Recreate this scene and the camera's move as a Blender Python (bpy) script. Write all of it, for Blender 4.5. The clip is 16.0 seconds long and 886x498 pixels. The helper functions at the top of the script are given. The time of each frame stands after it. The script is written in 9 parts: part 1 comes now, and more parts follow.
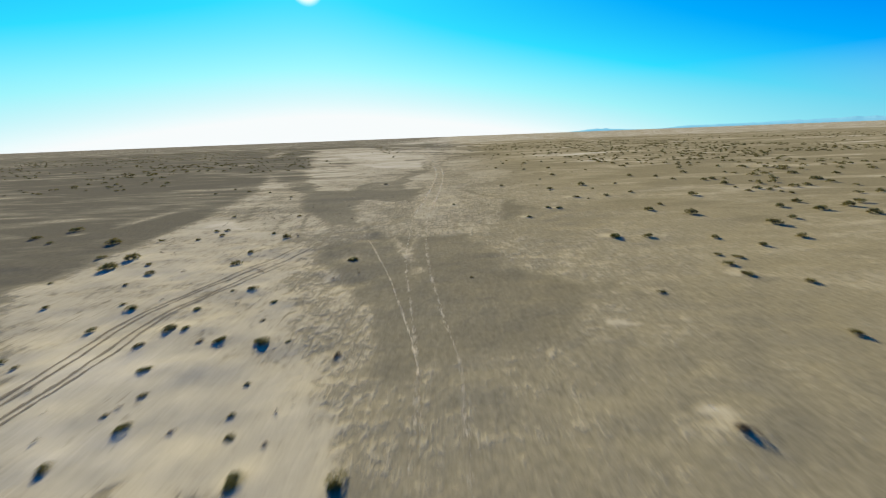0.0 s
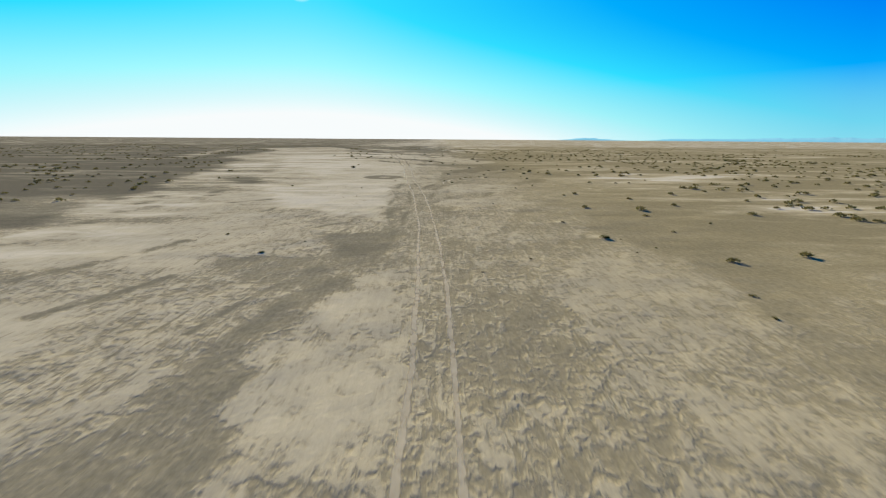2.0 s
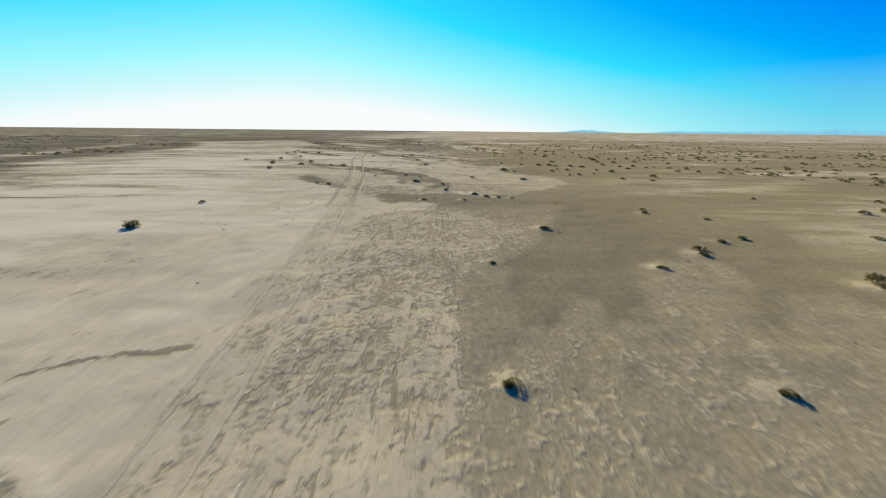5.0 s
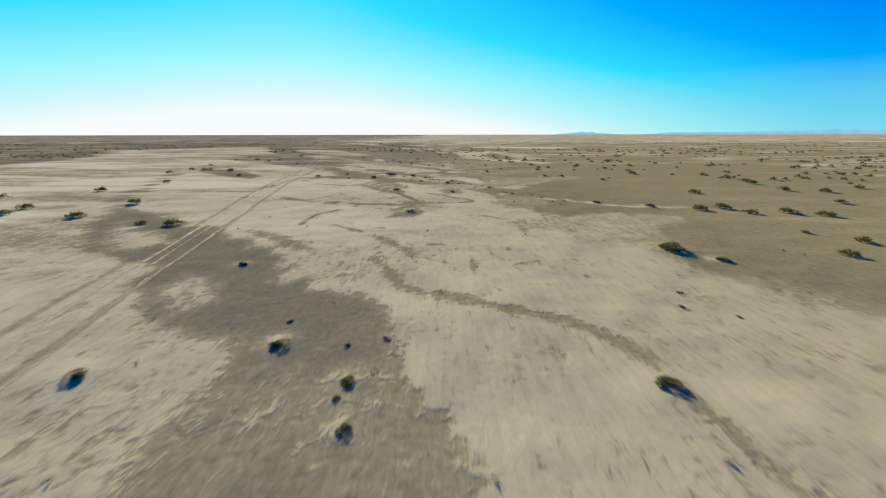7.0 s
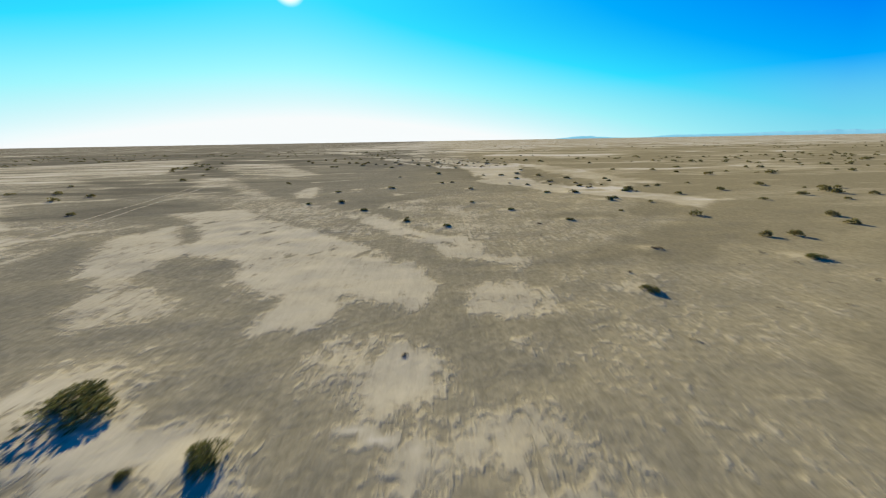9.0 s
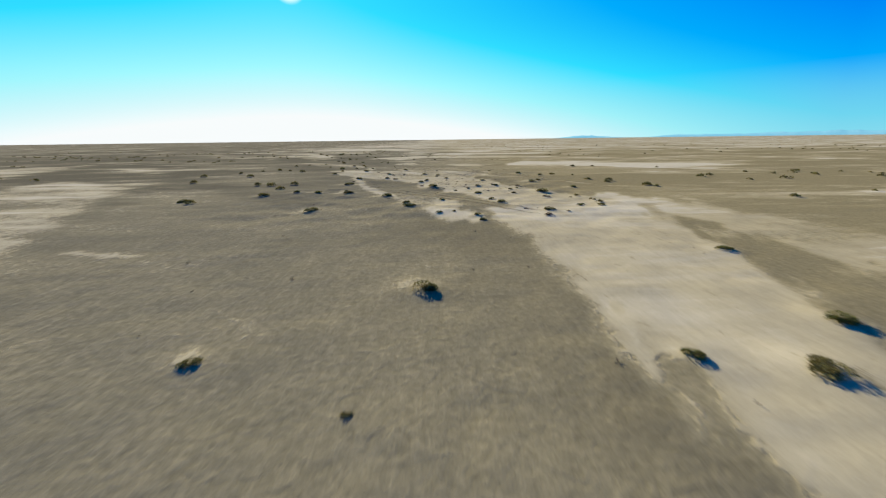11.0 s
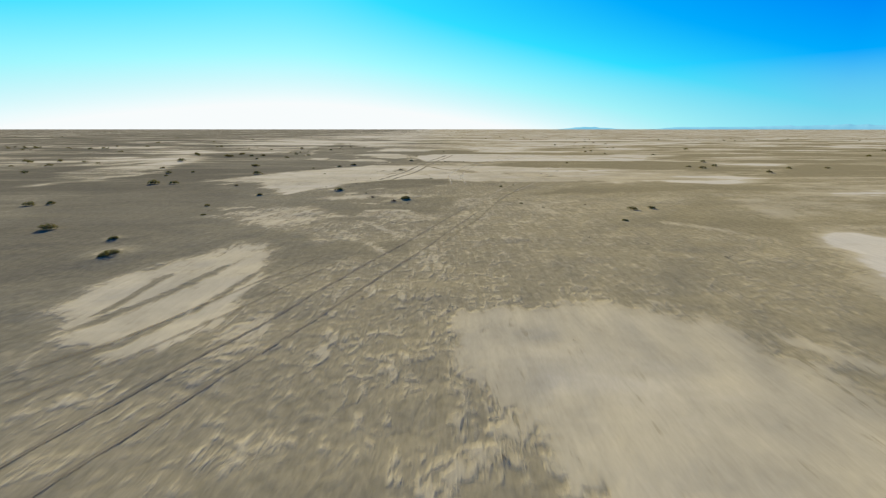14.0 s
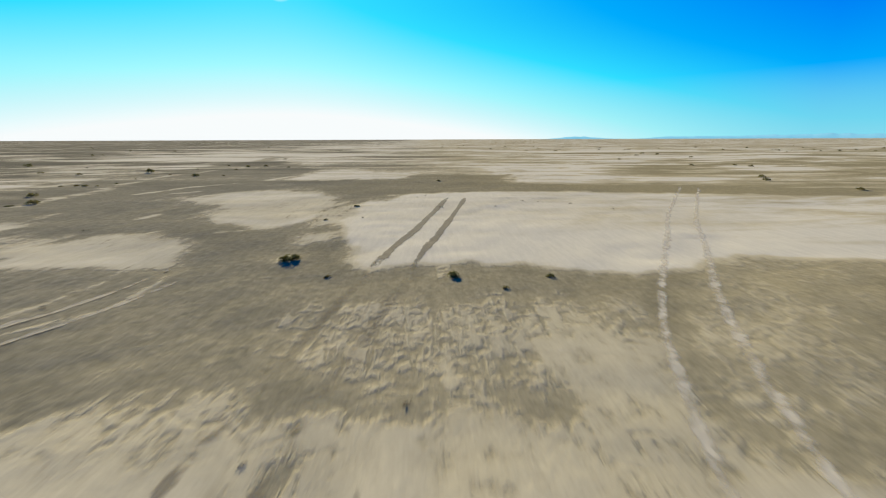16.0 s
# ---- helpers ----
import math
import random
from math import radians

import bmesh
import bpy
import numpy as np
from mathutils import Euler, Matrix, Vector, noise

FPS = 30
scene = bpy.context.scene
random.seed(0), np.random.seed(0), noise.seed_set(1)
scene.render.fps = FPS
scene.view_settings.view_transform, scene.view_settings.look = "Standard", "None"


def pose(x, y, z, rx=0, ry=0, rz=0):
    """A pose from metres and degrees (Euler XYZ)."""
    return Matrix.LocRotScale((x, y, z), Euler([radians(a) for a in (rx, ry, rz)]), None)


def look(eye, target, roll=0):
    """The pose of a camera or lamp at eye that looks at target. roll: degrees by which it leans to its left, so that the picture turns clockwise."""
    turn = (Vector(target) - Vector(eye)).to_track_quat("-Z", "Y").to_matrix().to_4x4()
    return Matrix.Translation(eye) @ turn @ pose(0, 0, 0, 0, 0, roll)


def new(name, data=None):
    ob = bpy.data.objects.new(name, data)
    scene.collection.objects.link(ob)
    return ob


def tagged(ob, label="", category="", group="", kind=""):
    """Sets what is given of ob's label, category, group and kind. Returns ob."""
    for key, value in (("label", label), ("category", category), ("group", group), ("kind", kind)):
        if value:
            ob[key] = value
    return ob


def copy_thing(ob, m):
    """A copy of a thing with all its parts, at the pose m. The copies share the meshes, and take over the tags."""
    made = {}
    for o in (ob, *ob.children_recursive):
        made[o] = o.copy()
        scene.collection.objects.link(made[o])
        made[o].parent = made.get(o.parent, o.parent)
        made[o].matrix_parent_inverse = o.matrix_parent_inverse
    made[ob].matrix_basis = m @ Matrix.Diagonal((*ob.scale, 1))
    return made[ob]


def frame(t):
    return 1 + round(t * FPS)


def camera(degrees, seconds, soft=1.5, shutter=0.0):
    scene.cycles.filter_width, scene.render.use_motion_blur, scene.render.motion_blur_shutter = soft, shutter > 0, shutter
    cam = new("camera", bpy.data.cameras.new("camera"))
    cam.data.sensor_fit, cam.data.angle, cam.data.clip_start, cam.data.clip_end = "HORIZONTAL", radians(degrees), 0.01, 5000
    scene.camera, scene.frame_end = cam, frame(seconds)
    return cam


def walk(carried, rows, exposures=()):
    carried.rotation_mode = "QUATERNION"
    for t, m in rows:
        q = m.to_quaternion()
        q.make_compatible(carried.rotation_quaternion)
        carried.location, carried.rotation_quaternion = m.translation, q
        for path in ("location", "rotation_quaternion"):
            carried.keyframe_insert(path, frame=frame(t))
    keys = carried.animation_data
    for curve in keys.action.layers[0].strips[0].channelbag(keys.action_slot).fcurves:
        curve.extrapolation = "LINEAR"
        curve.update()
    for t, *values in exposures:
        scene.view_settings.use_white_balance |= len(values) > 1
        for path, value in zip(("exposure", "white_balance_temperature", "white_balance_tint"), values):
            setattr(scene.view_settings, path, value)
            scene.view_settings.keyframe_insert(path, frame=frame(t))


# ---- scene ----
cam = camera(100.8, 16.0, soft=1.15, shutter=0.15)
PATH = [
    (0, (0.636, -1.309, 5.368), (0.577, 0.603, 4.781), -2.2),
    (0.5, (-0.409, 13.553, 5.005), (-0.427, 15.471, 4.44), -1.5),
    (1, (-0.777, 25.33, 4.968), (-0.772, 27.249, 4.403), -0.6),
    (1.5, (-0.721, 34.163, 5.047), (-0.712, 36.079, 4.474), -0.1),
    (2, (-0.887, 42.12, 5.015), (-0.867, 44.035, 4.44), 0.4),
    (2.5, (-0.926, 50.029, 4.99), (-0.905, 51.943, 4.413), 0.6),
    (3, (-1.069, 58.396, 4.837), (-1.038, 60.311, 4.259), 0.9),
    (3.5, (-1.314, 66.629, 4.855), (-1.269, 68.54, 4.267), 0.9),
    (4, (-1.203, 74.678, 4.792), (-1.159, 76.588, 4.2), 0.7),
    (4.2, (-1.211, 77.81, 4.863), (-1.171, 79.717, 4.261), 0.7),
    (6.3, (-1.014, 113.286, 4.407), (-0.968, 115.187, 3.789), 0.3),
    (6.5, (-1.052, 116.671, 4.378), (-1.008, 118.573, 3.761), 0.2),
    (7, (-1.261, 125.27, 4.139), (-1.217, 127.178, 3.542), -0.1),
    (7.5, (-0.463, 134.591, 3.75), (-0.449, 136.507, 3.178), -0.5),
    (8, (-0.477, 143.151, 3.637), (-0.462, 145.07, 3.073), -0.7),
    (8.5, (-0.604, 151.396, 3.65), (-0.574, 153.315, 3.087), -0.8),
    (9, (-0.59, 159.856, 3.735), (-0.551, 161.773, 3.168), -1.0),
    (9.5, (-0.293, 168.42, 3.829), (-0.265, 170.337, 3.258), -1.5),
    (9.7, (-0.272, 171.832, 3.826), (-0.235, 173.75, 3.259), -1.1),
    (11.8, (0.662, 208.771, 3.812), (0.708, 210.68, 3.218), -0.4),
    (12, (0.815, 212.42, 3.85), (0.86, 214.326, 3.248), -0.2),
    (12.5, (1.185, 221.391, 3.802), (1.221, 223.296, 3.196), 0.0),
    (13, (1.413, 230.474, 3.774), (1.447, 232.377, 3.159), 0.3),
    (13.5, (1.326, 239.236, 3.691), (1.387, 241.136, 3.069), 0.4),
    (14, (1.853, 247.719, 3.52), (1.903, 249.619, 2.898), -0.0),
    (14.5, (2.349, 256.541, 3.315), (2.386, 258.444, 2.701), -0.2),
    (15, (2.284, 265.158, 3.052), (2.352, 267.067, 2.458), -0.1),
    (15.5, (2.368, 274.122, 2.994), (2.454, 276.032, 2.406), -0.2),
    (16, (2.623, 282.927, 2.826), (2.717, 284.841, 2.252), -0.2),
]
walk(cam, [(t, look(eye, target, roll)) for t, eye, target, roll in PATH], exposures=((0, 1.0), (16, 1.0)))

# ---- sky, sun, exposure ----
SUN_AZ, SUN_EL = 18.3, 18.3        # degrees to the left of +y, and up
SKY_LOW, SKY_HIGH = 1.2, 5.0
SKY_TONES = ((0.0, (0.0, 0.19, 0.90)), (0.25, (0.0, 0.405, 0.97)), (0.48, (0.03, 0.72, 1.0)), (0.72, (0.36, 0.94, 1.0)), (1.0, (0.93, 0.965, 0.97)))

world = bpy.data.worlds.new("desert_sky")
scene.world = world
world.use_nodes = True
wn, wl = world.node_tree.nodes, world.node_tree.links
sky = wn.new("ShaderNodeTexSky")
sky.sky_type, sky.sun_disc = "NISHITA", False
sky.sun_elevation, sky.sun_rotation = radians(SUN_EL), radians(-SUN_AZ)
sky.altitude, sky.air_density, sky.dust_density, sky.ozone_density = 200, 1.0, 0.35, 3.0


def sky_math(op, a, b=None):
    t = wn.new("ShaderNodeMath")
    t.operation = op
    for k, v in enumerate((a, b)):
        if isinstance(v, (int, float)):
            t.inputs[k].default_value = v
        elif v is not None:
            wl.new(v, t.inputs[k])
    return t.outputs[0]


def sky_range(v, a, b, c=0.0, d=1.0):
    t = wn.new("ShaderNodeMapRange")
    wl.new(v, t.inputs[0])
    for k, q in enumerate((a, b, c, d)):
        t.inputs[k + 1].default_value = q
    return t.outputs[0]


# a very clear, vivid sky: deep blue away from the sun, cyan and then white towards it and the horizon
bright = wn.new("ShaderNodeRGBToBW")
wl.new(sky.outputs[0], bright.inputs[0])
updown = wn.new("ShaderNodeSeparateXYZ")
towards = wn.new("ShaderNodeTexCoord").outputs["Generated"]
wl.new(towards, updown.inputs[0])
glow = sky_range(sky_math("POWER", bright.outputs[0], 0.4), SKY_LOW, SKY_HIGH, 0.0, 0.30)
facing = wn.new("ShaderNodeVectorMath")
facing.operation = "DOT_PRODUCT"
wl.new(towards, facing.inputs[0])
facing.inputs[1].default_value = (-math.sin(radians(SUN_AZ)), math.cos(radians(SUN_AZ)), 0.0)
low = sky_math("POWER", sky_range(updown.outputs["Z"], 0.0, 0.30, 1.0, 0.0), 1.5)
tone = sky_math("ADD", sky_math("ADD", glow, sky_range(facing.outputs["Value"], 0.42, 1.0, -0.06, 0.43)), sky_math("MULTIPLY", low, 0.58))
vivid = wn.new("ShaderNodeValToRGB")
for e in range(3):
    vivid.color_ramp.elements.new(0.5)
for e, (p, c) in zip(vivid.color_ramp.elements, SKY_TONES):
    e.position, e.color = p, (*c, 1)
wl.new(tone, vivid.inputs[0])
hazy = wn.new("ShaderNodeMix")
hazy.data_type = "RGBA"
wl.new(sky_math("MULTIPLY", sky_range(updown.outputs["Z"], 0.0, 0.13, 0.75, 0.0), sky_range(tone, 0.35, 0.95, 1.0, 0.0)), hazy.inputs[0])
wl.new(vivid.outputs[0], hazy.inputs[6])
hazy.inputs[7].default_value = (0.33, 0.58, 0.68, 1)
gain = wn.new("ShaderNodeVectorMath")
gain.operation = "SCALE"
wl.new(hazy.outputs[2], gain.inputs[0])
wl.new(sky_range(updown.outputs["Z"], 0.30, 0.85, 4.2, 0.8), gain.inputs["Scale"])
# the glare round the sun itself
disc = wn.new("ShaderNodeVectorMath")
disc.operation = "DOT_PRODUCT"
wl.new(towards, disc.inputs[0])
disc.inputs[1].default_value = (-math.sin(radians(SUN_AZ)) * math.cos(radians(SUN_EL)), math.cos(radians(SUN_AZ)) * math.cos(radians(SUN_EL)), math.sin(radians(SUN_EL)))
glare = wn.new("ShaderNodeMix")
glare.data_type = "RGBA"
wl.new(sky_math("POWER", sky_range(disc.outputs["Value"], math.cos(radians(2.1)), math.cos(radians(1.1))), 1.5), glare.inputs[0])
wl.new(gain.outputs[0], glare.inputs[6])
glare.inputs[7].default_value = (5.2, 5.2, 5.0, 1)
wl.new(glare.outputs[2], wn["Background"].inputs[0])
wn["Background"].inputs[1].default_value = 0.12

sun = new("sun", bpy.data.lights.new("sun", "SUN"))
sun.data.energy, sun.data.angle, sun.data.color = 4.73, radians(0.55), (1.0, 0.88, 0.58)
ca, ce = math.cos(radians(SUN_AZ)), math.cos(radians(SUN_EL))
sun.matrix_world = look((-math.sin(radians(SUN_AZ)) * ce * 50, ca * ce * 50, math.sin(radians(SUN_EL)) * 50), (0, 0, 0))


# ---- numeric helpers ----
def smooth(a, b, v):
    t = np.clip((v - a) / (b - a), 0.0, 1.0)
    return t * t * (3 - 2 * t)


def lattice(ix, iy, seed):
    n = (ix * 374761393 + iy * 668265263 + seed * 974634777) & 0x7FFFFFFF
    n = ((n ^ (n >> 13)) * 1274126177) & 0x7FFFFFFF
    return ((n ^ (n >> 16)) & 0xFFFF) / 65535.0


def value_noise(x, y, seed=0):
    """Smooth noise between 0 and 1, one hill to a unit."""
    fx, fy = np.floor(x), np.floor(y)
    ix, iy = fx.astype(np.int64), fy.astype(np.int64)
    u, v = x - fx, y - fy
    u, v = u * u * (3 - 2 * u), v * v * (3 - 2 * v)
    a = lattice(ix, iy, seed) * (1 - u) + lattice(ix + 1, iy, seed) * u
    b = lattice(ix, iy + 1, seed) * (1 - u) + lattice(ix + 1, iy + 1, seed) * u
    return a * (1 - v) + b * v


# ---- materials ----
def material(name, rough=0.9, spec=0.1):
    m = bpy.data.materials.new(name)
    m.use_nodes = True
    b = m.node_tree.nodes["Principled BSDF"]
    b.inputs["Roughness"].default_value = rough
    b.inputs["Specular IOR Level"].default_value = spec
    return m, m.node_tree.nodes, m.node_tree.links, b


def noise_node(n, l, coord, scale, detail=5.0, rough=0.55, warp=0.0):
    t = n.new("ShaderNodeTexNoise")
    t.inputs["Scale"].default_value, t.inputs["Detail"].default_value = scale, detail
    t.inputs["Roughness"].default_value, t.inputs["Distortion"].default_value = rough, warp
    l.new(coord, t.inputs["Vector"])
    return t.outputs["Fac"]


def math_node(n, l, op, a, b=None, c=None):
    t = n.new("ShaderNodeMath")
    t.operation = op
    for k, v in enumerate((a, b, c)):
        if v is None:
            continue
        if isinstance(v, (int, float)):
            t.inputs[k].default_value = v
        else:
            l.new(v, t.inputs[k])
    return t.outputs[0]


def ramp_node(n, l, fac, stops):
    t = n.new("ShaderNodeValToRGB")
    while len(t.color_ramp.elements) < len(stops):
        t.color_ramp.elements.new(0.5)
    for e, (p, c) in zip(t.color_ramp.elements, stops):
        e.position, e.color = p, (*c, 1)
    l.new(fac, t.inputs[0])
    return t.outputs[0]


def mix_node(n, l, fac, a, b, blend="MIX"):
    t = n.new("ShaderNodeMix")
    t.data_type, t.blend_type = "RGBA", blend
    for k, v in ((0, fac), (6, a), (7, b)):
        if isinstance(v, (int, float)):
            t.inputs[k].default_value = v
        elif isinstance(v, tuple):
            t.inputs[k].default_value = (*v, 1)
        else:
            l.new(v, t.inputs[k])
    return t.outputs[2]


def map_node(n, l, v, a, b, c=0.0, d=1.0):
    t = n.new("ShaderNodeMapRange")
    l.new(v, t.inputs[0])
    for k, q in enumerate((a, b, c, d)):
        t.inputs[k + 1].default_value = q
    return t.outputs[0]


# silt and crust colours against the crust value: -0.9 .. 0.9 mapped to 0 .. 1
SILT_GREY = [(0.10, (0.146, 0.133, 0.102)), (0.33, (0.197, 0.180, 0.135)), (0.50, (0.223, 0.200, 0.145)), (0.75, (0.243, 0.214, 0.150))]
SILT_TAN = [(0.10, (0.170, 0.144, 0.088)), (0.33, (0.245, 0.209, 0.127)), (0.50, (0.278, 0.237, 0.144)), (0.75, (0.295, 0.252, 0.154))]
PALE_GREY = [(0.40, (0.406, 0.361, 0.266)), (0.75, (0.417, 0.371, 0.276)), (0.97, (0.477, 0.430, 0.330))]
PALE_TAN = [(0.40, (0.382, 0.327, 0.211)), (0.75, (0.389, 0.335, 0.221)), (0.97, (0.447, 0.386, 0.266))]


def ground_material():
    """Smooth silt, with a paler crust over it that breaks up into chips towards its edges."""
    m, n, l, b = material("desert_crust_and_sand", 1.0, 0.0)
    co = n.new("ShaderNodeTexCoord").outputs["Object"]
    xyz = n.new("ShaderNodeSeparateXYZ")
    l.new(co, xyz.inputs[0])
    crust = n.new("ShaderNodeAttribute")
    crust.attribute_name = "crust"
    wild = n.new("ShaderNodeAttribute")
    wild.attribute_name = "wild"

    def stretched(turn, sx, sy, detail, rough, warp):
        t = n.new("ShaderNodeMapping")
        t.inputs["Rotation"].default_value = (0, 0, radians(turn))
        t.inputs["Scale"].default_value = (sx, sy, 1)
        l.new(co, t.inputs[0])
        return noise_node(n, l, t.outputs[0], 1.0, detail, rough, warp)

    def centred(v):
        return math_node(n, l, "SUBTRACT", v, 0.5)

    broad = noise_node(n, l, co, 0.55, 6.0, 0.62, 0.6)
    vast = noise_node(n, l, co, 0.13, 6.0, 0.66, 0.8)
    worm = noise_node(n, l, co, 3.0, 3.5, 0.58, 0.9)
    flake = noise_node(n, l, co, 6.5, 4.0, 0.65, 0.5)
    fine = noise_node(n, l, co, 24.0, 3.0, 0.65)
    island = stretched(-24, 1.5, 0.8, 4.0, 0.6, 0.6)
    combed = stretched(8, 6.5, 1.0, 4.0, 0.62, 0.5)
    streak = stretched(3, 0.026, 0.085, 8.0, 0.68, 0.5)
    # far flats: pale and dark bands
    c = math_node(n, l, "MULTIPLY_ADD", math_node(n, l, "MULTIPLY", centred(streak), wild.outputs["Fac"]), 9.0, crust.outputs["Fac"])
    c = math_node(n, l, "MULTIPLY_ADD", math_node(n, l, "MULTIPLY", centred(stretched(-4, 0.075, 0.30, 6.0, 0.66, 0.4)), wild.outputs["Fac"]), 8.0, c)
    c = math_node(n, l, "MULTIPLY_ADD", centred(vast), 0.55, c)
    c = math_node(n, l, "MAXIMUM", c, map_node(n, l, xyz.outputs["X"], -8.0, 14.0, -0.75, -0.3))
    # chips of crust: where the cover is broken
    v = math_node(n, l, "MULTIPLY", centred(worm), 1.5)
    v = math_node(n, l, "MULTIPLY_ADD", centred(flake), 0.95, v)
    v = math_node(n, l, "MULTIPLY_ADD", centred(island), 0.9, v)
    v = math_node(n, l, "MULTIPLY_ADD", centred(broad), 0.55, v)
    v = math_node(n, l, "MULTIPLY_ADD", centred(combed), 0.75, v)
    # short dark scars, drawn out by the wind, in groups
    scar = math_node(n, l, "MULTIPLY", map_node(n, l, stretched(14, 5.0, 0.9, 3.0, 0.6, 0.7), 0.575, 0.66), map_node(n, l, stretched(-10, 0.40, 0.26, 4.0, 0.6, 0.4), 0.47, 0.60))
    v = math_node(n, l, "MULTIPLY_ADD", scar, -0.65, v)
    calm = math_node(n, l, "MULTIPLY", map_node(n, l, c, -0.45, -0.05, 0.45, 1.0), map_node(n, l, c, 0.45, 0.75, 1.0, 0.62))
    calm = math_node(n, l, "MULTIPLY", calm, map_node(n, l, xyz.outputs["X"], 4.0, 11.0, 1.0, 0.62))
    v = math_node(n, l, "MULTIPLY_ADD", v, calm, c)
    cover = map_node(n, l, v, 0.10, 0.45)
    tone = map_node(n, l, c, -0.9, 0.9)
    side = map_node(n, l, math_node(n, l, "MULTIPLY_ADD", centred(broad), 10.0, xyz.outputs["X"]), -6.0, 14.0)
    silt = mix_node(n, l, side, ramp_node(n, l, tone, SILT_GREY), ramp_node(n, l, tone, SILT_TAN))
    pale = mix_node(n, l, side, ramp_node(n, l, tone, PALE_GREY), ramp_node(n, l, tone, PALE_TAN))
    drift = ramp_node(n, l, broad, [(0.34, (0.86, 0.86, 0.86)), (0.5, (1.0, 1.0, 1.0)), (0.66, (1.10, 1.10, 1.10))])
    pale = mix_node(n, l, 0.8, pale, drift, "MULTIPLY")
    # thin dust over the silt, heavier in the hollows between the chips
    clod = ramp_node(n, l, flake, [(0.34, (0.84, 0.84, 0.83)), (0.5, (1.0, 1.0, 1.0)), (0.66, (1.17, 1.16, 1.15))])
    silt = mix_node(n, l, 0.85, silt, clod, "MULTIPLY")
    silt = mix_node(n, l, map_node(n, l, v, -0.35, 0.17, 0.0, 0.22), silt, pale)
    # the whitest flats, where salt has come up
    pale = mix_node(n, l, map_node(n, l, c, 0.74, 0.95), pale, (0.540, 0.492, 0.398))
    pale = mix_node(n, l, map_node(n, l, v, 0.25, 0.70, 0.14, 0.0), pale, silt)
    col = mix_node(n, l, cover, silt, pale)
    grain = ramp_node(n, l, fine, [(0.3, (0.86, 0.855, 0.84)), (0.7, (1.13, 1.13, 1.13))])
    col = mix_node(n, l, map_node(n, l, cover, 0.0, 1.0, 0.9, 0.5), col, grain, "MULTIPLY")
    shade = ramp_node(n, l, combed, [(0.32, (0.93, 0.93, 0.93)), (0.68, (1.07, 1.07, 1.07))])
    col = mix_node(n, l, 0.8, col, shade, "MULTIPLY")
    l.new(col, b.inputs["Base Color"])
    # the crust stands over the silt, curled at its edges
    h = math_node(n, l, "MULTIPLY", cover, 0.24)
    h = math_node(n, l, "MULTIPLY_ADD", map_node(n, l, v, 0.17, 0.50, 0.20, 0.0), cover, h)
    h = math_node(n, l, "MULTIPLY_ADD", flake, 0.22, h)
    h = math_node(n, l, "MULTIPLY_ADD", worm, 0.50, h)
    h = math_node(n, l, "MULTIPLY_ADD", combed, 0.16, h)
    h = math_node(n, l, "MULTIPLY_ADD", fine, 0.10, h)
    bump = n.new("ShaderNodeBump")
    bump.inputs["Distance"].default_value = 0.09
    rough_mid = math_node(n, l, "MULTIPLY", map_node(n, l, c, -0.35, 0.1, 0.40, 0.52), map_node(n, l, c, 0.35, 0.70, 1.0, 0.34))
    l.new(math_node(n, l, "MULTIPLY", rough_mid, map_node(n, l, xyz.outputs["X"], 1.5, 7.0, 1.0, 0.5)), bump.inputs["Strength"])
    l.new(h, bump.inputs["Height"])
    l.new(bump.outputs[0], b.inputs["Normal"])
    return m


def rut_material(name, a, c, crumbly, cover=0.55):
    """Pressed sand that is worn away here and there, so that the ground shows through."""
    m, n, l, b = material(name, 1.0, 0.03)
    co = n.new("ShaderNodeTexCoord").outputs["Object"]
    f = noise_node(n, l, co, 3.0, 5.0, 0.65)
    l.new(ramp_node(n, l, f, [(0.35, a), (0.65, c)]), b.inputs["Base Color"])
    bump = n.new("ShaderNodeBump")
    bump.inputs["Strength"].default_value, bump.inputs["Distance"].default_value = 0.2, 0.05
    l.new(noise_node(n, l, co, 9.0, 4.0), bump.inputs["Height"])
    l.new(bump.outputs[0], b.inputs["Normal"])
    left = n.new("ShaderNodeAttribute")
    left.attribute_name = "left"
    worn = math_node(n, l, "MULTIPLY_ADD", math_node(n, l, "SUBTRACT", noise_node(n, l, co, 2.6, 6.0, 0.7, 0.3), 0.5), 1.35, left.outputs["Fac"])
    if crumbly:
        worn = math_node(n, l, "MULTIPLY_ADD", math_node(n, l, "SUBTRACT", noise_node(n, l, co, 26.0, 2.0, 0.6), 0.5), 1.5, worn)
        kept = map_node(n, l, worn, 0.48, 0.54)
    else:
        kept = map_node(n, l, worn, 0.10, 0.80, 0.0, cover) if cover < 0.6 else map_node(n, l, worn, 0.30, 0.55, 0.0, cover)
    gone = n.new("ShaderNodeBsdfTransparent")
    both = n.new("ShaderNodeMixShader")
    l.new(kept, both.inputs[0])
    l.new(gone.outputs[0], both.inputs[1])
    l.new(b.outputs[0], both.inputs[2])
    l.new(both.outputs[0], n["Material Output"].inputs["Surface"])
    return m


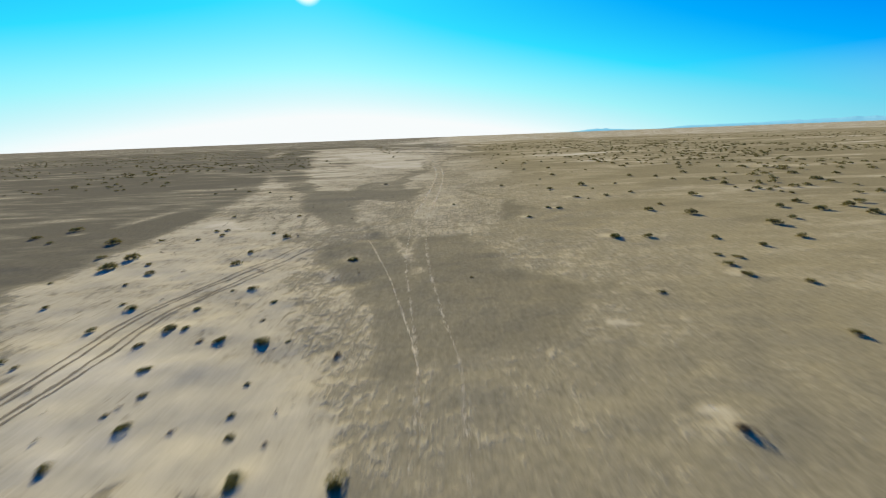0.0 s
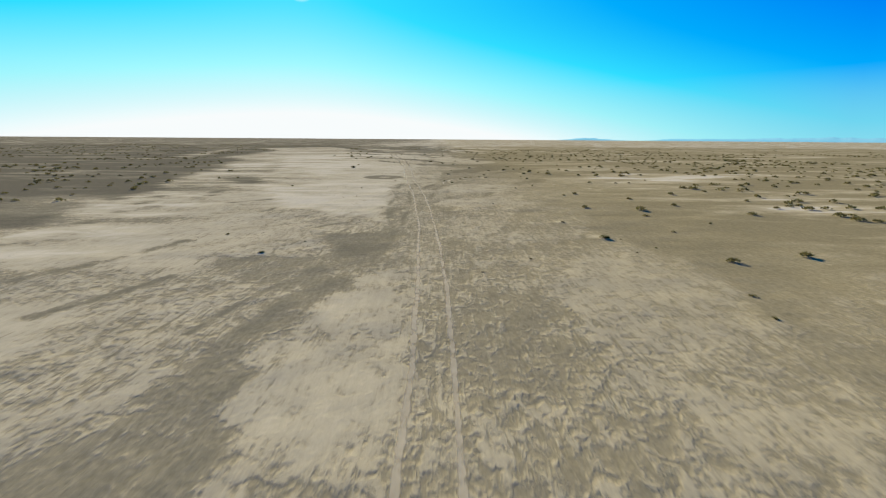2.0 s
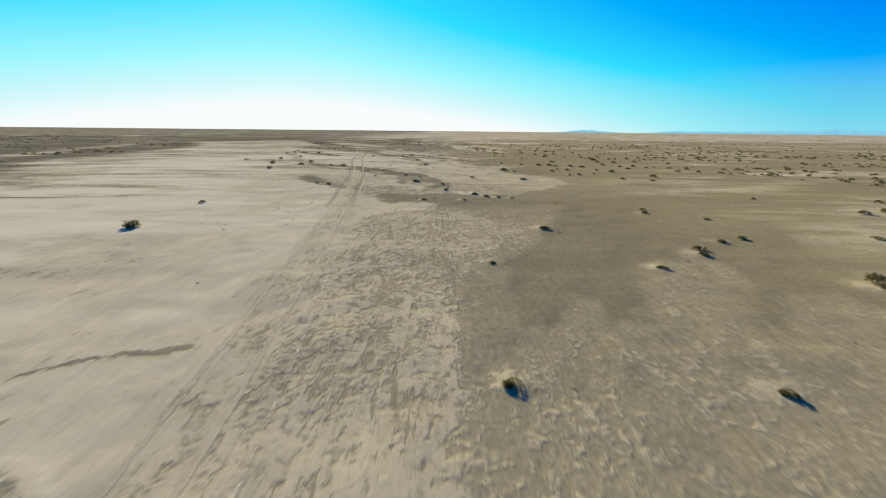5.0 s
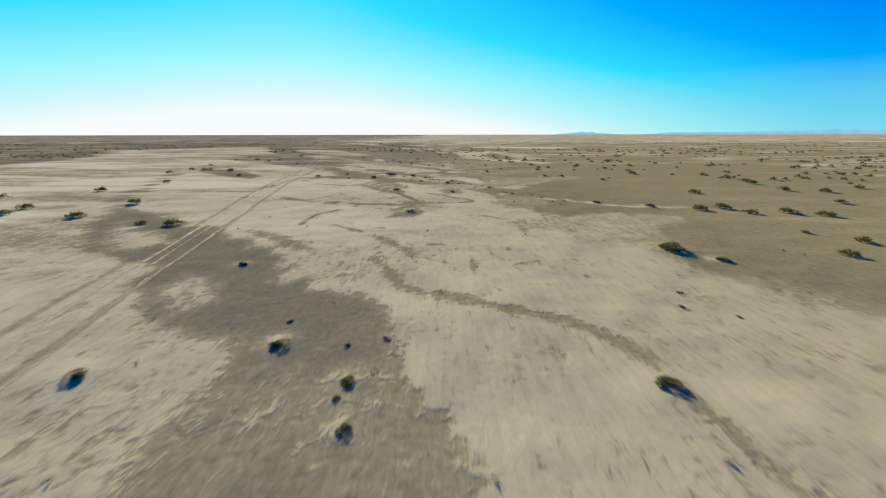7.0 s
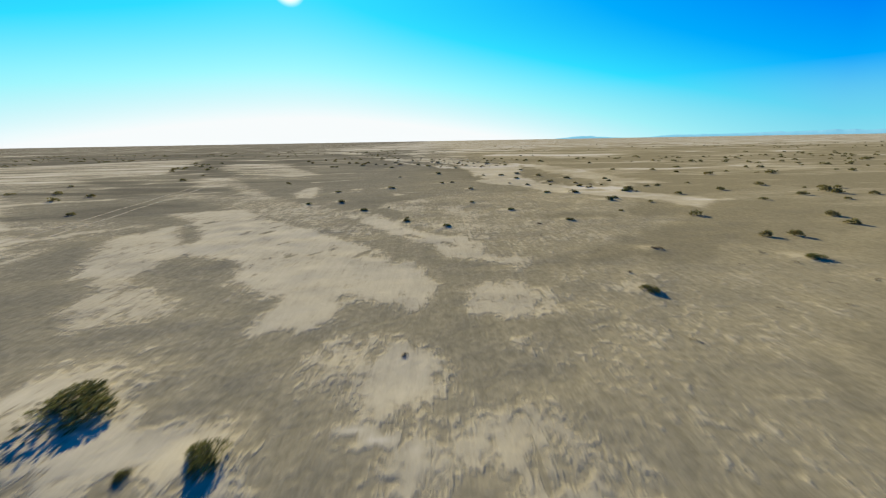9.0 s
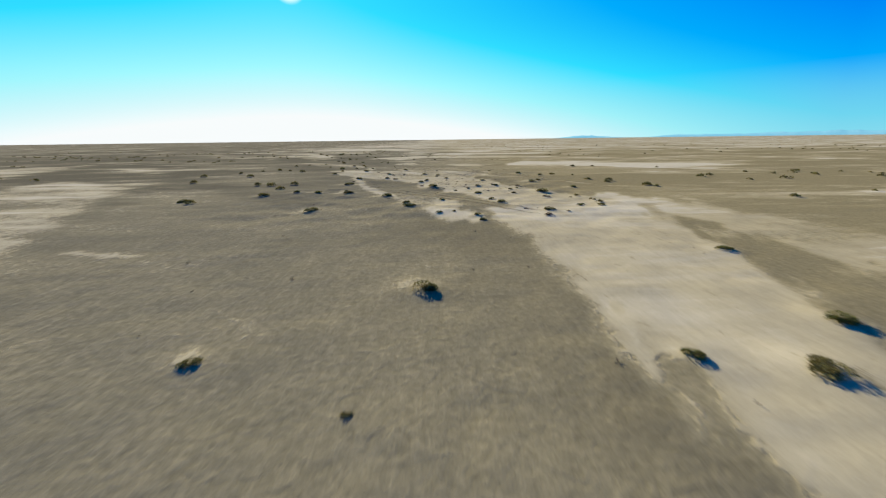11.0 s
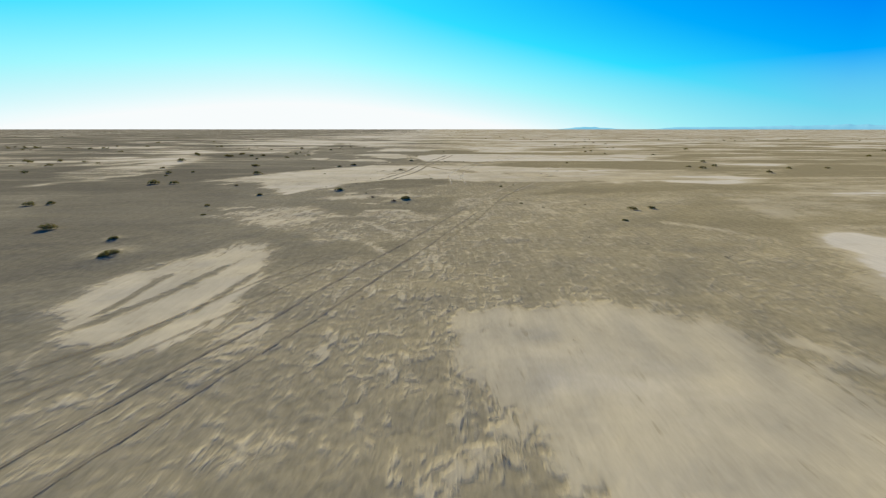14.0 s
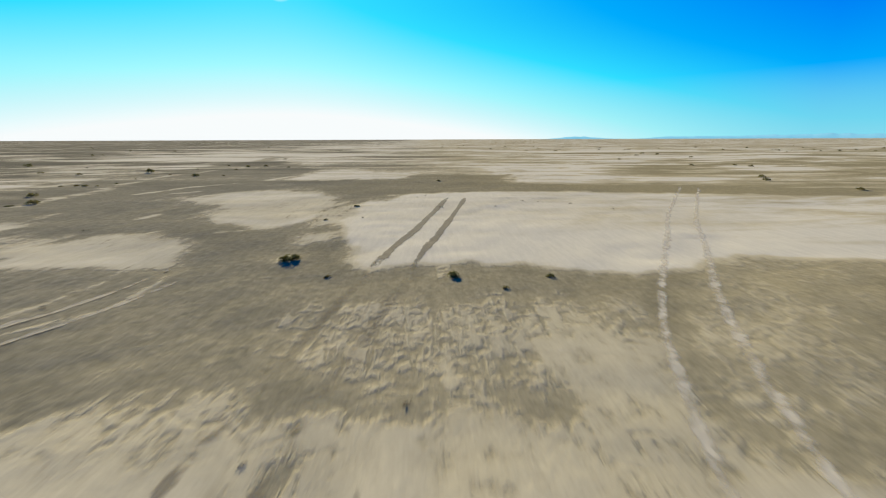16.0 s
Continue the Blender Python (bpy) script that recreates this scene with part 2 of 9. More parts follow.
def plant_material(name, a, c, top):
    m, n, l, b = material(name, 0.8, 0.1)
    rnd = n.new("ShaderNodeObjectInfo").outputs["Random"]
    isle = n.new("ShaderNodeNewGeometry").outputs["Random Per Island"]
    col = mix_node(n, l, isle, a, c)
    col = mix_node(n, l, map_node(n, l, rnd, 0.0, 1.0, 0.0, 0.6), col, top)
    l.new(col, b.inputs["Base Color"])
    thin = n.new("ShaderNodeBsdfTranslucent")
    l.new(col, thin.inputs[0])
    both = n.new("ShaderNodeMixShader")
    both.inputs[0].default_value = 0.22
    l.new(b.outputs[0], both.inputs[1])
    l.new(thin.outputs[0], both.inputs[2])
    l.new(both.outputs[0], n["Material Output"].inputs["Surface"])
    return m


SAND = ground_material()
RUT_PALE = rut_material("pressed_pale_sand", (0.46, 0.41, 0.31), (0.59, 0.52, 0.40), True)
RUT_DARK = rut_material("turned_dark_sand", (0.185, 0.160, 0.117), (0.245, 0.212, 0.155), False)
RUT_WHITE = rut_material("pressed_white_sand", (0.53, 0.475, 0.375), (0.61, 0.55, 0.44), False, 0.78)
RUT_BROKEN = rut_material("broken_dark_crust", (0.185, 0.160, 0.117), (0.245, 0.212, 0.155), True)
RUT_SMEARED = rut_material("smeared_dark_crust", (0.185, 0.162, 0.122), (0.240, 0.210, 0.156), False, 0.92)
RUT_DUSTY = rut_material("dusty_pale_sand", (0.42, 0.37, 0.28), (0.51, 0.45, 0.345), False, 0.78)
SALT = rut_material("white_salt", (0.66, 0.61, 0.51), (0.78, 0.73, 0.63), False, 0.92)
LEAF = plant_material("olive_leaf", (0.065, 0.076, 0.022), (0.22, 0.205, 0.062), (0.20, 0.16, 0.07))
DRY = plant_material("dry_leaf", (0.085, 0.068, 0.045), (0.20, 0.155, 0.10), (0.16, 0.12, 0.085))
WOOD = plant_material("grey_twig", (0.09, 0.075, 0.058), (0.16, 0.135, 0.105), (0.12, 0.10, 0.08))

# ---- where the shrubs stand: x, y, width in metres ----
SHRUBS = []
SHRUBS += [
    (-1.4, 3.3, 0.48, 0), (-3.1, 3.3, 0.44, 0), (-6.7, 3.6, 0.34, 0), (-3, 4.1, 0.18, 1), (5.9, 4.2, 0.47, 1), (-3.8, 4.3, 0.26, 0),
    (-5.1, 4.5, 0.18, 1), (-6.1, 4.5, 0.37, 0), (-4.1, 4.9, 0.18, 0), (-6.8, 4.9, 0.18, 0), (-6.5, 5.5, 0.24, 0), (-4.3, 5.9, 0.18, 0),
    (-7.2, 6.4, 0.35, 0), (-2.5, 7, 0.31, 1), (-8.3, 7.6, 0.35, 0), (-4.8, 7.7, 0.55, 0), (-4.1, 7.7, 0.18, 0), (-6.1, 7.8, 0.39, 0),
    (-6.7, 7.8, 0.26, 1), (-8.1, 8.5, 0.52, 0), (-7.6, 8.5, 0.31, 0), (-5.5, 9, 0.22, 0), (-8.2, 9.9, 0.35, 0), (-10.7, 10.1, 0.51, 0),
]
SHRUBS += [
    (-5.7, 10.3, 0.28, 0), (7.6, 10.3, 0.35, 0), (-7.9, 11.5, 0.21, 0), (-7.1, 11.6, 0.52, 0), (11.6, 11.7, 0.52, 0), (1.3, 12.3, 0.18, 0),
    (-4.1, 14.9, 0.63, 0), (9, 17.2, 0.65, 0), (5.7, 22.7, 0.41, 0), (2.5, 24.2, 0.18, 0), (8.4, 25.3, 0.53, 0), (1.3, 25.4, 0.18, 0),
    (7.7, 25.6, 0.46, 0), (3.5, 27.6, 0.2, 0), (0.7, 28.1, 0.34, 0), (11, 29.8, 0.66, 0), (1.7, 31.3, 0.18, 0), (3.6, 33.5, 0.18, 0),
    (9.6, 38, 0.31, 0), (6, 38.9, 0.47, 0), (7.7, 40.3, 0.18, 1), (8.8, 42.1, 0.18, 0), (-1.7, 42.6, 0.21, 1), (4.7, 42.7, 0.18, 0),
]
SHRUBS += [
    (-7.5, 43.9, 0.51, 0), (9, 51.8, 0.28, 0), (0.8, 55.5, 0.18, 1), (3.1, 57.3, 0.18, 0), (-9, 58.2, 0.35, 0), (8.4, 58.4, 0.18, 1),
    (9.7, 59.2, 0.18, 0), (-7.7, 60.1, 0.18, 0), (7.9, 61, 0.63, 0), (6.9, 64.7, 0.33, 0), (3.5, 72, 0.18, 1), (5, 73.6, 0.18, 1),
    (7.3, 81.7, 0.34, 0), (-0.5, 83.5, 0.18, 1), (9.6, 83.8, 0.33, 0), (-0.6, 85.6, 0.18, 0), (0.6, 86.2, 0.36, 0), (-0.3, 88, 0.31, 0),
    (1.7, 89.3, 0.19, 0), (1.8, 91, 0.27, 0), (2.6, 92, 0.44, 0), (3.4, 92.2, 0.3, 0), (5.4, 92.5, 0.64, 1), (3.3, 93, 0.3, 0),
]
SHRUBS += [
    (5.6, 96.6, 0.42, 0), (0.4, 96.9, 0.48, 0), (11.7, 98.1, 0.73, 0), (7.1, 103.3, 0.46, 0), (1, 103.9, 0.33, 0), (4.4, 109, 0.58, 0),
    (7.2, 115.9, 0.24, 0), (0.9, 117.2, 0.4, 1), (-2, 117.3, 0.46, 0), (-2.5, 117.8, 0.25, 0), (-1.2, 118.1, 0.24, 0),
    (4.6, 118.2, 0.37, 1), (3.6, 118.5, 0.38, 0), (2.7, 118.8, 0.55, 0), (1.9, 119.7, 0.53, 0), (-0.3, 121.6, 0.55, 0),
    (-0.1, 123.1, 0.3, 0), (-0.5, 124.8, 0.45, 0), (-1.3, 125.4, 0.18, 0), (-3.1, 126.6, 0.95, 0), (7.9, 128.9, 0.9, 0),
    (-2.6, 129.6, 0.32, 0), (-2.9, 130.3, 0.18, 0), (2.7, 130.5, 0.5, 0),
]
SHRUBS += [
    (-2.8, 130.7, 0.38, 0), (-7.7, 131, 0.44, 0), (-3.1, 131.9, 0.18, 0), (-4.4, 131.9, 0.48, 0), (-2.3, 132.1, 0.25, 1),
    (-4.6, 132.9, 0.18, 0), (5.9, 132.9, 0.18, 0), (4.9, 133.4, 0.28, 1), (5.4, 134.3, 0.24, 1), (8.5, 136.8, 0.53, 0),
    (-7.6, 136.8, 0.38, 0), (7.4, 137.9, 1.15, 0), (-1.6, 141.2, 0.18, 1), (-2.6, 145.5, 0.61, 1),
    (11.5, 146.5, 0.6, 0), (8.8, 147.7, 0.59, 0), (3.8, 148.4, 0.18, 0), (6.3, 148.4, 0.2, 0), (7.1, 148.6, 0.18, 0), (6, 149.9, 0.22, 0),
    (5.6, 150.9, 0.23, 0), (4.3, 151.6, 0.31, 0), (4, 151.9, 0.24, 0),
]
SHRUBS += [
    (-3.7, 152, 0.18, 1), (0.1, 152.5, 0.4, 0), (3.9, 152.7, 0.2, 0), (-4.2, 153.8, 0.52, 0), (3.4, 154.3, 0.18, 0), (3.1, 154.7, 0.45, 0),
    (2.7, 155.7, 0.31, 0), (2.3, 156.2, 0.25, 0), (0.8, 157.1, 0.42, 0), (1.2, 157.4, 0.18, 0), (-0.1, 157.7, 0.62, 0),
    (0.3, 159.4, 0.4, 0), (-0.8, 159.4, 0.22, 0), (-2.5, 159.5, 0.42, 0), (-1.4, 160.3, 0.4, 0), (-2.9, 160.4, 0.18, 0),
    (-1.7, 160.7, 0.3, 0), (-1.9, 160.7, 0.18, 0), (-3.4, 160.8, 0.24, 0), (-1.3, 161.2, 0.18, 0), (-8.9, 161.7, 0.22, 0),
    (-2.1, 162.1, 0.42, 0), (-7.3, 162.2, 0.76, 0), (10.1, 163.1, 0.52, 0),
]
SHRUBS += [
    (-4.3, 163.3, 0.28, 0), (-3.4, 163.5, 0.65, 0), (-5.9, 164.3, 1.34, 0), (-1.2, 165.7, 0.18, 1), (4.8, 168.3, 0.57, 0),
    (11.3, 170.5, 0.59, 0), (7.1, 171.9, 0.47, 1), (-0.1, 175.9, 0.48, 0), (4.2, 176.3, 0.27, 1), (5.8, 176.8, 0.48, 0),
    (-2, 177.4, 0.42, 0), (-2, 178.2, 0.25, 0), (9.2, 178.7, 0.29, 0), (3.6, 179.7, 0.51, 0), (-4.6, 180.4, 0.52, 0),
    (-3.3, 181.3, 0.18, 0), (1.7, 182.4, 0.35, 0), (-8.4, 182.8, 0.47, 0), (-6.6, 183.5, 0.68, 0), (9.3, 185.9, 0.85, 0),
    (7.5, 186.2, 0.52, 0), (2.3, 188.8, 0.48, 0), (-8.1, 188.8, 0.54, 0), (-4.2, 190.4, 0.76, 0),
]
SHRUBS += [
    (9.2, 190.9, 0.35, 0), (7.3, 191.1, 0.5, 0), (6, 192.3, 0.34, 0), (0.1, 193.3, 0.45, 0), (1.1, 193.7, 0.48, 0), (7.4, 195.9, 0.63, 0),
    (-1.2, 198.8, 0.21, 0), (6.6, 199.4, 0.82, 0), (4.7, 200, 0.51, 0), (-4.3, 200.2, 0.4, 0), (8.6, 201.1, 0.68, 0),
    (-0.2, 203.4, 0.82, 0), (10.1, 206.3, 0.67, 0), (2.5, 211.9, 0.48, 0), (6, 212.8, 0.64, 1), (2.4, 213, 0.44, 0), (7.3, 213.6, 0.31, 1),
    (0.4, 213.7, 0.48, 0), (1.2, 214.1, 0.3, 0), (6.5, 214.3, 0.78, 0), (5.3, 214.8, 0.27, 1), (-6.8, 215, 0.99, 0), (8.6, 215.5, 0.45, 0),
    (-1.3, 215.7, 0.94, 0),
]
SHRUBS += [
    (9, 216, 0.31, 0), (-1.6, 216.7, 0.62, 0), (4.3, 216.8, 0.72, 0), (3.9, 218.1, 0.53, 0), (0.6, 218.2, 0.48, 0), (-2.9, 218.7, 0.22, 1),
    (9.3, 218.8, 0.22, 0), (7.7, 218.9, 0.72, 1), (-3.1, 219.8, 0.96, 0), (5.9, 220.8, 0.43, 0), (3.3, 221, 0.61, 0),
    (-12.2, 221.1, 0.89, 0), (8.2, 221.4, 1.14, 0), (-6.2, 221.7, 0.8, 0), (4.2, 222.2, 0.28, 1), (-8.6, 222.3, 0.82, 0),
    (-10.2, 222.4, 0.62, 0), (6, 222.6, 0.44, 0), (1.8, 222.8, 0.36, 0), (-6.7, 223.2, 0.44, 0), (2.8, 223.7, 0.5, 1),
    (6.8, 223.8, 0.33, 0), (11.4, 224.1, 0.69, 0), (-0, 224.5, 0.94, 0),
]
SHRUBS += [
    (7.1, 224.9, 0.49, 1), (-0.9, 225.5, 0.43, 1), (3.8, 225.5, 0.43, 0), (5.3, 225.5, 0.54, 0), (5.1, 225.7, 0.33, 0),
    (2.8, 225.9, 0.3, 1), (1.2, 226.6, 0.22, 0), (1.4, 226.6, 0.22, 0), (5.2, 226.7, 0.22, 1), (2.1, 227, 0.22, 0), (5.1, 227, 0.22, 1),
    (-7.3, 227.1, 1.13, 0), (6.1, 227.3, 0.22, 0), (0.8, 227.6, 0.25, 1), (-1, 228, 0.73, 0), (9.2, 228.4, 0.92, 0), (2.3, 229, 0.22, 0),
    (-7.4, 229.2, 0.34, 1), (-0.5, 229.8, 0.71, 0), (4.8, 229.9, 0.5, 0), (4, 230.5, 0.23, 0), (1.4, 230.6, 0.27, 0),
    (-3.6, 231.3, 0.66, 0), (3, 231.7, 0.22, 0),
]
SHRUBS += [
    (1.4, 232.2, 0.53, 0), (-7.4, 232.2, 0.89, 0), (-4.6, 232.3, 0.63, 0), (11.3, 233.4, 0.68, 0), (0.4, 233.6, 0.38, 0),
    (0.6, 235.4, 0.53, 0), (-1.2, 235.9, 0.22, 1), (-4.4, 236.4, 0.43, 0), (-0.9, 236.5, 0.55, 0), (9.7, 236.5, 0.78, 0),
    (-0.5, 236.9, 0.28, 1), (-3.3, 237.1, 0.35, 0), (-5, 237.3, 0.73, 0), (-3.2, 237.4, 0.3, 0), (-11.4, 237.9, 0.65, 0),
    (-6.5, 239.2, 0.4, 1), (6.9, 239.9, 0.43, 0), (0.5, 241.2, 0.41, 1), (-8.2, 241.4, 0.84, 0), (-1, 241.8, 0.33, 1),
    (-3.4, 242.4, 0.76, 0), (-8.5, 242.7, 0.26, 0), (-2.6, 244.4, 0.36, 1), (-4.8, 244.8, 0.25, 0),
]
SHRUBS += [
    (-8.2, 245.9, 0.44, 0), (6.7, 246.5, 0.22, 0), (-5.3, 247.9, 0.25, 1), (-5.5, 248.9, 0.22, 1), (-9.7, 249, 0.56, 0),
    (-5.6, 249.7, 0.22, 0), (-5.7, 250.1, 0.18, 0), (-11.9, 251.7, 0.55, 0), (-7.5, 258, 0.73, 0), (-8.8, 259.7, 0.38, 0),
    (9.5, 261.8, 0.3, 0), (-8.1, 263.5, 0.26, 0), (7, 264.6, 0.18, 1), (9.2, 265.1, 0.18, 1), (6.2, 265.6, 0.24, 0), (-0.2, 266.1, 0.44, 1),
    (0.4, 266.8, 0.64, 0), (-1.4, 267.5, 0.24, 1), (-7.9, 268.5, 0.34, 0), (-2, 268.8, 0.18, 0), (-3.9, 269.9, 0.62, 0),
    (6.2, 271.3, 0.29, 0), (7.1, 271.8, 0.19, 0), (1.7, 275.1, 0.26, 0),
]
SHRUBS += [
    (-7.1, 278.6, 0.19, 0), (-1.1, 281.4, 0.41, 0), (-7.4, 285, 0.59, 0), (-6.4, 286.6, 0.67, 0), (4.2, 289.6, 0.18, 0),
    (5.3, 290.2, 0.29, 0), (3.2, 290.3, 0.39, 0), (0.5, 290.5, 0.2, 0), (-0.7, 291.6, 0.56, 0), (-1, 296.3, 0.21, 0), (-0.4, 299.1, 0.3, 0),
    (3.6, 309, 0.32, 0),
]
FAR_SHRUBS = []
FAR_SHRUBS += [
    (-10.9, 6.7, 0.18), (-11.6, 7, 0.21), (11.1, 7.4, 0.28), (-10.7, 8.6, 0.28), (-14, 10.3, 0.24), (-11.3, 10.5, 0.18), (13.1, 10.9, 0.29),
    (-12.9, 12.4, 0.18), (-16.4, 12.7, 0.18), (11.7, 12.8, 0.33), (12.7, 13.7, 0.29), (-12.9, 13.7, 0.34), (12.1, 14.1, 0.25),
    (-15.5, 14.5, 0.67), (-9.6, 14.8, 0.42), (-13.9, 14.9, 0.26), (15, 15.2, 0.37), (-15.6, 15.9, 0.67), (-17.5, 16.2, 0.34),
    (-9.8, 16.5, 0.29), (17.8, 16.6, 0.46), (13.8, 16.8, 0.35), (10.7, 17.2, 0.42), (-19.3, 19.1, 0.72), (18.9, 19.3, 0.66),
    (-16.8, 19.4, 0.26), (-9.3, 19.5, 0.46), (-14.6, 19.5, 0.26), (-23.9, 19.6, 0.27), (-13.7, 20.3, 0.34), (20.8, 20.5, 0.42),
    (-10.5, 20.6, 0.28),
]
FAR_SHRUBS += [
    (26, 20.8, 0.7), (-26.1, 20.8, 0.49), (-14.7, 21.5, 0.29), (-14.1, 21.7, 0.26), (16, 22.4, 0.75), (24.4, 22.4, 1.05),
    (-25.4, 22.9, 0.61), (22.9, 23.8, 0.55), (14, 23.9, 0.56), (28.6, 24.3, 0.65), (25.3, 25.2, 0.58), (15.9, 25.8, 0.34),
    (-11, 25.9, 0.28), (-16.2, 26.1, 0.26), (32.3, 27.9, 0.46), (11.9, 29.1, 0.18), (20.4, 29.4, 1.15), (13.8, 30.3, 0.4),
    (16.5, 31.8, 0.36), (30.9, 32, 0.73), (32.5, 32.4, 0.63), (10, 33.9, 0.2), (-15.2, 34, 0.18), (29.8, 34.4, 0.78), (14.2, 34.6, 0.26),
    (10.3, 35.1, 0.49), (27.2, 35.1, 0.34), (-15.7, 35.5, 0.22), (32.9, 36.7, 0.83), (14.1, 37.4, 0.73), (17.7, 37.7, 0.31),
    (24.4, 39.3, 0.47),
]
FAR_SHRUBS += [
    (-19.8, 39.6, 0.27), (-26.6, 40.4, 0.35), (34.1, 40.8, 1.31), (-23.1, 41.2, 0.4), (24.2, 42.2, 0.45), (11.3, 43.7, 0.27),
    (-26.2, 43.8, 0.32), (22, 44.1, 0.57), (40.9, 45.3, 0.72), (13.9, 48, 0.5), (17.3, 50.7, 0.21), (32.1, 51.1, 0.72), (37.5, 51.2, 0.65),
    (20, 53.1, 0.3), (9.7, 53.4, 0.18), (11.9, 57.1, 0.43), (15.9, 57.8, 0.52), (28.8, 59.9, 0.73), (-12.4, 61.6, 0.18), (27.8, 62, 0.61),
    (12.5, 62.4, 0.18), (28.1, 63.8, 0.37), (16.3, 64.7, 0.19), (27.8, 65.3, 0.49), (13.4, 67, 0.33), (21.3, 67.6, 0.45),
    (14.2, 69.2, 0.61), (10.4, 70.2, 0.45), (17.9, 71, 0.4), (25.8, 73.6, 0.37), (15.9, 74.3, 0.38), (10.8, 76.5, 0.24),
]
FAR_SHRUBS += [
    (12.1, 77.4, 0.44), (21.6, 77.6, 0.52), (-9.1, 80.9, 0.19), (-16.8, 82.1, 0.25), (37, 83.7, 0.52), (20.4, 86.6, 0.32), (17.3, 87, 0.39),
    (22.2, 87.1, 0.32), (26.2, 90.8, 0.23), (10.7, 91.4, 0.36), (10.5, 94.4, 0.18), (21.7, 95.9, 0.69), (19.5, 96.7, 0.48),
    (29.1, 97.7, 0.48), (15.4, 98, 0.64), (-33.1, 99.8, 0.77), (14.7, 101, 0.22), (23.5, 101.2, 0.51), (13.4, 101.8, 0.6),
    (16.9, 103.4, 0.4), (20.2, 104.2, 0.5), (10, 105.5, 0.43), (33.5, 106.5, 0.54), (13.2, 107.2, 0.37), (19.9, 107.3, 0.37),
    (29.2, 107.3, 0.46), (-16.3, 109, 0.68), (12.2, 114.1, 0.34), (-16.7, 115.4, 0.35), (31.1, 116.8, 0.48), (60.4, 117.5, 0.79),
    (22.9, 118.1, 0.31),
]
FAR_SHRUBS += [
    (40.8, 122.7, 0.98), (-10.8, 124.8, 0.42), (-12.2, 125.5, 0.32), (41.8, 128.8, 0.79), (18.6, 129.7, 0.47), (23.3, 132.3, 0.72),
    (15.4, 133.6, 0.45), (14.4, 133.7, 0.26), (17.6, 134.7, 0.27), (20.6, 136.7, 0.96), (13.4, 137.2, 0.47), (29.8, 138.1, 0.7),
    (15.9, 138.9, 0.53), (-22.2, 138.9, 0.72), (19.8, 139.4, 0.41), (15, 140.5, 0.29), (-13.9, 142.8, 0.78), (-15.6, 143.2, 0.45),
    (19.7, 144, 0.65), (30.1, 144, 0.38), (16.1, 144.7, 0.55), (18.3, 144.8, 0.68), (-20.4, 144.8, 1.04), (-24.7, 145.5, 0.57),
    (14, 145.7, 0.71), (27.9, 145.7, 1.21), (15.7, 146.2, 0.66), (-25.4, 147.1, 0.62), (24.2, 147.4, 0.55), (-20.3, 148.8, 1.03),
    (35.5, 149.5, 0.79), (-31.2, 151.3, 0.57),
]
FAR_SHRUBS += [
    (17.7, 151.6, 0.63), (27.9, 152, 0.67), (25.5, 152.9, 0.78), (32.3, 153.6, 0.79), (-26.8, 154.1, 0.72), (34.6, 156.3, 0.4),
    (-25.5, 159.2, 0.5), (14.7, 160, 0.46), (26.9, 161, 0.39), (-9.6, 161.5, 0.21), (15.9, 161.5, 0.26), (11.8, 162.9, 0.42),
    (-11.4, 162.9, 0.19), (-13.1, 163.5, 0.44), (27.1, 163.8, 0.6), (24.1, 164.4, 0.35), (-21.8, 164.9, 0.45), (-10.7, 165.7, 0.33),
    (20.4, 165.7, 0.67), (31.2, 166, 0.55), (-31.3, 168.5, 0.6), (21.8, 169.2, 0.46), (24.1, 169.9, 0.27), (15.6, 170, 0.34),
    (-25.6, 170.4, 0.84), (20.5, 170.7, 0.28), (18.9, 170.9, 0.28), (20.2, 172, 0.52), (30, 172.9, 0.45), (12.2, 173.4, 0.48),
    (13.4, 173.4, 0.48), (17.6, 175, 0.48),
]
FAR_SHRUBS += [
    (23.2, 175.7, 0.43), (18.4, 176.8, 0.59), (12.3, 177.4, 0.5), (35.5, 180.4, 0.4), (-21.4, 181.1, 0.4), (24, 181.1, 0.33),
    (12.3, 181.4, 0.25), (19.3, 181.5, 0.34), (10.2, 182.2, 0.41), (27.4, 182.6, 0.5), (10.8, 182.9, 0.36), (23.1, 182.9, 0.5),
    (32.6, 183.6, 0.33), (16, 184.4, 0.4), (19.9, 185.7, 0.48), (26.3, 186, 0.24), (13.5, 186.3, 0.78), (24.7, 188, 0.61),
    (11.7, 188.8, 0.27), (16.4, 188.9, 0.27), (17.4, 189.2, 0.27), (11.3, 189.7, 0.34), (20.5, 190.2, 0.29), (-35.1, 190.6, 0.48),
    (11.7, 191.9, 0.19), (15, 192.6, 0.33), (10, 193.3, 0.34), (15.7, 194.9, 0.36), (12.3, 195.6, 0.37), (-14.6, 195.8, 0.37),
    (-35.7, 196.4, 0.45), (10.3, 198.5, 0.41),
]
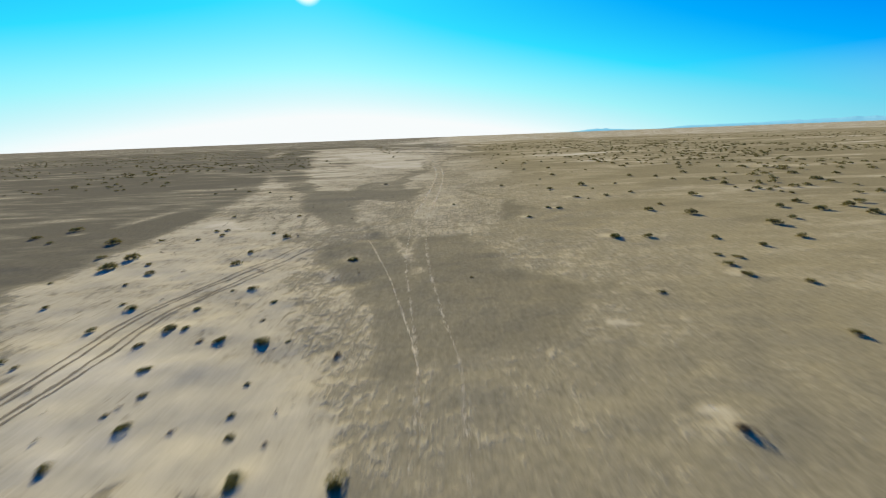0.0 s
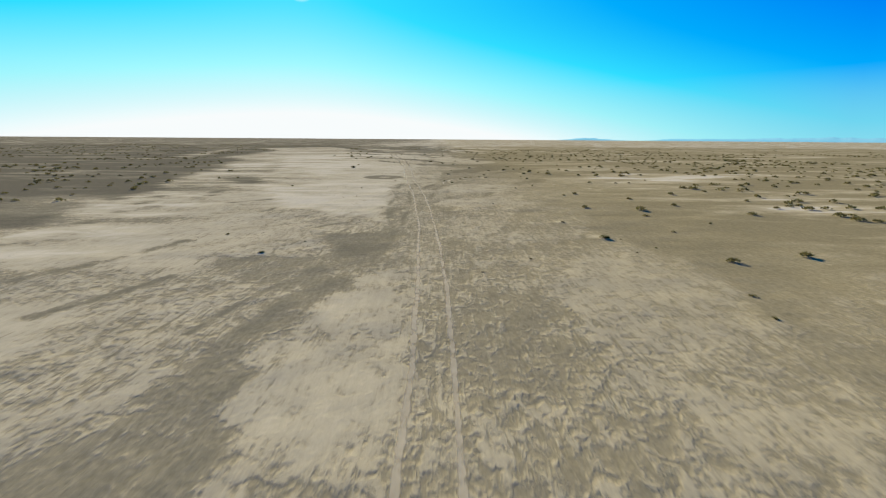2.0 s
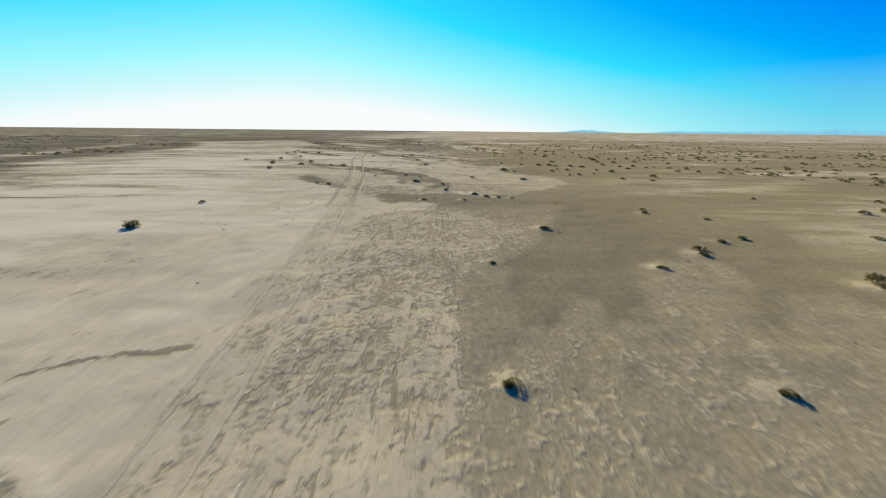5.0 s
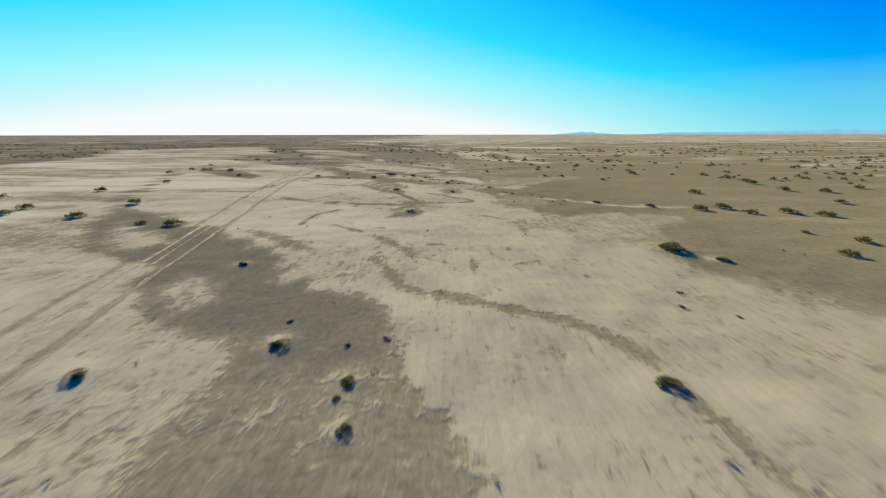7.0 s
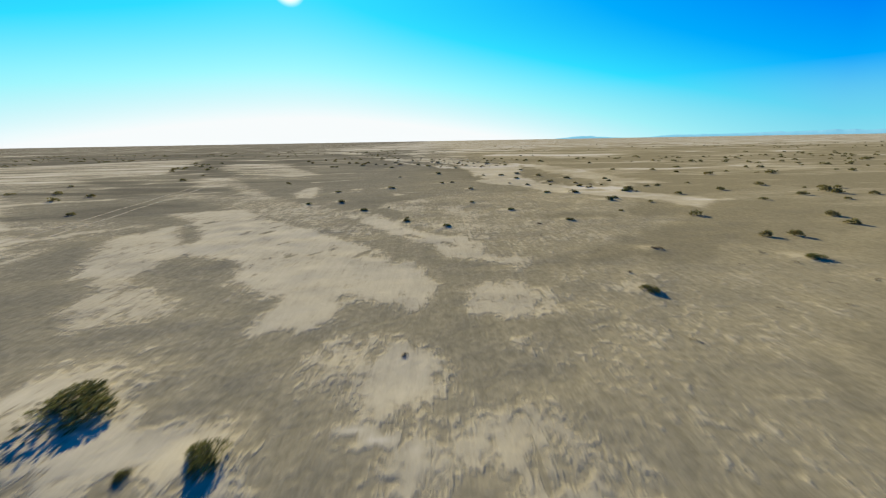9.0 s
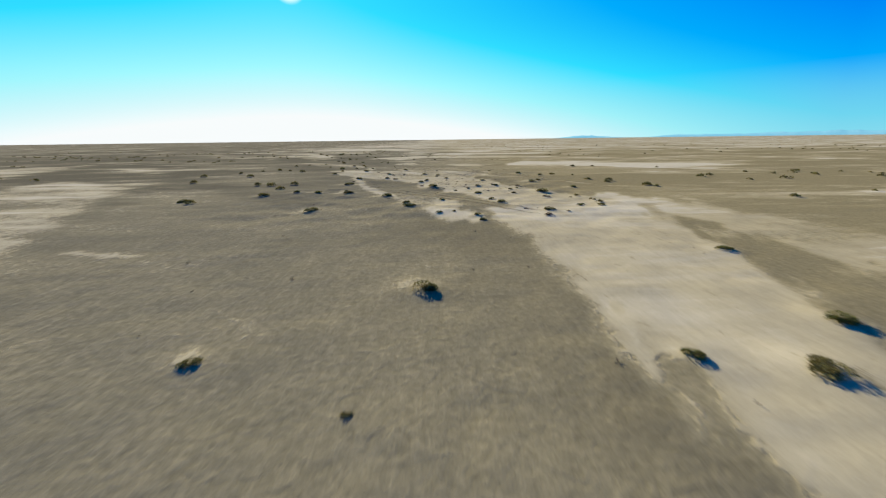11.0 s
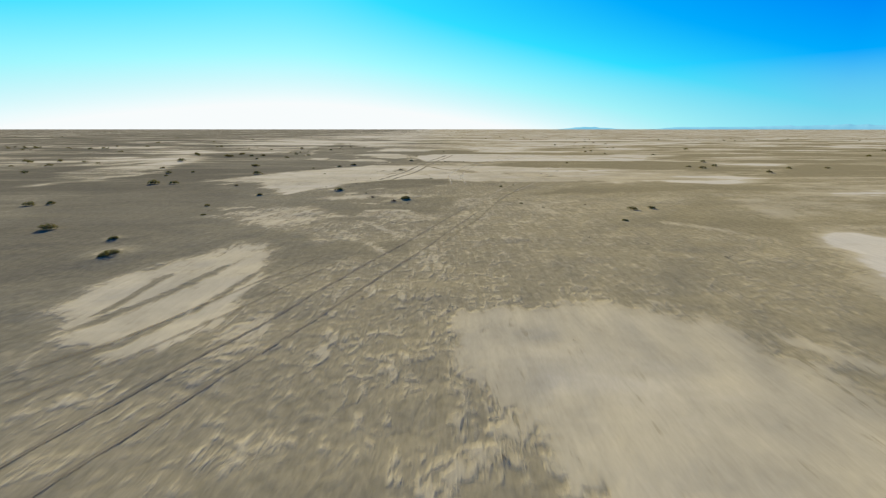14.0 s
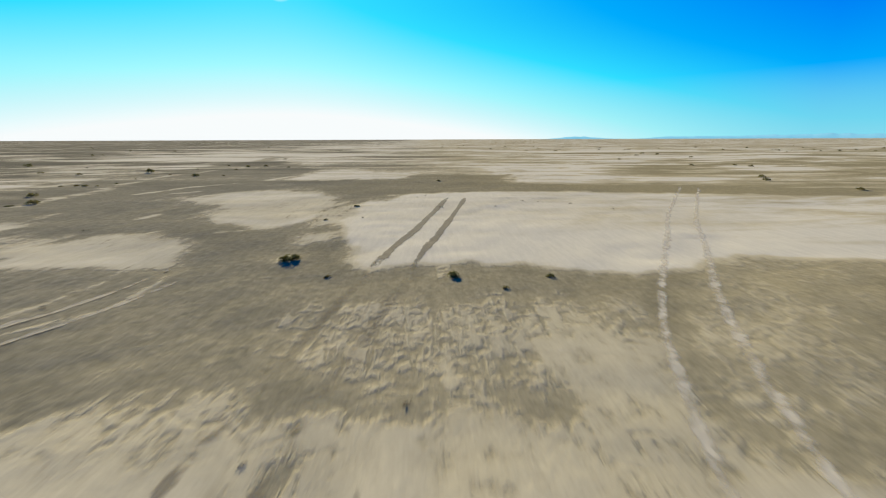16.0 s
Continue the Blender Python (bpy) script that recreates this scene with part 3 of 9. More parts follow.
FAR_SHRUBS += [
    (31.2, 199.8, 0.44), (-27.6, 200.3, 0.62), (26.1, 200.4, 0.44), (21.2, 205, 0.41), (-29.2, 206.6, 0.4), (30.3, 206.7, 0.54),
    (9.9, 215.4, 0.38), (10.3, 216.6, 0.34), (23.5, 217.4, 0.53), (10.4, 217.5, 0.22), (10.3, 217.9, 0.22), (-15.7, 218.4, 0.54),
    (9.9, 219.4, 0.31), (-41.6, 222.9, 1.18), (18, 223.7, 0.42), (17.8, 224.5, 1.06), (-12.6, 225.3, 0.59), (15.7, 227.2, 0.45),
    (-14.5, 228, 0.83), (16.2, 228.1, 0.59), (-12.4, 228.2, 0.99), (-15.9, 228.5, 0.7), (14.8, 229.6, 0.49), (10.1, 229.7, 0.35),
    (-23.3, 231.4, 0.8), (14.7, 233.3, 0.24), (12.9, 234.2, 0.46), (-20.9, 237.5, 1.01), (-26.1, 237.9, 0.68), (-11.3, 241.7, 0.4),
    (-16.7, 242.5, 0.66), (-18.7, 244.1, 0.44),
]
FAR_SHRUBS += [
    (-20.7, 245.6, 0.57), (22, 245.6, 0.38), (19.3, 245.7, 0.57), (-12.3, 246.3, 0.68), (-10.6, 246.7, 0.35), (-15.1, 250.2, 0.34),
    (-10.5, 252.2, 0.47), (-21.3, 253.7, 0.47), (-19.9, 255.5, 0.29), (-17.4, 256.5, 0.38), (-12.5, 259.2, 0.26), (-15.4, 259.6, 0.69),
    (-12.3, 261.1, 0.46), (11, 264.1, 0.31), (12, 264.3, 0.29), (-9.2, 265.7, 0.22), (-17.8, 265.8, 0.43), (-17.1, 266.2, 0.37),
    (-11.1, 272.3, 0.2), (-17.4, 273.4, 0.64), (-15.9, 273.4, 0.42), (-19.5, 278, 0.27), (-12.7, 279, 0.54), (-20.6, 280, 0.44),
    (-19, 280.6, 0.3), (27.3, 282.4, 0.48), (-9.5, 283.5, 0.19), (-23.7, 283.7, 0.34), (29.7, 284.2, 0.52), (-15.7, 285.1, 0.61),
    (16.3, 288, 0.26), (-33.8, 288.6, 0.4),
]
FAR_SHRUBS += [
    (-27, 291.8, 0.7), (-19.7, 294.3, 0.31), (-16.7, 295.9, 0.47), (-22.5, 299, 0.54), (-21.1, 299.2, 0.62), (-15.4, 300.7, 0.44),
    (26.8, 302.2, 0.36), (-18.1, 303.3, 0.44), (26, 307.2, 0.45), (-18.9, 307.4, 0.3), (-19.7, 307.8, 0.23), (27.9, 309.6, 0.44),
    (-15.8, 313.8, 0.48), (31.9, 322.6, 0.49), (-16.4, 324.5, 0.39), (-14.8, 325.2, 0.39),
]
SHRUBS += [
    (-1.7, 162.0, 0.26, 0), (-0.5, 158.1, 0.3, 0), (0.3, 158.0, 0.2, 0), (0.4, 157.8, 0.24, 0), (-0.9, 160.8, 0.28, 0), (1.9, 156.8, 0.22, 0),
]
SHRUBS += [
    (-14.3, 195.3, 0.43, 0), (13.1, 186.0, 0.82, 0), (13.8, 185.7, 0.33, 0), (10.8, 182.9, 0.35, 0), (10.2, 182.1, 0.51, 0), (9.8, 193.3, 0.51, 0),
    (12.2, 195.7, 0.69, 0), (11.6, 191.6, 0.36, 0), (11.2, 189.7, 0.42, 0), (11.5, 188.6, 0.44, 0), (13.2, 190.1, 0.34, 0), (12.5, 190.6, 0.25, 0),
    (15.6, 194.7, 0.6, 0), (15.0, 192.6, 0.38, 0), (10.2, 198.2, 0.62, 0), (30.3, 207.0, 0.74, 0), (26.0, 200.3, 0.75, 0), (16.1, 188.7, 0.35, 0),
    (17.1, 188.9, 0.49, 0), (-16.6, 219.2, 0.95, 0), (4.5, 93.0, 0.32, 0), (13.2, 101.4, 0.68, 0), (9.7, 104.8, 0.5, 0), (11.8, 106.6, 0.53, 0),
]
SHRUBS += [
    (-16.2, 108.8, 0.57, 0), (11.7, 112.9, 0.46, 0), (14.5, 111.3, 0.44, 0), (25.3, 141.8, 0.84, 0), (21.3, 128.9, 0.67, 0),
]
SHRUBS += [
    (-18.6, 315.1, 0.31, 0), (-20.5, 307.6, 0.31, 0), (-15.9, 300.1, 0.33, 0), (-19.6, 326.7, 0.49, 0), (-15.9, 320.7, 0.42, 0), (-11.7, 323.3, 0.45, 0),
    (-18.2, 309.0, 0.29, 0), (-18.2, 307.5, 0.27, 0), (-20.2, 321.8, 0.32, 0), (-13.8, 314.2, 0.35, 0), (-19.1, 312.0, 0.24, 0), (-33.2, 324.6, 0.35, 0),
    (-18.5, 341.4, 0.65, 0),
]


# ---- the ground: one sheet to the horizon ----
def spread(edge, fine, growth, end):
    """Steps that stay fine up to edge and then grow to end."""
    out, step = list(np.arange(0.0, edge, fine)), fine
    while out[-1] < end:
        step *= growth
        out.append(min(out[-1] + step, end))
    return np.array(out)


half = spread(10.5, 0.15, 1.07, 4900.0)
XS = np.concatenate([-half[:0:-1], half])
ahead = spread(318.0, 0.18, 1.08, 4906.0) - 6.0
YS = np.concatenate([[-400.0, -150.0, -60.0, -25.0, -12.0], ahead])
GX, GY = (a.ravel() for a in np.meshgrid(XS, YS))


def relief(x, y):
    """Height of the bare ground in metres."""
    x, y = np.asarray(x, float), np.asarray(y, float)
    near = 1.0 - smooth(18.0, 45.0, np.abs(x))
    z = 0.09 * (value_noise(x / 9.0, y / 9.0, 3) - 0.5) + 0.05 * (value_noise(x / 3.1, y / 3.1, 5) - 0.5) * near
    tread = 0.045 * np.abs(value_noise(x / 0.75, y / 0.95, 8) - 0.5) * (1.0 - smooth(9.0, 16.0, np.abs(x)))
    # low drifts of blown sand where the shrubs stand thickest
    dunes = smooth(209.0, 214.0, y) * (1.0 - smooth(236.0, 246.0, y)) * smooth(-16.0, -8.0, x) * (1.0 - smooth(9.0, 14.0, x))
    dunes = dunes + 0.7 * (1.0 - smooth(16.0, 26.0, y)) * (1.0 - smooth(-4.0, -1.5, x)) * near + 0.6 * np.exp(-((x + 5.0) / 3.0) ** 2 - ((y - 164.5) / 2.5) ** 2)
    z = z + dunes * (0.12 * (value_noise(x / 1.9, y / 1.7, 71) - 0.5) + 0.06 * (value_noise(x / 0.8, y / 0.75, 72) - 0.5))
    return z + (0.03 * (value_noise(x / 1.1, y / 1.1, 7) - 0.5) + tread) * near


HUMMOCK = np.zeros_like(GX)


def hummock(x, y, w):
    """A low heap of blown sand round a shrub."""
    k = (np.abs(GX - x) < 2.2 * w) & (np.abs(GY - y) < 3.0 * w)
    r2 = ((GX[k] - x) / (0.75 * w)) ** 2 + ((GY[k] - y - 0.1 * w) / (0.95 * w)) ** 2
    HUMMOCK[k] = np.maximum(HUMMOCK[k], 0.085 * w * np.exp(-r2))


# crust: -1 is bare dark silt, 0 mottled sand, +1 smooth pale sand
left_silt = np.maximum(smooth(9.0, 26.0, -GX) * (1 - smooth(270.0, 330.0, GY)), 0.9 * smooth(30.0, 90.0, -GX))
CRUST = -0.06 - 0.6 * left_silt + 0.5 * (value_noise(GX / 14.0, GY / 9.0, 11) - 0.5)
CRUST += 0.75 * smooth(292.0, 345.0, GY) * (0.3 + 0.7 * smooth(-75.0, -15.0, GX)) - 0.10 * smooth(14.0, 40.0, GX)
# how strongly far streaks of pale and dark ground show
STREAKY = np.clip(0.12 + smooth(8.0, 28.0, np.abs(GX)) * 0.52 + smooth(296.0, 340.0, GY) * 0.5, 0.0, 1.0)
WILD = STREAKY.copy()


def lay(value, where, mask, still=0.85):
    CRUST[where] += (value - CRUST[where]) * mask
    WILD[where] = np.minimum(WILD[where], STREAKY[where] * (1.0 - still * mask))


def ragged(x, y, soft):
    """How far a patch's edge strays in and out, in metres."""
    big = value_noise(x / (3.2 * soft), y / (4.5 * soft), 61) + 0.6 * value_noise(x / (1.2 * soft), y / (1.7 * soft), 62) - 0.8
    along, across = 0.35 * x + 0.94 * y, 0.94 * x - 0.35 * y
    comb = value_noise(along / 2.0, across / 0.55, 67) + 0.7 * value_noise(along / 1.1, across / 0.3, 68) - 0.85
    return (0.85 * max(soft, 0.8) if soft > 0.9 else 0.90 * soft ** 1.5) * (1.2 * big + 1.3 * comb + 0.5 * (value_noise(x / 0.6, y / 0.8, 65) - 0.5))


def sand_patch(value, soft, *corners):
    """A patch of paler or darker ground inside the corners."""
    c = np.array(corners)
    lo, hi = c.min(0) - 2 * soft, c.max(0) + 2 * soft
    where = np.nonzero((GX > lo[0]) & (GX < hi[0]) & (GY > lo[1]) & (GY < hi[1]))[0]
    x, y = GX[where], GY[where]
    inside, far2 = np.zeros(len(x), bool), np.full(len(x), 1e9)
    for (ax, ay), (bx, by) in zip(c, np.roll(c, -1, axis=0)):
        ux, uy = bx - ax, by - ay
        t = np.clip(((x - ax) * ux + (y - ay) * uy) / max(ux * ux + uy * uy, 1e-9), 0, 1)
        far2 = np.minimum(far2, (x - ax - t * ux) ** 2 + (y - ay - t * uy) ** 2)
        if uy != 0:
            inside ^= ((ay > y) != (by > y)) & (x < ux * (y - ay) / uy + ax)
    d = np.sqrt(far2) * np.where(inside, 1, -1)
    lay(value, where, smooth(-max(0.65 * soft, 0.38), max(0.65 * soft, 0.38), d + ragged(x, y, soft)), 0.35 if soft < 1.3 else 0.10)


def sand_streak(value, width, *line):
    """A streak or shallow runnel along a line."""
    c = np.array(line)
    lo, hi = c.min(0) - 2 * width - 0.3, c.max(0) + 2 * width + 0.3
    where = np.nonzero((GX > lo[0]) & (GX < hi[0]) & (GY > lo[1]) & (GY < hi[1]))[0]
    x, y = GX[where], GY[where]
    far2 = np.full(len(x), 1e9)
    for (ax, ay), (bx, by) in zip(c, c[1:]):
        ux, uy = bx - ax, by - ay
        t = np.clip(((x - ax) * ux + (y - ay) * uy) / max(ux * ux + uy * uy, 1e-9), 0, 1)
        far2 = np.minimum(far2, (x - ax - t * ux) ** 2 + (y - ay - t * uy) ** 2)
    wander = width * (0.9 * value_noise(x / 0.5, y / 0.7, 63) + 0.7 * value_noise(x / 1.7, y / 2.3, 64) - 0.65)
    lay(value, where, 1 - smooth(0.15 * width, 0.9 * width + 0.07, np.sqrt(far2) + wander))


def sand_disc(value, x, y, radius, soft):
    where = np.nonzero((np.abs(GX - x) < radius + 1) & (np.abs(GY - y) < radius + 1))[0]
    d = radius - np.hypot(GX[where] - x, GY[where] - y) + 0.25 * (value_noise(GX[where] / 0.7, GY[where] / 0.7, 66) - 0.5)
    lay(value, where, smooth(-soft, soft, d))


def sand_tail(x, y, w, strength):
    """Pale sand that the wind has laid beside a shrub."""
    cx, cy = x - 0.45 * w, y + 0.45 * w
    k = np.nonzero((np.abs(GX - cx) < 2.5 * w + 0.3) & (np.abs(GY - cy) < 2.5 * w + 0.3))[0]
    r2 = ((GX[k] - cx) / (0.85 * w)) ** 2 + ((GY[k] - cy) / (0.75 * w)) ** 2
    lay(0.85, k, strength * np.exp(-r2))


sand_patch(.12, 0.8, (-13.6, 36.9), (0.7, 40.0), (37.1, 30.4), (6.9, 2.9), (-1.8, 3.0), (-1.9, 7.2), (-3.0, 12.0))
sand_patch(-.75, 2.3, (-158.9, 127.8), (-67.4, 189.4), (-13.2, 43.6), (-13.6, 36.9), (-15.3, 25.0), (-17.9, 19.2), (-17.4, 15.2), (-17.2, 11.6))
sand_patch(-.2, 1.2, (-16.3, 44.4), (-4.6, 41.4), (-1.3, 18.6), (-2.8, 12.0), (-5.6, 16.8))
sand_patch(.25, 1.0, (-16.9, 11.3), (-17.1, 15.2), (-17.5, 19.2), (-15.6, 24.1), (-16.3, 37.5), (-10.2, 27.3), (-5.3, 16.8), (-3.0, 12.0), (-1.7, 7.2), (-2.5, 5.4), (-1.8, 3.0), (-6.9, 3.1))
sand_patch(.6, 0.7, (-15.1, 9.8), (-13.8, 12.8), (-9.5, 13.8), (-5.6, 14.2), (-3.0, 12.0), (-1.7, 7.2), (-2.5, 5.4), (-1.8, 3.0), (-6.9, 3.1))
sand_streak(.35, 0.85, (-24.9, 20.6), (-23.4, 23.4), (-23.7, 31.4))
sand_patch(-.55, 3.5, (-160.0, 340.0), (-160.0, 323.4), (-44.2, 101.1), (-29.2, 67.7), (-20.5, 52.4), (-18.5, 48.1))
sand_patch(.15, 1.0, (-17.1, 46.9), (-28.0, 73.7), (-14.0, 73.4), (-6.3, 56.0), (-7.9, 51.2), (-9.1, 45.8), (-9.9, 41.8), (-10.0, 40.8))
sand_patch(-.15, 0.6, (-10.0, 40.8), (-9.1, 45.8), (-6.8, 51.2), (-5.6, 56.0), (-5.0, 48.7), (-5.2, 41.8), (-4.9, 39.6), (-5.6, 38.3), (-7.2, 38.3))
sand_patch(.1, 0.8, (-5.6, 56.0), (-1.5, 57.6), (7.9, 59.4), (8.3, 47.9), (5.5, 42.7), (1.1, 38.3), (-4.7, 38.3), (-5.2, 41.8), (-5.0, 48.7))
sand_patch(-.55, 3.5, (-160.0, 700.0), (-149.9, 412.6), (-48.1, 129.3), (-38.2, 92.6), (-31.4, 75.4))
sand_patch(.3, 1.0, (-21.9, 67.1), (-34.1, 87.7), (-43.3, 121.1), (-10.8, 66.4), (-10.2, 63.4), (-11.6, 61.2), (-13.5, 59.6))
sand_patch(.8, 2.4, (-43.3, 121.1), (-74.4, 228.2), (-27.1, 161.0), (-8.3, 112.1), (-5.7, 89.8), (-4.2, 71.2), (-4.9, 65.7), (-5.9, 62.9), (-10.8, 66.4), (-23.6, 80.9))
sand_patch(-.5, 1.5, (-24.3, 69.2), (-23.3, 72.9), (-25.9, 80.8), (-25.6, 90.8), (-22.5, 86.4), (-21.2, 74.8), (-20.9, 69.3), (-20.9, 66.1))
sand_patch(-.25, 0.6, (-4.8, 67.5), (-6.3, 95.3), (-1.5, 71.3), (-0.7, 59.7), (-2.0, 57.9), (-3.5, 58.5), (-5.5, 59.7), (-6.3, 60.8), (-4.8, 63.5))
sand_patch(-.2, 0.6, (-12.1, 58.4), (-11.6, 61.2), (-7.4, 59.7), (-5.2, 57.4), (-3.8, 54.1), (-7.2, 54.1))
sand_patch(.12, 1.1, (-0.3, 82.3), (8.8, 84.5), (6.5, 66.8), (2.9, 63.6), (-0.2, 68.7))
sand_patch(-.55, 3.5, (-160.0, 438.6), (-160.0, 442.1), (-65.3, 198.0), (-48.2, 116.0), (-56.0, 114.7))
sand_patch(.72, 2.6, (-21.7, 83.6), (-24.6, 90.4), (-58.7, 184.4), (-28.7, 174.8), (-10.5, 133.9), (-5.3, 89.7), (-6.0, 84.2), (-5.9, 78.9), (-5.5, 75.9), (-5.1, 72.6), (-5.0, 70.5), (-7.3, 70.6))
sand_patch(-.6, 1.3, (-28.9, 90.2), (-26.2, 91.3), (-23.2, 88.7), (-21.8, 85.3), (-22.3, 84.1))
sand_streak(-.4, 0.31, (-33.3, 95.7), (-31.7, 99.7), (-31.6, 105.3))
sand_patch(.3, 1.5, (-6.6, 86.6), (-4.7, 84.3), (-4.0, 75.9), (-3.6, 72.6), (-3.6, 70.5), (-5.0, 70.5), (-5.1, 72.6), (-5.4, 77.4))
sand_patch(.08, 1.8, (-4.8, 72.1), (-4.9, 75.9), (-5.6, 82.3), (-5.1, 86.7), (-3.1, 82.4), (-1.6, 84.4), (-0.5, 83.4), (-0.9, 78.5), (-0.9, 73.6), (-1.4, 71.8), (-2.4, 70.8), (-4.7, 70.5))
sand_patch(-.25, 1.2, (-1.6, 86.8), (1.8, 100.3), (7.8, 97.5), (2.9, 87.0), (-0.5, 83.4))
sand_patch(.22, 0.7, (-0.3, 82.5), (3.6, 87.1), (5.7, 84.7), (5.3, 80.4), (5.4, 77.6), (3.9, 73.8), (2.0, 74.8), (0.2, 76.0), (-0.7, 78.5))
sand_patch(.3, 2.0, (-8.5, 96.0), (-5.0, 92.0), (-4.2, 118.0), (-9.0, 124.0), (-12.0, 118.0))
sand_patch(-.55, 3.5, (-160.0, 675.0), (-160.0, 475.3), (-62.8, 190.3), (-56.8, 138.3), (-54.4, 124.3))
sand_patch(.72, 2.6, (-48.1, 118.6), (-62.8, 190.3), (-15.9, 152.5), (-7.2, 112.8), (-5.9, 95.0), (-5.0, 88.5), (-5.2, 85.8), (-6.1, 83.9), (-8.6, 82.9))
sand_patch(.1, 1.5, (-6.1, 83.5), (-5.2, 85.8), (-4.1, 85.8), (-3.0, 85.8), (-2.1, 84.7), (-1.4, 81.6), (-6.4, 81.7))
sand_patch(-.25, 0.7, (-0.3, 97.5), (4.4, 97.6), (6.3, 94.3), (2.5, 89.5), (0.6, 85.8), (-0.4, 81.6), (-1.3, 81.6), (-0.8, 85.8), (-0.6, 90.5))
sand_patch(.3, 0.8, (-4.7, 90.4), (-1.5, 95.1), (-0.6, 90.5), (-1.1, 85.8), (-2.9, 85.8))
sand_streak(.9, 0.07, (-0.9, 84.3), (-0.6, 84.4))
sand_streak(.9, 0.06, (-0.6, 84.9), (-0.5, 85.8))
sand_streak(.9, 0.06, (-0.3, 86.5), (0.1, 87.4))
sand_streak(.9, 0.06, (0.5, 88.5), (0.9, 88.9))
sand_streak(.9, 0.06, (1.4, 90.0), (2.3, 91.2))
sand_streak(-.45, 0.59, (-32.8, 115.9), (-28.0, 117.3), (-24.7, 116.6))
sand_patch(.33, 1.5, (-5.6, 90.4), (-5.9, 95.0), (-4.3, 90.4), (-4.1, 85.8), (-4.2, 83.5), (-4.6, 81.7), (-6.7, 81.7), (-6.3, 83.8), (-5.8, 86.1))
sand_streak(-.45, 0.22, (-23.0, 76.6), (-22.9, 78.6), (-24.2, 82.8), (-24.3, 88.5), (-23.3, 92.8))
sand_patch(-.45, 1.9, (-30.4, 90.2), (-33.6, 98.6), (-25.0, 90.7), (-24.3, 86.2))
sand_streak(-.35, 0.12, (-18.3, 72.3), (-16.7, 72.0), (-15.5, 73.1))
sand_streak(-.3, 0.09, (-13.9, 71.1), (-14.1, 71.8))
sand_streak(-.35, 0.15, (-14.2, 68.7), (-13.3, 69.4))
sand_streak(-.3, 0.12, (-13.4, 67.9), (-12.6, 68.1))
sand_streak(-.2, 0.07, (-9.9, 69.0), (-9.6, 69.3))
sand_streak(-.15, 0.31, (-4.3, 80.4), (-4.3, 73.5), (-4.0, 68.5), (-3.8, 65.6))
sand_patch(-.55, 3.5, (-160.0, 616.2), (-160.0, 359.3), (-82.2, 256.3), (-50.5, 172.4), (-60.9, 166.5))
sand_patch(.75, 1.6, (-48.9, 155.5), (-45.5, 167.2), (-30.0, 163.4), (-19.6, 146.6), (-17.6, 139.2), (-6.7, 130.5), (-6.2, 126.3), (-12.3, 130.5), (-11.0, 123.7), (-11.7, 121.6))
sand_patch(-.12, 0.6, (-11.7, 121.6), (-11.0, 123.7), (-8.7, 124.6), (-5.9, 121.5), (-3.6, 116.7), (-6.4, 116.8))
sand_patch(-.35, 0.7, (-14.9, 128.5), (-14.1, 130.5), (-10.4, 127.0), (-8.2, 124.6), (-7.5, 121.5), (-10.3, 122.9), (-11.6, 122.9))
sand_patch(.5, 1.1, (-9.7, 140.5), (-1.4, 140.6), (8.0, 138.3), (8.4, 128.5), (9.8, 125.5), (3.4, 120.8), (0.3, 121.4), (-0.4, 124.5), (-4.2, 131.6), (-7.9, 138.2))
sand_streak(.6, 0.19, (0.8, 120.4), (1.2, 119.7))
sand_patch(-.55, 0.6, (-6.4, 134.5), (-3.7, 133.1), (-1.7, 130.6), (-0.1, 125.6), (-1.0, 125.4), (-2.1, 127.1), (-3.4, 126.2), (-4.5, 127.1), (-4.5, 130.1))
sand_patch(.6, 0.9, (-11.1, 144.5), (-1.5, 145.7), (6.0, 137.9), (8.2, 133.4), (3.2, 125.8), (0.0, 125.6), (-0.6, 128.1), (-3.6, 132.7), (-6.1, 136.1))
sand_streak(-.65, 0.77, (-20.3, 147.2), (-13.0, 139.3), (-9.9, 137.4), (-7.7, 136.7), (-5.9, 135.5), (-3.6, 132.7), (-2.1, 130.6), (-0.6, 128.1), (-0.1, 125.9))
sand_streak(-.55, 0.37, (-18.6, 144.6), (-14.0, 138.1), (-11.2, 135.9), (-10.4, 137.8))
sand_streak(-.5, 0.37, (-6.6, 135.0), (-6.5, 132.0), (-7.4, 130.1), (-8.1, 130.1))
sand_streak(-.55, 0.19, (-5.7, 143.3), (-3.4, 139.5), (-2.3, 134.9), (-0.4, 133.5), (1.9, 132.6), (2.9, 130.5), (2.8, 128.5), (4.4, 128.9))
sand_patch(-.15, 0.6, (-13.1, 142.5), (-10.6, 141.4), (-7.6, 138.1), (-5.1, 134.9), (-3.2, 134.1), (-2.2, 132.1), (-2.2, 130.7), (-1.4, 129.6), (-0.9, 128.5), (-4.1, 128.6), (-4.6, 130.4), (-5.5, 131.4), (-7.9, 133.3), (-8.3, 136.4), (-10.3, 139.6))
sand_patch(.6, 0.8, (-15.0, 156.5), (1.0, 149.1), (7.0, 142.0), (5.8, 137.1), (2.9, 133.0), (0.7, 134.0), (-2.1, 135.3), (-2.9, 137.9), (-6.3, 140.3), (-3.5, 134.1), (-5.1, 134.9), (-10.6, 141.4))
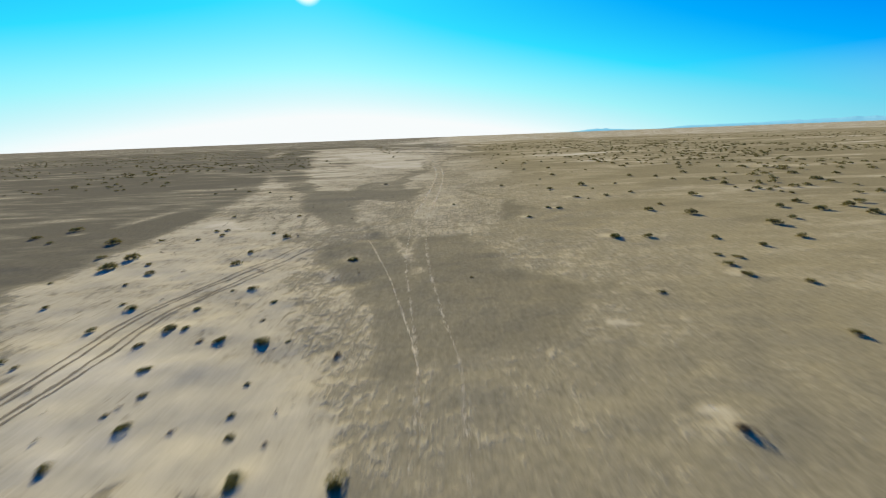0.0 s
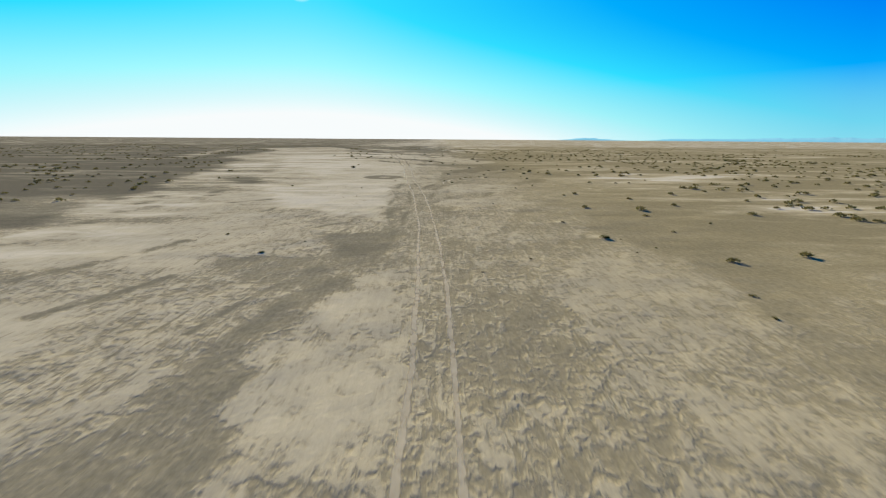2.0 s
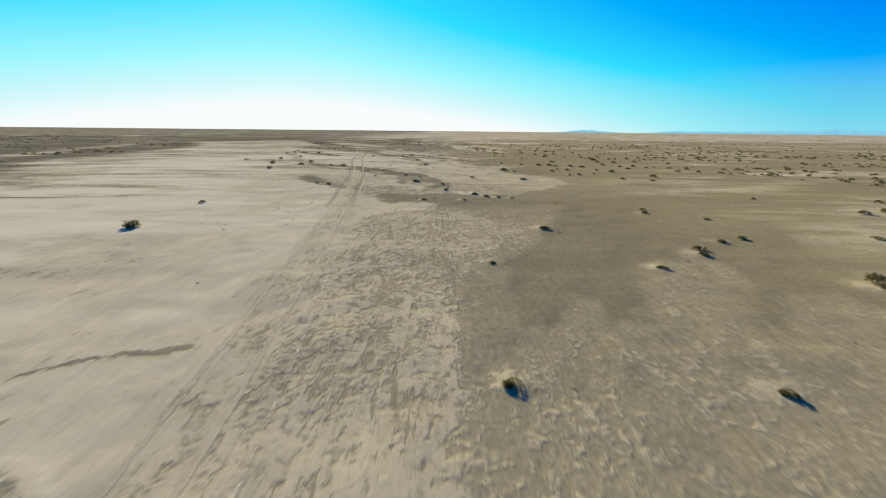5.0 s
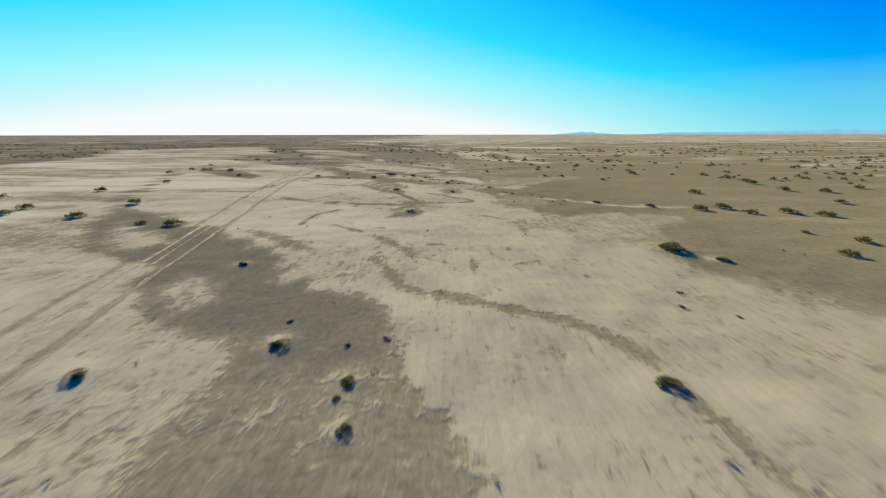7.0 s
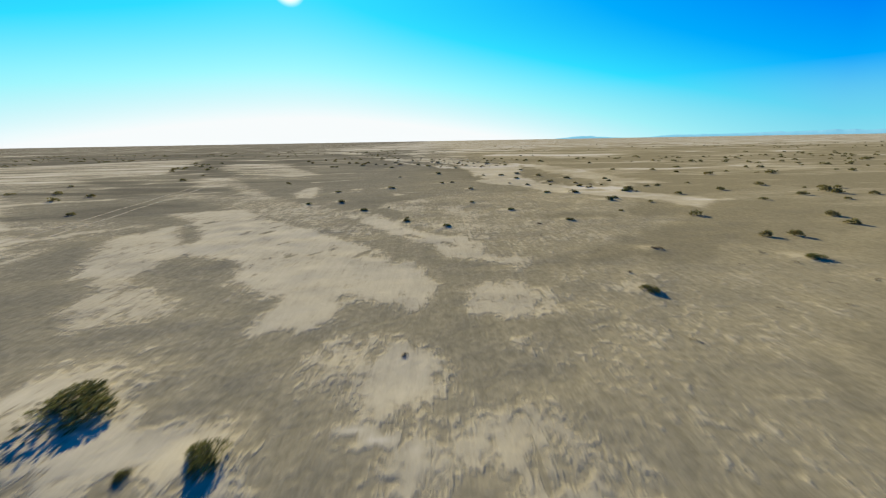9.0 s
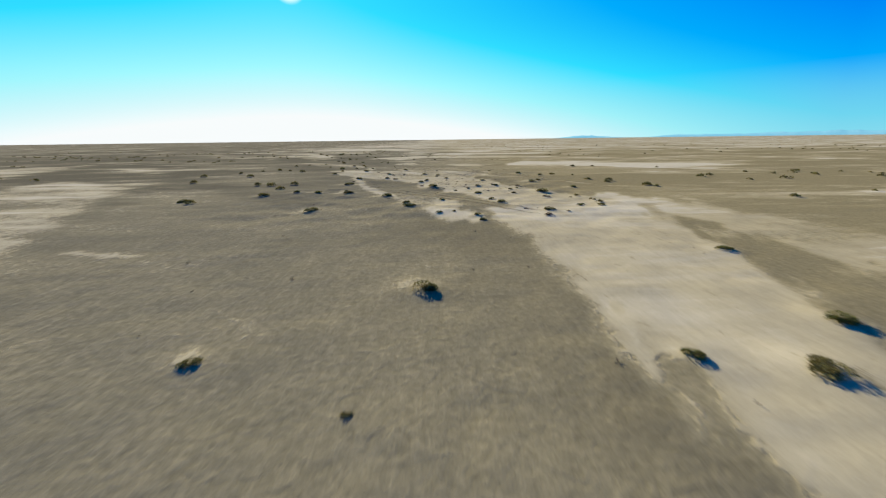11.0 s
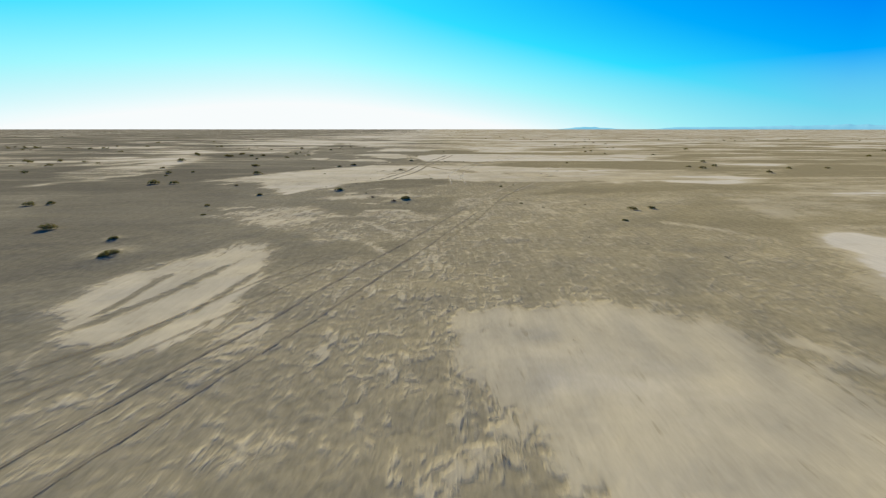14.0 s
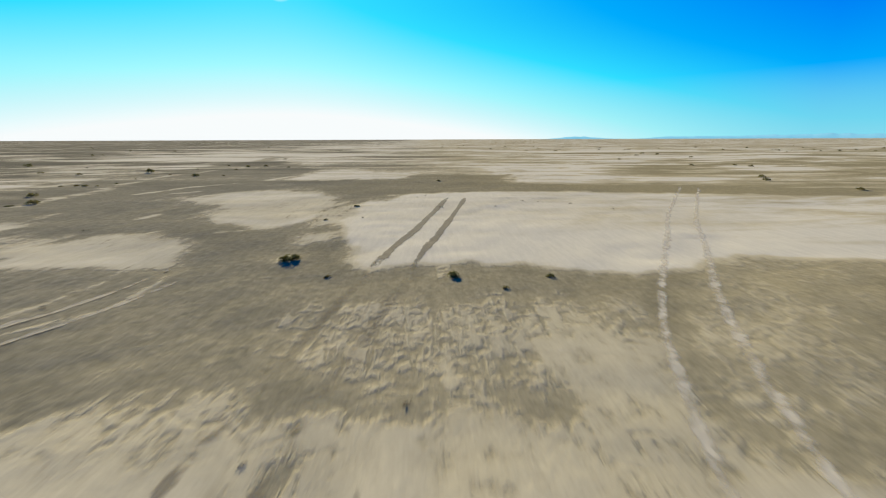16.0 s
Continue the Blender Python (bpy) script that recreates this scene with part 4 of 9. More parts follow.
sand_patch(.35, 0.6, (-2.1, 134.8), (1.6, 132.5), (2.7, 130.9), (2.3, 128.5), (-0.9, 128.5), (-2.1, 131.3))
sand_patch(.6, 0.9, (-23.4, 144.0), (-17.7, 142.7), (-14.9, 139.7), (-12.2, 137.6), (-11.5, 135.1), (-13.2, 134.8))
sand_streak(-.6, 0.59, (-17.7, 142.7), (-14.0, 138.9), (-11.6, 137.3), (-10.9, 135.1), (-11.3, 134.9))
sand_patch(.6, 0.9, (-16.0, 141.6), (-14.6, 142.0), (-11.7, 139.6), (-12.0, 138.5), (-13.9, 139.3))
sand_patch(.4, 0.6, (-9.9, 136.4), (-9.0, 136.9), (-6.7, 133.9), (-6.9, 133.0), (-8.4, 134.3))
sand_patch(0, 0.6, (-9.8, 132.3), (-8.3, 133.3), (-5.4, 131.4), (-4.9, 129.7), (-6.7, 128.8), (-9.6, 131.5))
sand_streak(-.3, 0.17, (-6.7, 141.8), (-4.2, 139.4), (-2.8, 136.7), (-2.2, 135.1), (-0.8, 134.2), (0.6, 133.5), (1.9, 132.8), (2.7, 132.0), (2.8, 131.0), (2.9, 130.0))
sand_streak(-.5, 0.59, (-45.3, 169.8), (-38.8, 173.1), (-30.5, 166.1), (-20.9, 148.8), (-16.2, 143.8), (-13.4, 142.5))
sand_streak(-.5, 0.31, (-15.0, 160.5), (-11.2, 156.4), (-6.6, 154.6))
sand_streak(-.5, 0.31, (-11.3, 149.5), (-3.5, 146.4), (0.5, 148.1), (-0.4, 152.9), (-4.1, 151.7))
sand_patch(-.3, 1.0, (1.2, 151.5), (36.0, 154.8), (13.0, 135.8), (8.2, 135.9), (6.9, 138.4), (7.0, 142.0))
sand_patch(-.25, 0.7, (-21.6, 133.9), (-15.9, 132.0), (-12.6, 128.0), (-10.9, 124.9), (-12.4, 125.6))
sand_patch(.08, 0.6, (-11.7, 124.9), (-10.0, 128.5), (-4.6, 126.9), (-2.7, 123.8), (-1.6, 120.1), (-6.5, 120.2))
sand_patch(-.2, 0.6, (-11.7, 124.9), (-10.7, 127.0), (-6.9, 124.9), (-4.4, 120.1), (-6.5, 120.2))
sand_patch(.1, 0.6, (-0.0, 125.1), (9.5, 124.9), (4.6, 120.0), (-0.1, 120.0), (0.2, 122.9))
sand_patch(.35, 0.9, (-12.0, 135.6), (-8.5, 134.4), (-6.0, 133.3), (-5.1, 131.0), (-5.1, 128.4), (-5.6, 127.9), (-8.4, 129.0), (-10.2, 131.1), (-11.3, 133.8))
sand_patch(-.36, 0.8, (-10.9, 140.5), (-6.7, 137.0), (-5.1, 133.8), (-3.2, 133.8), (-2.2, 131.4), (-1.0, 129.2), (-0.0, 126.9), (-0.0, 125.4), (-1.1, 124.8), (-1.4, 124.0), (-1.9, 123.8), (-2.8, 124.3), (-3.6, 125.4), (-4.8, 126.5), (-4.7, 127.9), (-4.8, 130.3), (-5.4, 132.8), (-7.1, 135.0), (-9.9, 137.8))
sand_streak(-.4, 0.22, (-22.2, 150.2), (-17.3, 142.7), (-14.2, 138.6), (-12.1, 137.8), (-10.5, 139.5))
sand_streak(-.4, 0.25, (-21.3, 149.4), (-15.5, 143.9), (-13.0, 142.7), (-10.6, 140.5), (-8.2, 138.6))
sand_patch(.62, 0.9, (-6.3, 139.5), (-3.3, 137.8), (-1.9, 133.8), (2.3, 132.5), (3.0, 129.8), (4.8, 127.3), (5.2, 126.4), (0.2, 125.9), (-0.2, 127.3), (-2.3, 132.3), (-4.5, 134.9))
sand_streak(-.3, 0.15, (-3.4, 138.6), (-1.9, 134.0), (0.3, 133.2), (2.0, 132.7), (3.0, 131.3), (3.1, 129.2), (3.9, 127.3), (4.6, 126.8))
sand_streak(-.2, 0.25, (0.2, 125.7), (1.7, 125.5), (3.8, 125.2), (6.2, 125.4), (9.6, 125.2))
sand_streak(-.2, 0.25, (-1.9, 123.8), (-1.4, 121.9), (-1.1, 120.8))
sand_streak(.75, 0.15, (0.8, 120.8), (0.9, 120.3), (1.1, 120.0))
sand_streak(.75, 0.25, (1.5, 120.8), (1.8, 120.3))
sand_streak(.8, 0.09, (-2.6, 124.3), (-2.1, 124.1))
sand_streak(.8, 0.07, (-1.4, 124.1), (-1.0, 124.4))
sand_patch(-.55, 3.5, (-160.0, 575.9), (-160.0, 445.0), (-95.6, 258.1), (-89.3, 213.2))
sand_patch(.5, 1.8, (-69.2, 195.5), (-32.8, 190.4), (-16.3, 163.6), (-21.8, 165.6), (-19.9, 158.0), (-24.9, 156.6))
sand_patch(.7, 1.0, (-21.5, 153.6), (-14.6, 155.2), (-13.3, 159.6), (-5.6, 154.7), (0.1, 153.1), (2.2, 150.4), (4.5, 146.4), (4.1, 141.8), (3.0, 139.3), (-5.3, 139.4))
sand_streak(-.55, 0.25, (-11.0, 150.1), (-7.9, 148.5), (-5.9, 147.5), (-2.9, 147.1), (-0.8, 147.9), (1.4, 148.8), (0.0, 150.5), (-1.7, 151.7))
sand_streak(-.5, 0.31, (-4.2, 153.3), (-2.5, 149.0), (-2.6, 145.3))
sand_streak(-.5, 0.19, (-7.9, 142.8), (-7.8, 143.8), (-7.5, 144.9), (-6.5, 146.1))
sand_streak(-.45, 0.28, (-6.5, 142.7), (-5.1, 141.9), (-4.1, 140.9), (-3.5, 140.0), (-3.0, 139.4))
sand_streak(-.55, 0.37, (-20.7, 163.9), (-15.5, 162.1), (-11.6, 157.5), (-7.7, 155.9), (-6.0, 156.3))
sand_streak(-.5, 0.68, (-7.4, 161.5), (-1.1, 159.9), (2.5, 155.0), (4.8, 151.2), (5.9, 148.6), (7.5, 147.9))
sand_patch(.45, 1.6, (-14.7, 179.4), (5.2, 166.8), (6.5, 156.3), (7.1, 152.1), (3.1, 154.9), (-1.6, 162.4), (-8.6, 166.2))
sand_streak(-.4, 0.25, (-4.0, 141.8), (-3.7, 142.0))
sand_streak(-.3, 0.19, (0.8, 144.8), (1.9, 144.0), (2.9, 142.8), (2.6, 141.2))
sand_streak(-.35, 0.25, (3.9, 141.8), (4.7, 141.0), (5.1, 140.5))
sand_streak(.5, 0.25, (6.9, 148.6), (8.7, 147.5), (9.5, 146.9), (12.6, 146.3))
sand_patch(-.5, 3.1, (-57.5, 353.6), (13.7, 251.0), (15.5, 183.7), (6.0, 171.1), (-12.7, 187.6))
sand_patch(-.1, 0.6, (-9.2, 149.7), (-5.2, 148.8), (-2.9, 147.8), (-3.0, 147.2), (-1.8, 146.2), (-5.3, 146.2))
sand_patch(-.25, 0.9, (-76.3, 214.2), (-30.8, 205.1), (-8.8, 162.7), (-6.3, 160.2), (-4.5, 156.1), (-10.4, 155.7))
sand_patch(-.3, 1.8, (-36.6, 206.3), (-11.3, 201.3), (12.1, 177.8), (7.5, 163.6), (2.6, 164.0), (-1.1, 170.6), (-18.6, 181.7))
sand_patch(.6, 1.1, (-19.4, 165.6), (-29.1, 181.0), (-20.0, 179.9), (-11.2, 166.3), (-12.4, 164.0))
sand_patch(.7, 0.6, (-14.1, 161.4), (-7.7, 161.4), (-5.7, 158.5), (-7.7, 157.3), (-10.7, 157.4))
sand_patch(.65, 0.6, (-11.2, 156.4), (-7.5, 156.2), (-5.4, 153.8), (-4.7, 152.2), (-4.4, 151.2), (-5.3, 151.2))
sand_patch(.65, 0.6, (-4.9, 158.5), (-1.7, 157.0), (-1.0, 155.3), (-1.4, 153.7), (-1.8, 152.1), (-1.9, 151.1), (-3.0, 151.2), (-3.9, 152.4), (-3.3, 153.7))
sand_patch(.65, 0.6, (0.6, 155.3), (1.8, 154.1), (2.7, 152.9), (2.2, 151.0), (-0.3, 151.1), (0.5, 152.7))
sand_patch(.6, 0.8, (-1.6, 162.7), (1.5, 163.5), (2.9, 161.1), (3.1, 156.4), (2.2, 157.2), (0.8, 159.8))
sand_patch(.6, 1.6, (-14.4, 174.3), (-12.5, 178.9), (-8.2, 176.7), (-1.1, 169.5), (-2.7, 166.3), (-7.3, 168.3))
sand_streak(-.35, 0.77, (-18.5, 162.9), (-14.1, 163.1), (-8.8, 161.9), (-6.6, 161.0), (-1.9, 158.8), (0.2, 157.3), (1.9, 156.5), (2.7, 155.2), (3.5, 153.8), (2.9, 152.6))
sand_streak(-.3, 0.31, (-13.9, 161.4), (-12.1, 158.3), (-10.1, 156.7), (-8.8, 156.8), (-7.5, 156.9))
sand_patch(-.25, 0.6, (-7.6, 156.9), (-5.2, 157.6), (-4.0, 156.1), (-3.5, 153.7), (-4.1, 152.6), (-3.0, 151.2), (-4.0, 151.2), (-4.7, 152.9), (-6.4, 154.8))
sand_patch(-.25, 0.6, (-1.4, 154.4), (-0.8, 155.9), (0.4, 155.3), (0.5, 153.0), (0.0, 152.1), (-0.5, 151.1), (-1.4, 151.1), (-0.9, 152.3))
sand_patch(.4, 1.0, (-0.4, 168.5), (6.2, 164.9), (5.9, 162.2), (0.6, 164.7))
sand_patch(-.15, 0.9, (-39.3, 193.7), (5.6, 190.4), (5.2, 175.7), (3.0, 166.1), (2.0, 162.8), (-5.5, 163.1))
sand_patch(-.05, 0.6, (5.6, 190.4), (32.4, 186.0), (4.1, 162.7), (2.0, 162.8), (2.9, 169.0))
sand_patch(-.35, 0.6, (-39.3, 193.7), (-25.4, 191.6), (-6.0, 166.6), (-3.9, 163.0), (-5.5, 163.1))
sand_patch(-.4, 0.6, (-9.5, 166.8), (-8.0, 167.7), (-14.0, 176.4), (-11.7, 177.3), (-7.5, 169.7), (-5.1, 167.5), (-4.9, 165.5), (-5.9, 165.1), (-7.2, 164.7))
sand_patch(-.4, 1.4, (-8.2, 183.6), (-7.9, 197.5), (0.9, 191.2), (2.3, 173.9), (-0.1, 171.2), (-2.1, 173.5))
sand_patch(.15, 1.1, (-22.4, 178.4), (-22.7, 188.0), (-14.5, 180.5), (-13.1, 175.3), (-13.1, 171.6), (-12.3, 169.2))
sand_patch(-.25, 0.6, (-11.9, 170.0), (-11.1, 175.1), (-6.7, 168.9), (-6.0, 166.6), (-8.4, 166.3))
sand_patch(.6, 0.8, (-13.7, 177.5), (-11.8, 181.9), (-6.2, 176.8), (-2.1, 172.7), (-0.6, 169.7), (-1.3, 167.7), (-3.7, 168.7), (-5.7, 169.2), (-9.3, 172.6))
sand_patch(.6, 0.8, (-5.0, 178.7), (-0.8, 175.2), (3.0, 171.6), (2.7, 169.9), (1.0, 170.6), (-1.3, 173.4))
sand_patch(.7, 0.6, (-2.3, 164.7), (-2.0, 165.9), (-0.5, 165.7), (-0.5, 164.9), (-1.2, 163.9), (-2.0, 164.1))
sand_patch(.3, 0.6, (-0.2, 168.8), (1.1, 167.7), (3.0, 166.1), (2.7, 164.4), (3.0, 163.4), (1.2, 164.3), (0.2, 165.8))
sand_patch(.6, 0.6, (-1.4, 162.9), (-0.7, 164.1), (0.4, 164.2), (1.7, 163.6), (2.0, 162.8))
sand_patch(.2, 0.6, (-5.6, 164.6), (-3.8, 164.5), (-3.2, 163.6), (-3.6, 163.0), (-4.5, 163.1))
sand_streak(-.3, 0.37, (-11.3, 181.0), (-4.3, 173.7), (-1.6, 172.0), (-0.1, 169.7), (-0.8, 167.2))
sand_patch(.7, 1.7, (7.9, 221.1), (13.3, 207.4), (14.3, 187.2), (18.8, 179.2), (20.2, 176.0), (24.4, 179.4), (18.5, 188.3), (16.5, 218.5))
sand_patch(-.35, 0.9, (-20.8, 213.4), (-0.9, 224.4), (2.3, 192.8), (6.9, 187.9), (5.5, 182.5), (1.7, 181.3), (-1.3, 183.6), (-4.0, 182.7), (-7.3, 187.2))
sand_patch(.8, 1.1, (-0.1, 237.4), (13.8, 220.2), (8.5, 196.2), (10.1, 190.1), (15.6, 187.5), (15.9, 184.1), (13.1, 181.9), (12.8, 187.2), (8.4, 189.6), (4.5, 195.6))
sand_patch(.55, 1.1, (-10.8, 186.6), (-9.6, 192.5), (-8.3, 190.2), (-8.4, 185.6))
sand_patch(.4, 1.3, (-23.1, 194.2), (-24.5, 204.6), (-16.1, 193.3), (-18.2, 190.6))
sand_patch(.4, 0.6, (-3.5, 182.7), (-1.7, 184.3), (-1.4, 180.1), (-2.7, 181.7))
sand_patch(.65, 0.6, (-3.9, 179.1), (-2.5, 176.8), (-1.6, 175.7), (-2.6, 175.1), (-4.0, 176.4), (-4.2, 177.8))
sand_patch(.35, 0.6, (-0.7, 180.0), (1.3, 180.6), (1.1, 178.3), (0.3, 176.4), (0.8, 177.6))
sand_patch(.5, 0.9, (-4.5, 187.4), (-3.3, 187.8), (-1.3, 183.6), (-2.5, 183.1))
sand_patch(.4, 3.1, (-36.9, 224.3), (-29.1, 232.6), (-15.2, 207.1), (-20.7, 204.0))
sand_patch(-.36, 0.7, (-9.4, 187.4), (-3.8, 189.0), (2.2, 223.5), (3.7, 203.5), (1.5, 188.4), (4.0, 186.1), (6.5, 181.9), (4.4, 179.1), (1.3, 179.3), (-0.0, 178.4), (-1.1, 178.5), (-2.9, 178.1), (-3.9, 179.6), (-4.8, 182.8))
sand_patch(.6, 0.6, (-4.2, 177.8), (-3.6, 178.8), (-2.8, 177.4), (-2.6, 176.8), (-1.7, 175.9), (-1.3, 175.0), (-2.5, 175.1), (-3.1, 175.8), (-3.9, 176.4), (-4.0, 176.9))
sand_patch(.5, 0.7, (-2.8, 183.7), (-1.3, 184.3), (-1.1, 183.0), (-2.2, 182.6))
sand_patch(.5, 0.6, (-3.5, 182.2), (-2.6, 182.6), (-1.4, 180.8), (-1.5, 180.4), (-3.1, 181.7))
sand_patch(.55, 1.2, (-11.1, 187.1), (-11.4, 191.2), (-10.0, 194.4), (-9.6, 192.5), (-8.8, 186.5), (-9.8, 185.7))
sand_patch(.5, 0.6, (0.8, 180.3), (1.3, 179.3), (1.7, 178.3), (1.3, 177.5), (0.6, 177.6), (0.6, 178.4))
sand_patch(.45, 0.9, (-4.0, 187.4), (-3.3, 187.6), (-2.7, 186.3), (-3.5, 186.4))
sand_patch(.5, 0.8, (-15.5, 185.5), (-14.7, 186.2), (-12.7, 184.2), (-13.3, 183.7))
sand_patch(.55, 1.0, (-15.1, 188.0), (-15.8, 193.3), (-12.7, 188.8), (-14.2, 187.4))
sand_patch(-.55, 1.0, (-31.4, 236.8), (-10.1, 235.3), (-5.6, 224.8), (-2.3, 217.4), (-3.3, 214.9), (-6.9, 214.5))
sand_patch(.4, 2.7, (-50.0, 253.7), (-42.9, 253.0), (-31.3, 239.9), (-33.2, 238.4))
sand_patch(-.3, 0.6, (-6.0, 229.6), (-1.5, 226.3), (0.9, 221.8), (2.9, 219.0), (1.9, 217.2), (-0.1, 218.0), (-1.7, 218.5))
sand_patch(.65, 0.8, (-11.3, 247.0), (1.9, 234.4), (4.7, 228.1), (6.5, 224.7), (9.0, 222.2), (10.9, 218.4), (11.1, 216.2), (6.9, 212.8), (6.3, 213.5), (5.4, 214.9), (4.2, 217.8), (2.9, 219.2), (0.9, 222.6), (-1.6, 227.7), (-5.7, 233.7))
sand_patch(.8, 0.6, (-6.5, 227.3), (-4.9, 225.9), (-2.5, 219.5), (-1.1, 216.7), (-0.1, 218.0), (1.1, 217.2), (1.3, 215.1), (2.4, 214.0), (2.4, 212.7), (2.3, 211.8), (0.7, 211.8), (0.0, 213.5), (-0.7, 214.4), (-2.3, 218.1), (-5.4, 223.8))
sand_streak(.35, 0.19, (-4.6, 214.7), (-4.2, 215.5))
sand_streak(.4, 0.15, (-8.6, 222.2), (-7.0, 222.3))
sand_patch(0.02, 0.6, (-3.3, 222.6), (-1.6, 224.1), (0.6, 223.0), (2.5, 220.1), (3.3, 218.6), (4.1, 217.0), (4.5, 215.9), (5.0, 215.3), (-1.0, 215.5), (-1.6, 217.2), (-2.0, 218.8))
sand_patch(.55, 0.6, (-0.3, 218.0), (0.5, 218.8), (1.4, 218.0), (1.6, 216.4), (1.5, 215.4), (-0.1, 215.5), (-0.2, 216.7))
sand_streak(.5, 0.31, (-5.2, 224.9), (-3.5, 221.8), (-2.8, 219.8), (-1.9, 218.1), (-1.5, 216.9))
sand_patch(0.05, 0.8, (4.0, 241.8), (28.8, 243.3), (8.0, 225.9), (6.9, 227.5), (5.7, 231.2), (3.1, 234.8))
sand_patch(-.4, 0.6, (-45.8, 262.5), (-28.8, 262.3), (-10.2, 236.8), (-5.1, 231.8), (-2.8, 229.8), (-1.5, 226.6), (-1.6, 224.4), (-3.6, 224.5))
sand_patch(.45, 0.6, (-5.9, 226.7), (-6.2, 228.7), (-7.4, 233.6), (-8.5, 234.3), (-7.5, 229.9), (-6.8, 227.4))
sand_patch(.83, 0.6, (-15.2, 249.0), (-9.7, 252.2), (-0.4, 240.3), (2.9, 233.4), (5.1, 229.6), (5.7, 228.2), (6.2, 226.6), (6.5, 225.5), (6.1, 224.3), (0.2, 224.4), (-0.7, 224.9), (-1.5, 226.9), (-3.2, 230.5), (-6.8, 233.6), (-10.2, 236.8))
sand_patch(.5, 0.9, (1.9, 238.9), (4.5, 237.6), (8.6, 235.5), (9.5, 233.3), (5.8, 234.0), (3.3, 236.6))
sand_patch(.35, 0.6, (6.7, 231.2), (9.1, 230.3), (8.9, 228.4), (7.9, 229.6))
sand_patch(.42, 0.6, (2.9, 229.3), (4.2, 229.0), (4.4, 227.8), (3.9, 227.2), (3.1, 227.6), (2.7, 228.5))
sand_patch(.4, 0.6, (0.5, 228.5), (1.0, 228.5), (1.1, 227.4), (0.7, 227.4))
sand_patch(.45, 0.6, (2.1, 227.6), (3.0, 226.8), (2.6, 226.0), (2.1, 226.3))
sand_patch(.5, 0.6, (-0.3, 227.6), (0.4, 227.2), (0.2, 226.0), (-0.2, 226.3))
sand_patch(.45, 0.7, (-2.8, 232.9), (-1.4, 233.5), (-0.6, 231.3), (-1.8, 230.9))
sand_patch(.85, 1.8, (12.8, 256.1), (24.5, 256.9), (34.4, 251.5), (27.8, 246.8), (11.7, 250.1))
sand_patch(.4, 2.1, (-6.3, 256.4), (-3.4, 258.4), (-2.4, 254.1), (-5.1, 252.9))
sand_patch(.4, 1.9, (2.5, 252.8), (9.2, 252.7), (7.6, 249.5), (2.9, 250.2))
sand_patch(-.4, 0.8, (-39.9, 268.4), (-10.4, 269.4), (-3.3, 255.6), (-3.0, 245.2), (-3.2, 241.8), (-6.8, 241.9), (-9.7, 241.1))
sand_patch(.1, 0.9, (-10.4, 269.4), (2.8, 265.0), (13.1, 258.4), (10.8, 250.4), (20.5, 247.0), (15.4, 242.7), (3.8, 243.9), (-1.5, 246.0), (-2.6, 243.9))
sand_patch(.55, 0.6, (-3.0, 241.4), (-0.8, 241.0), (1.2, 241.8), (3.0, 241.0), (4.1, 239.2), (5.3, 238.3), (5.9, 236.7), (6.4, 235.2), (6.3, 235.1), (-3.3, 235.2), (-6.0, 237.7), (-4.1, 238.4))
sand_patch(.6, 1.5, (-5.8, 254.5), (-3.9, 258.6), (-2.8, 258.1), (-2.5, 253.2))
sand_patch(.6, 1.2, (2.3, 253.6), (5.2, 254.6), (7.8, 251.9), (6.6, 249.6), (4.5, 250.4))
sand_patch(.85, 1.4, (12.2, 256.3), (15.8, 259.0), (23.1, 258.5), (34.6, 258.8), (21.1, 247.5), (15.9, 249.4), (12.5, 250.7))
sand_streak(.6, 0.31, (-8.3, 243.9), (-8.7, 246.9), (-9.3, 249.0))
sand_patch(.3, 1.0, (-27.8, 264.1), (-21.3, 264.3), (-8.5, 246.9), (-8.7, 243.9), (-14.1, 249.0))
sand_streak(.5, 0.15, (6.2, 239.5), (6.5, 238.7), (6.8, 237.9))
sand_patch(.6, 3.1, (-26.8, 275.1), (-26.4, 306.9), (-19.7, 284.4), (-21.5, 271.3))
sand_patch(.06, 0.6, (-26.4, 267.2), (6.6, 267.1), (2.0, 251.0), (-0.6, 247.0), (-2.9, 245.5))
sand_patch(.12, 0.6, (2.2, 254.4), (9.1, 250.9), (10.8, 249.1), (6.2, 245.3), (-2.9, 245.5), (-0.6, 247.0))
sand_patch(.6, 0.8, (-5.6, 254.5), (-5.2, 257.7), (-3.4, 258.7), (-2.3, 255.9), (-3.0, 252.8))
sand_patch(.38, 0.6, (2.3, 253.7), (3.7, 254.3), (5.8, 253.7), (6.7, 252.1), (7.5, 250.3), (6.3, 249.0), (5.0, 249.5), (3.9, 250.3), (3.3, 251.4), (2.2, 251.0))
sand_patch(.5, 0.7, (8.5, 254.6), (9.4, 253.6), (9.4, 251.6), (8.8, 251.9))
sand_patch(.85, 0.8, (12.4, 256.5), (15.4, 258.7), (22.2, 258.4), (12.3, 250.3), (11.7, 250.8), (12.2, 253.6))
sand_patch(.4, 0.6, (8.1, 248.3), (8.2, 247.6), (7.6, 247.6))
sand_streak(.4, 0.12, (0.4, 248.5), (1.2, 248.6))
sand_streak(.35, 0.12, (-2.8, 260.6), (-0.2, 259.2))
sand_streak(.3, 0.09, (-10.4, 253.7), (-10.6, 255.2))
sand_patch(.5, 2.5, (-24.5, 271.6), (-23.6, 283.5), (-17.7, 291.7), (-16.2, 273.4))
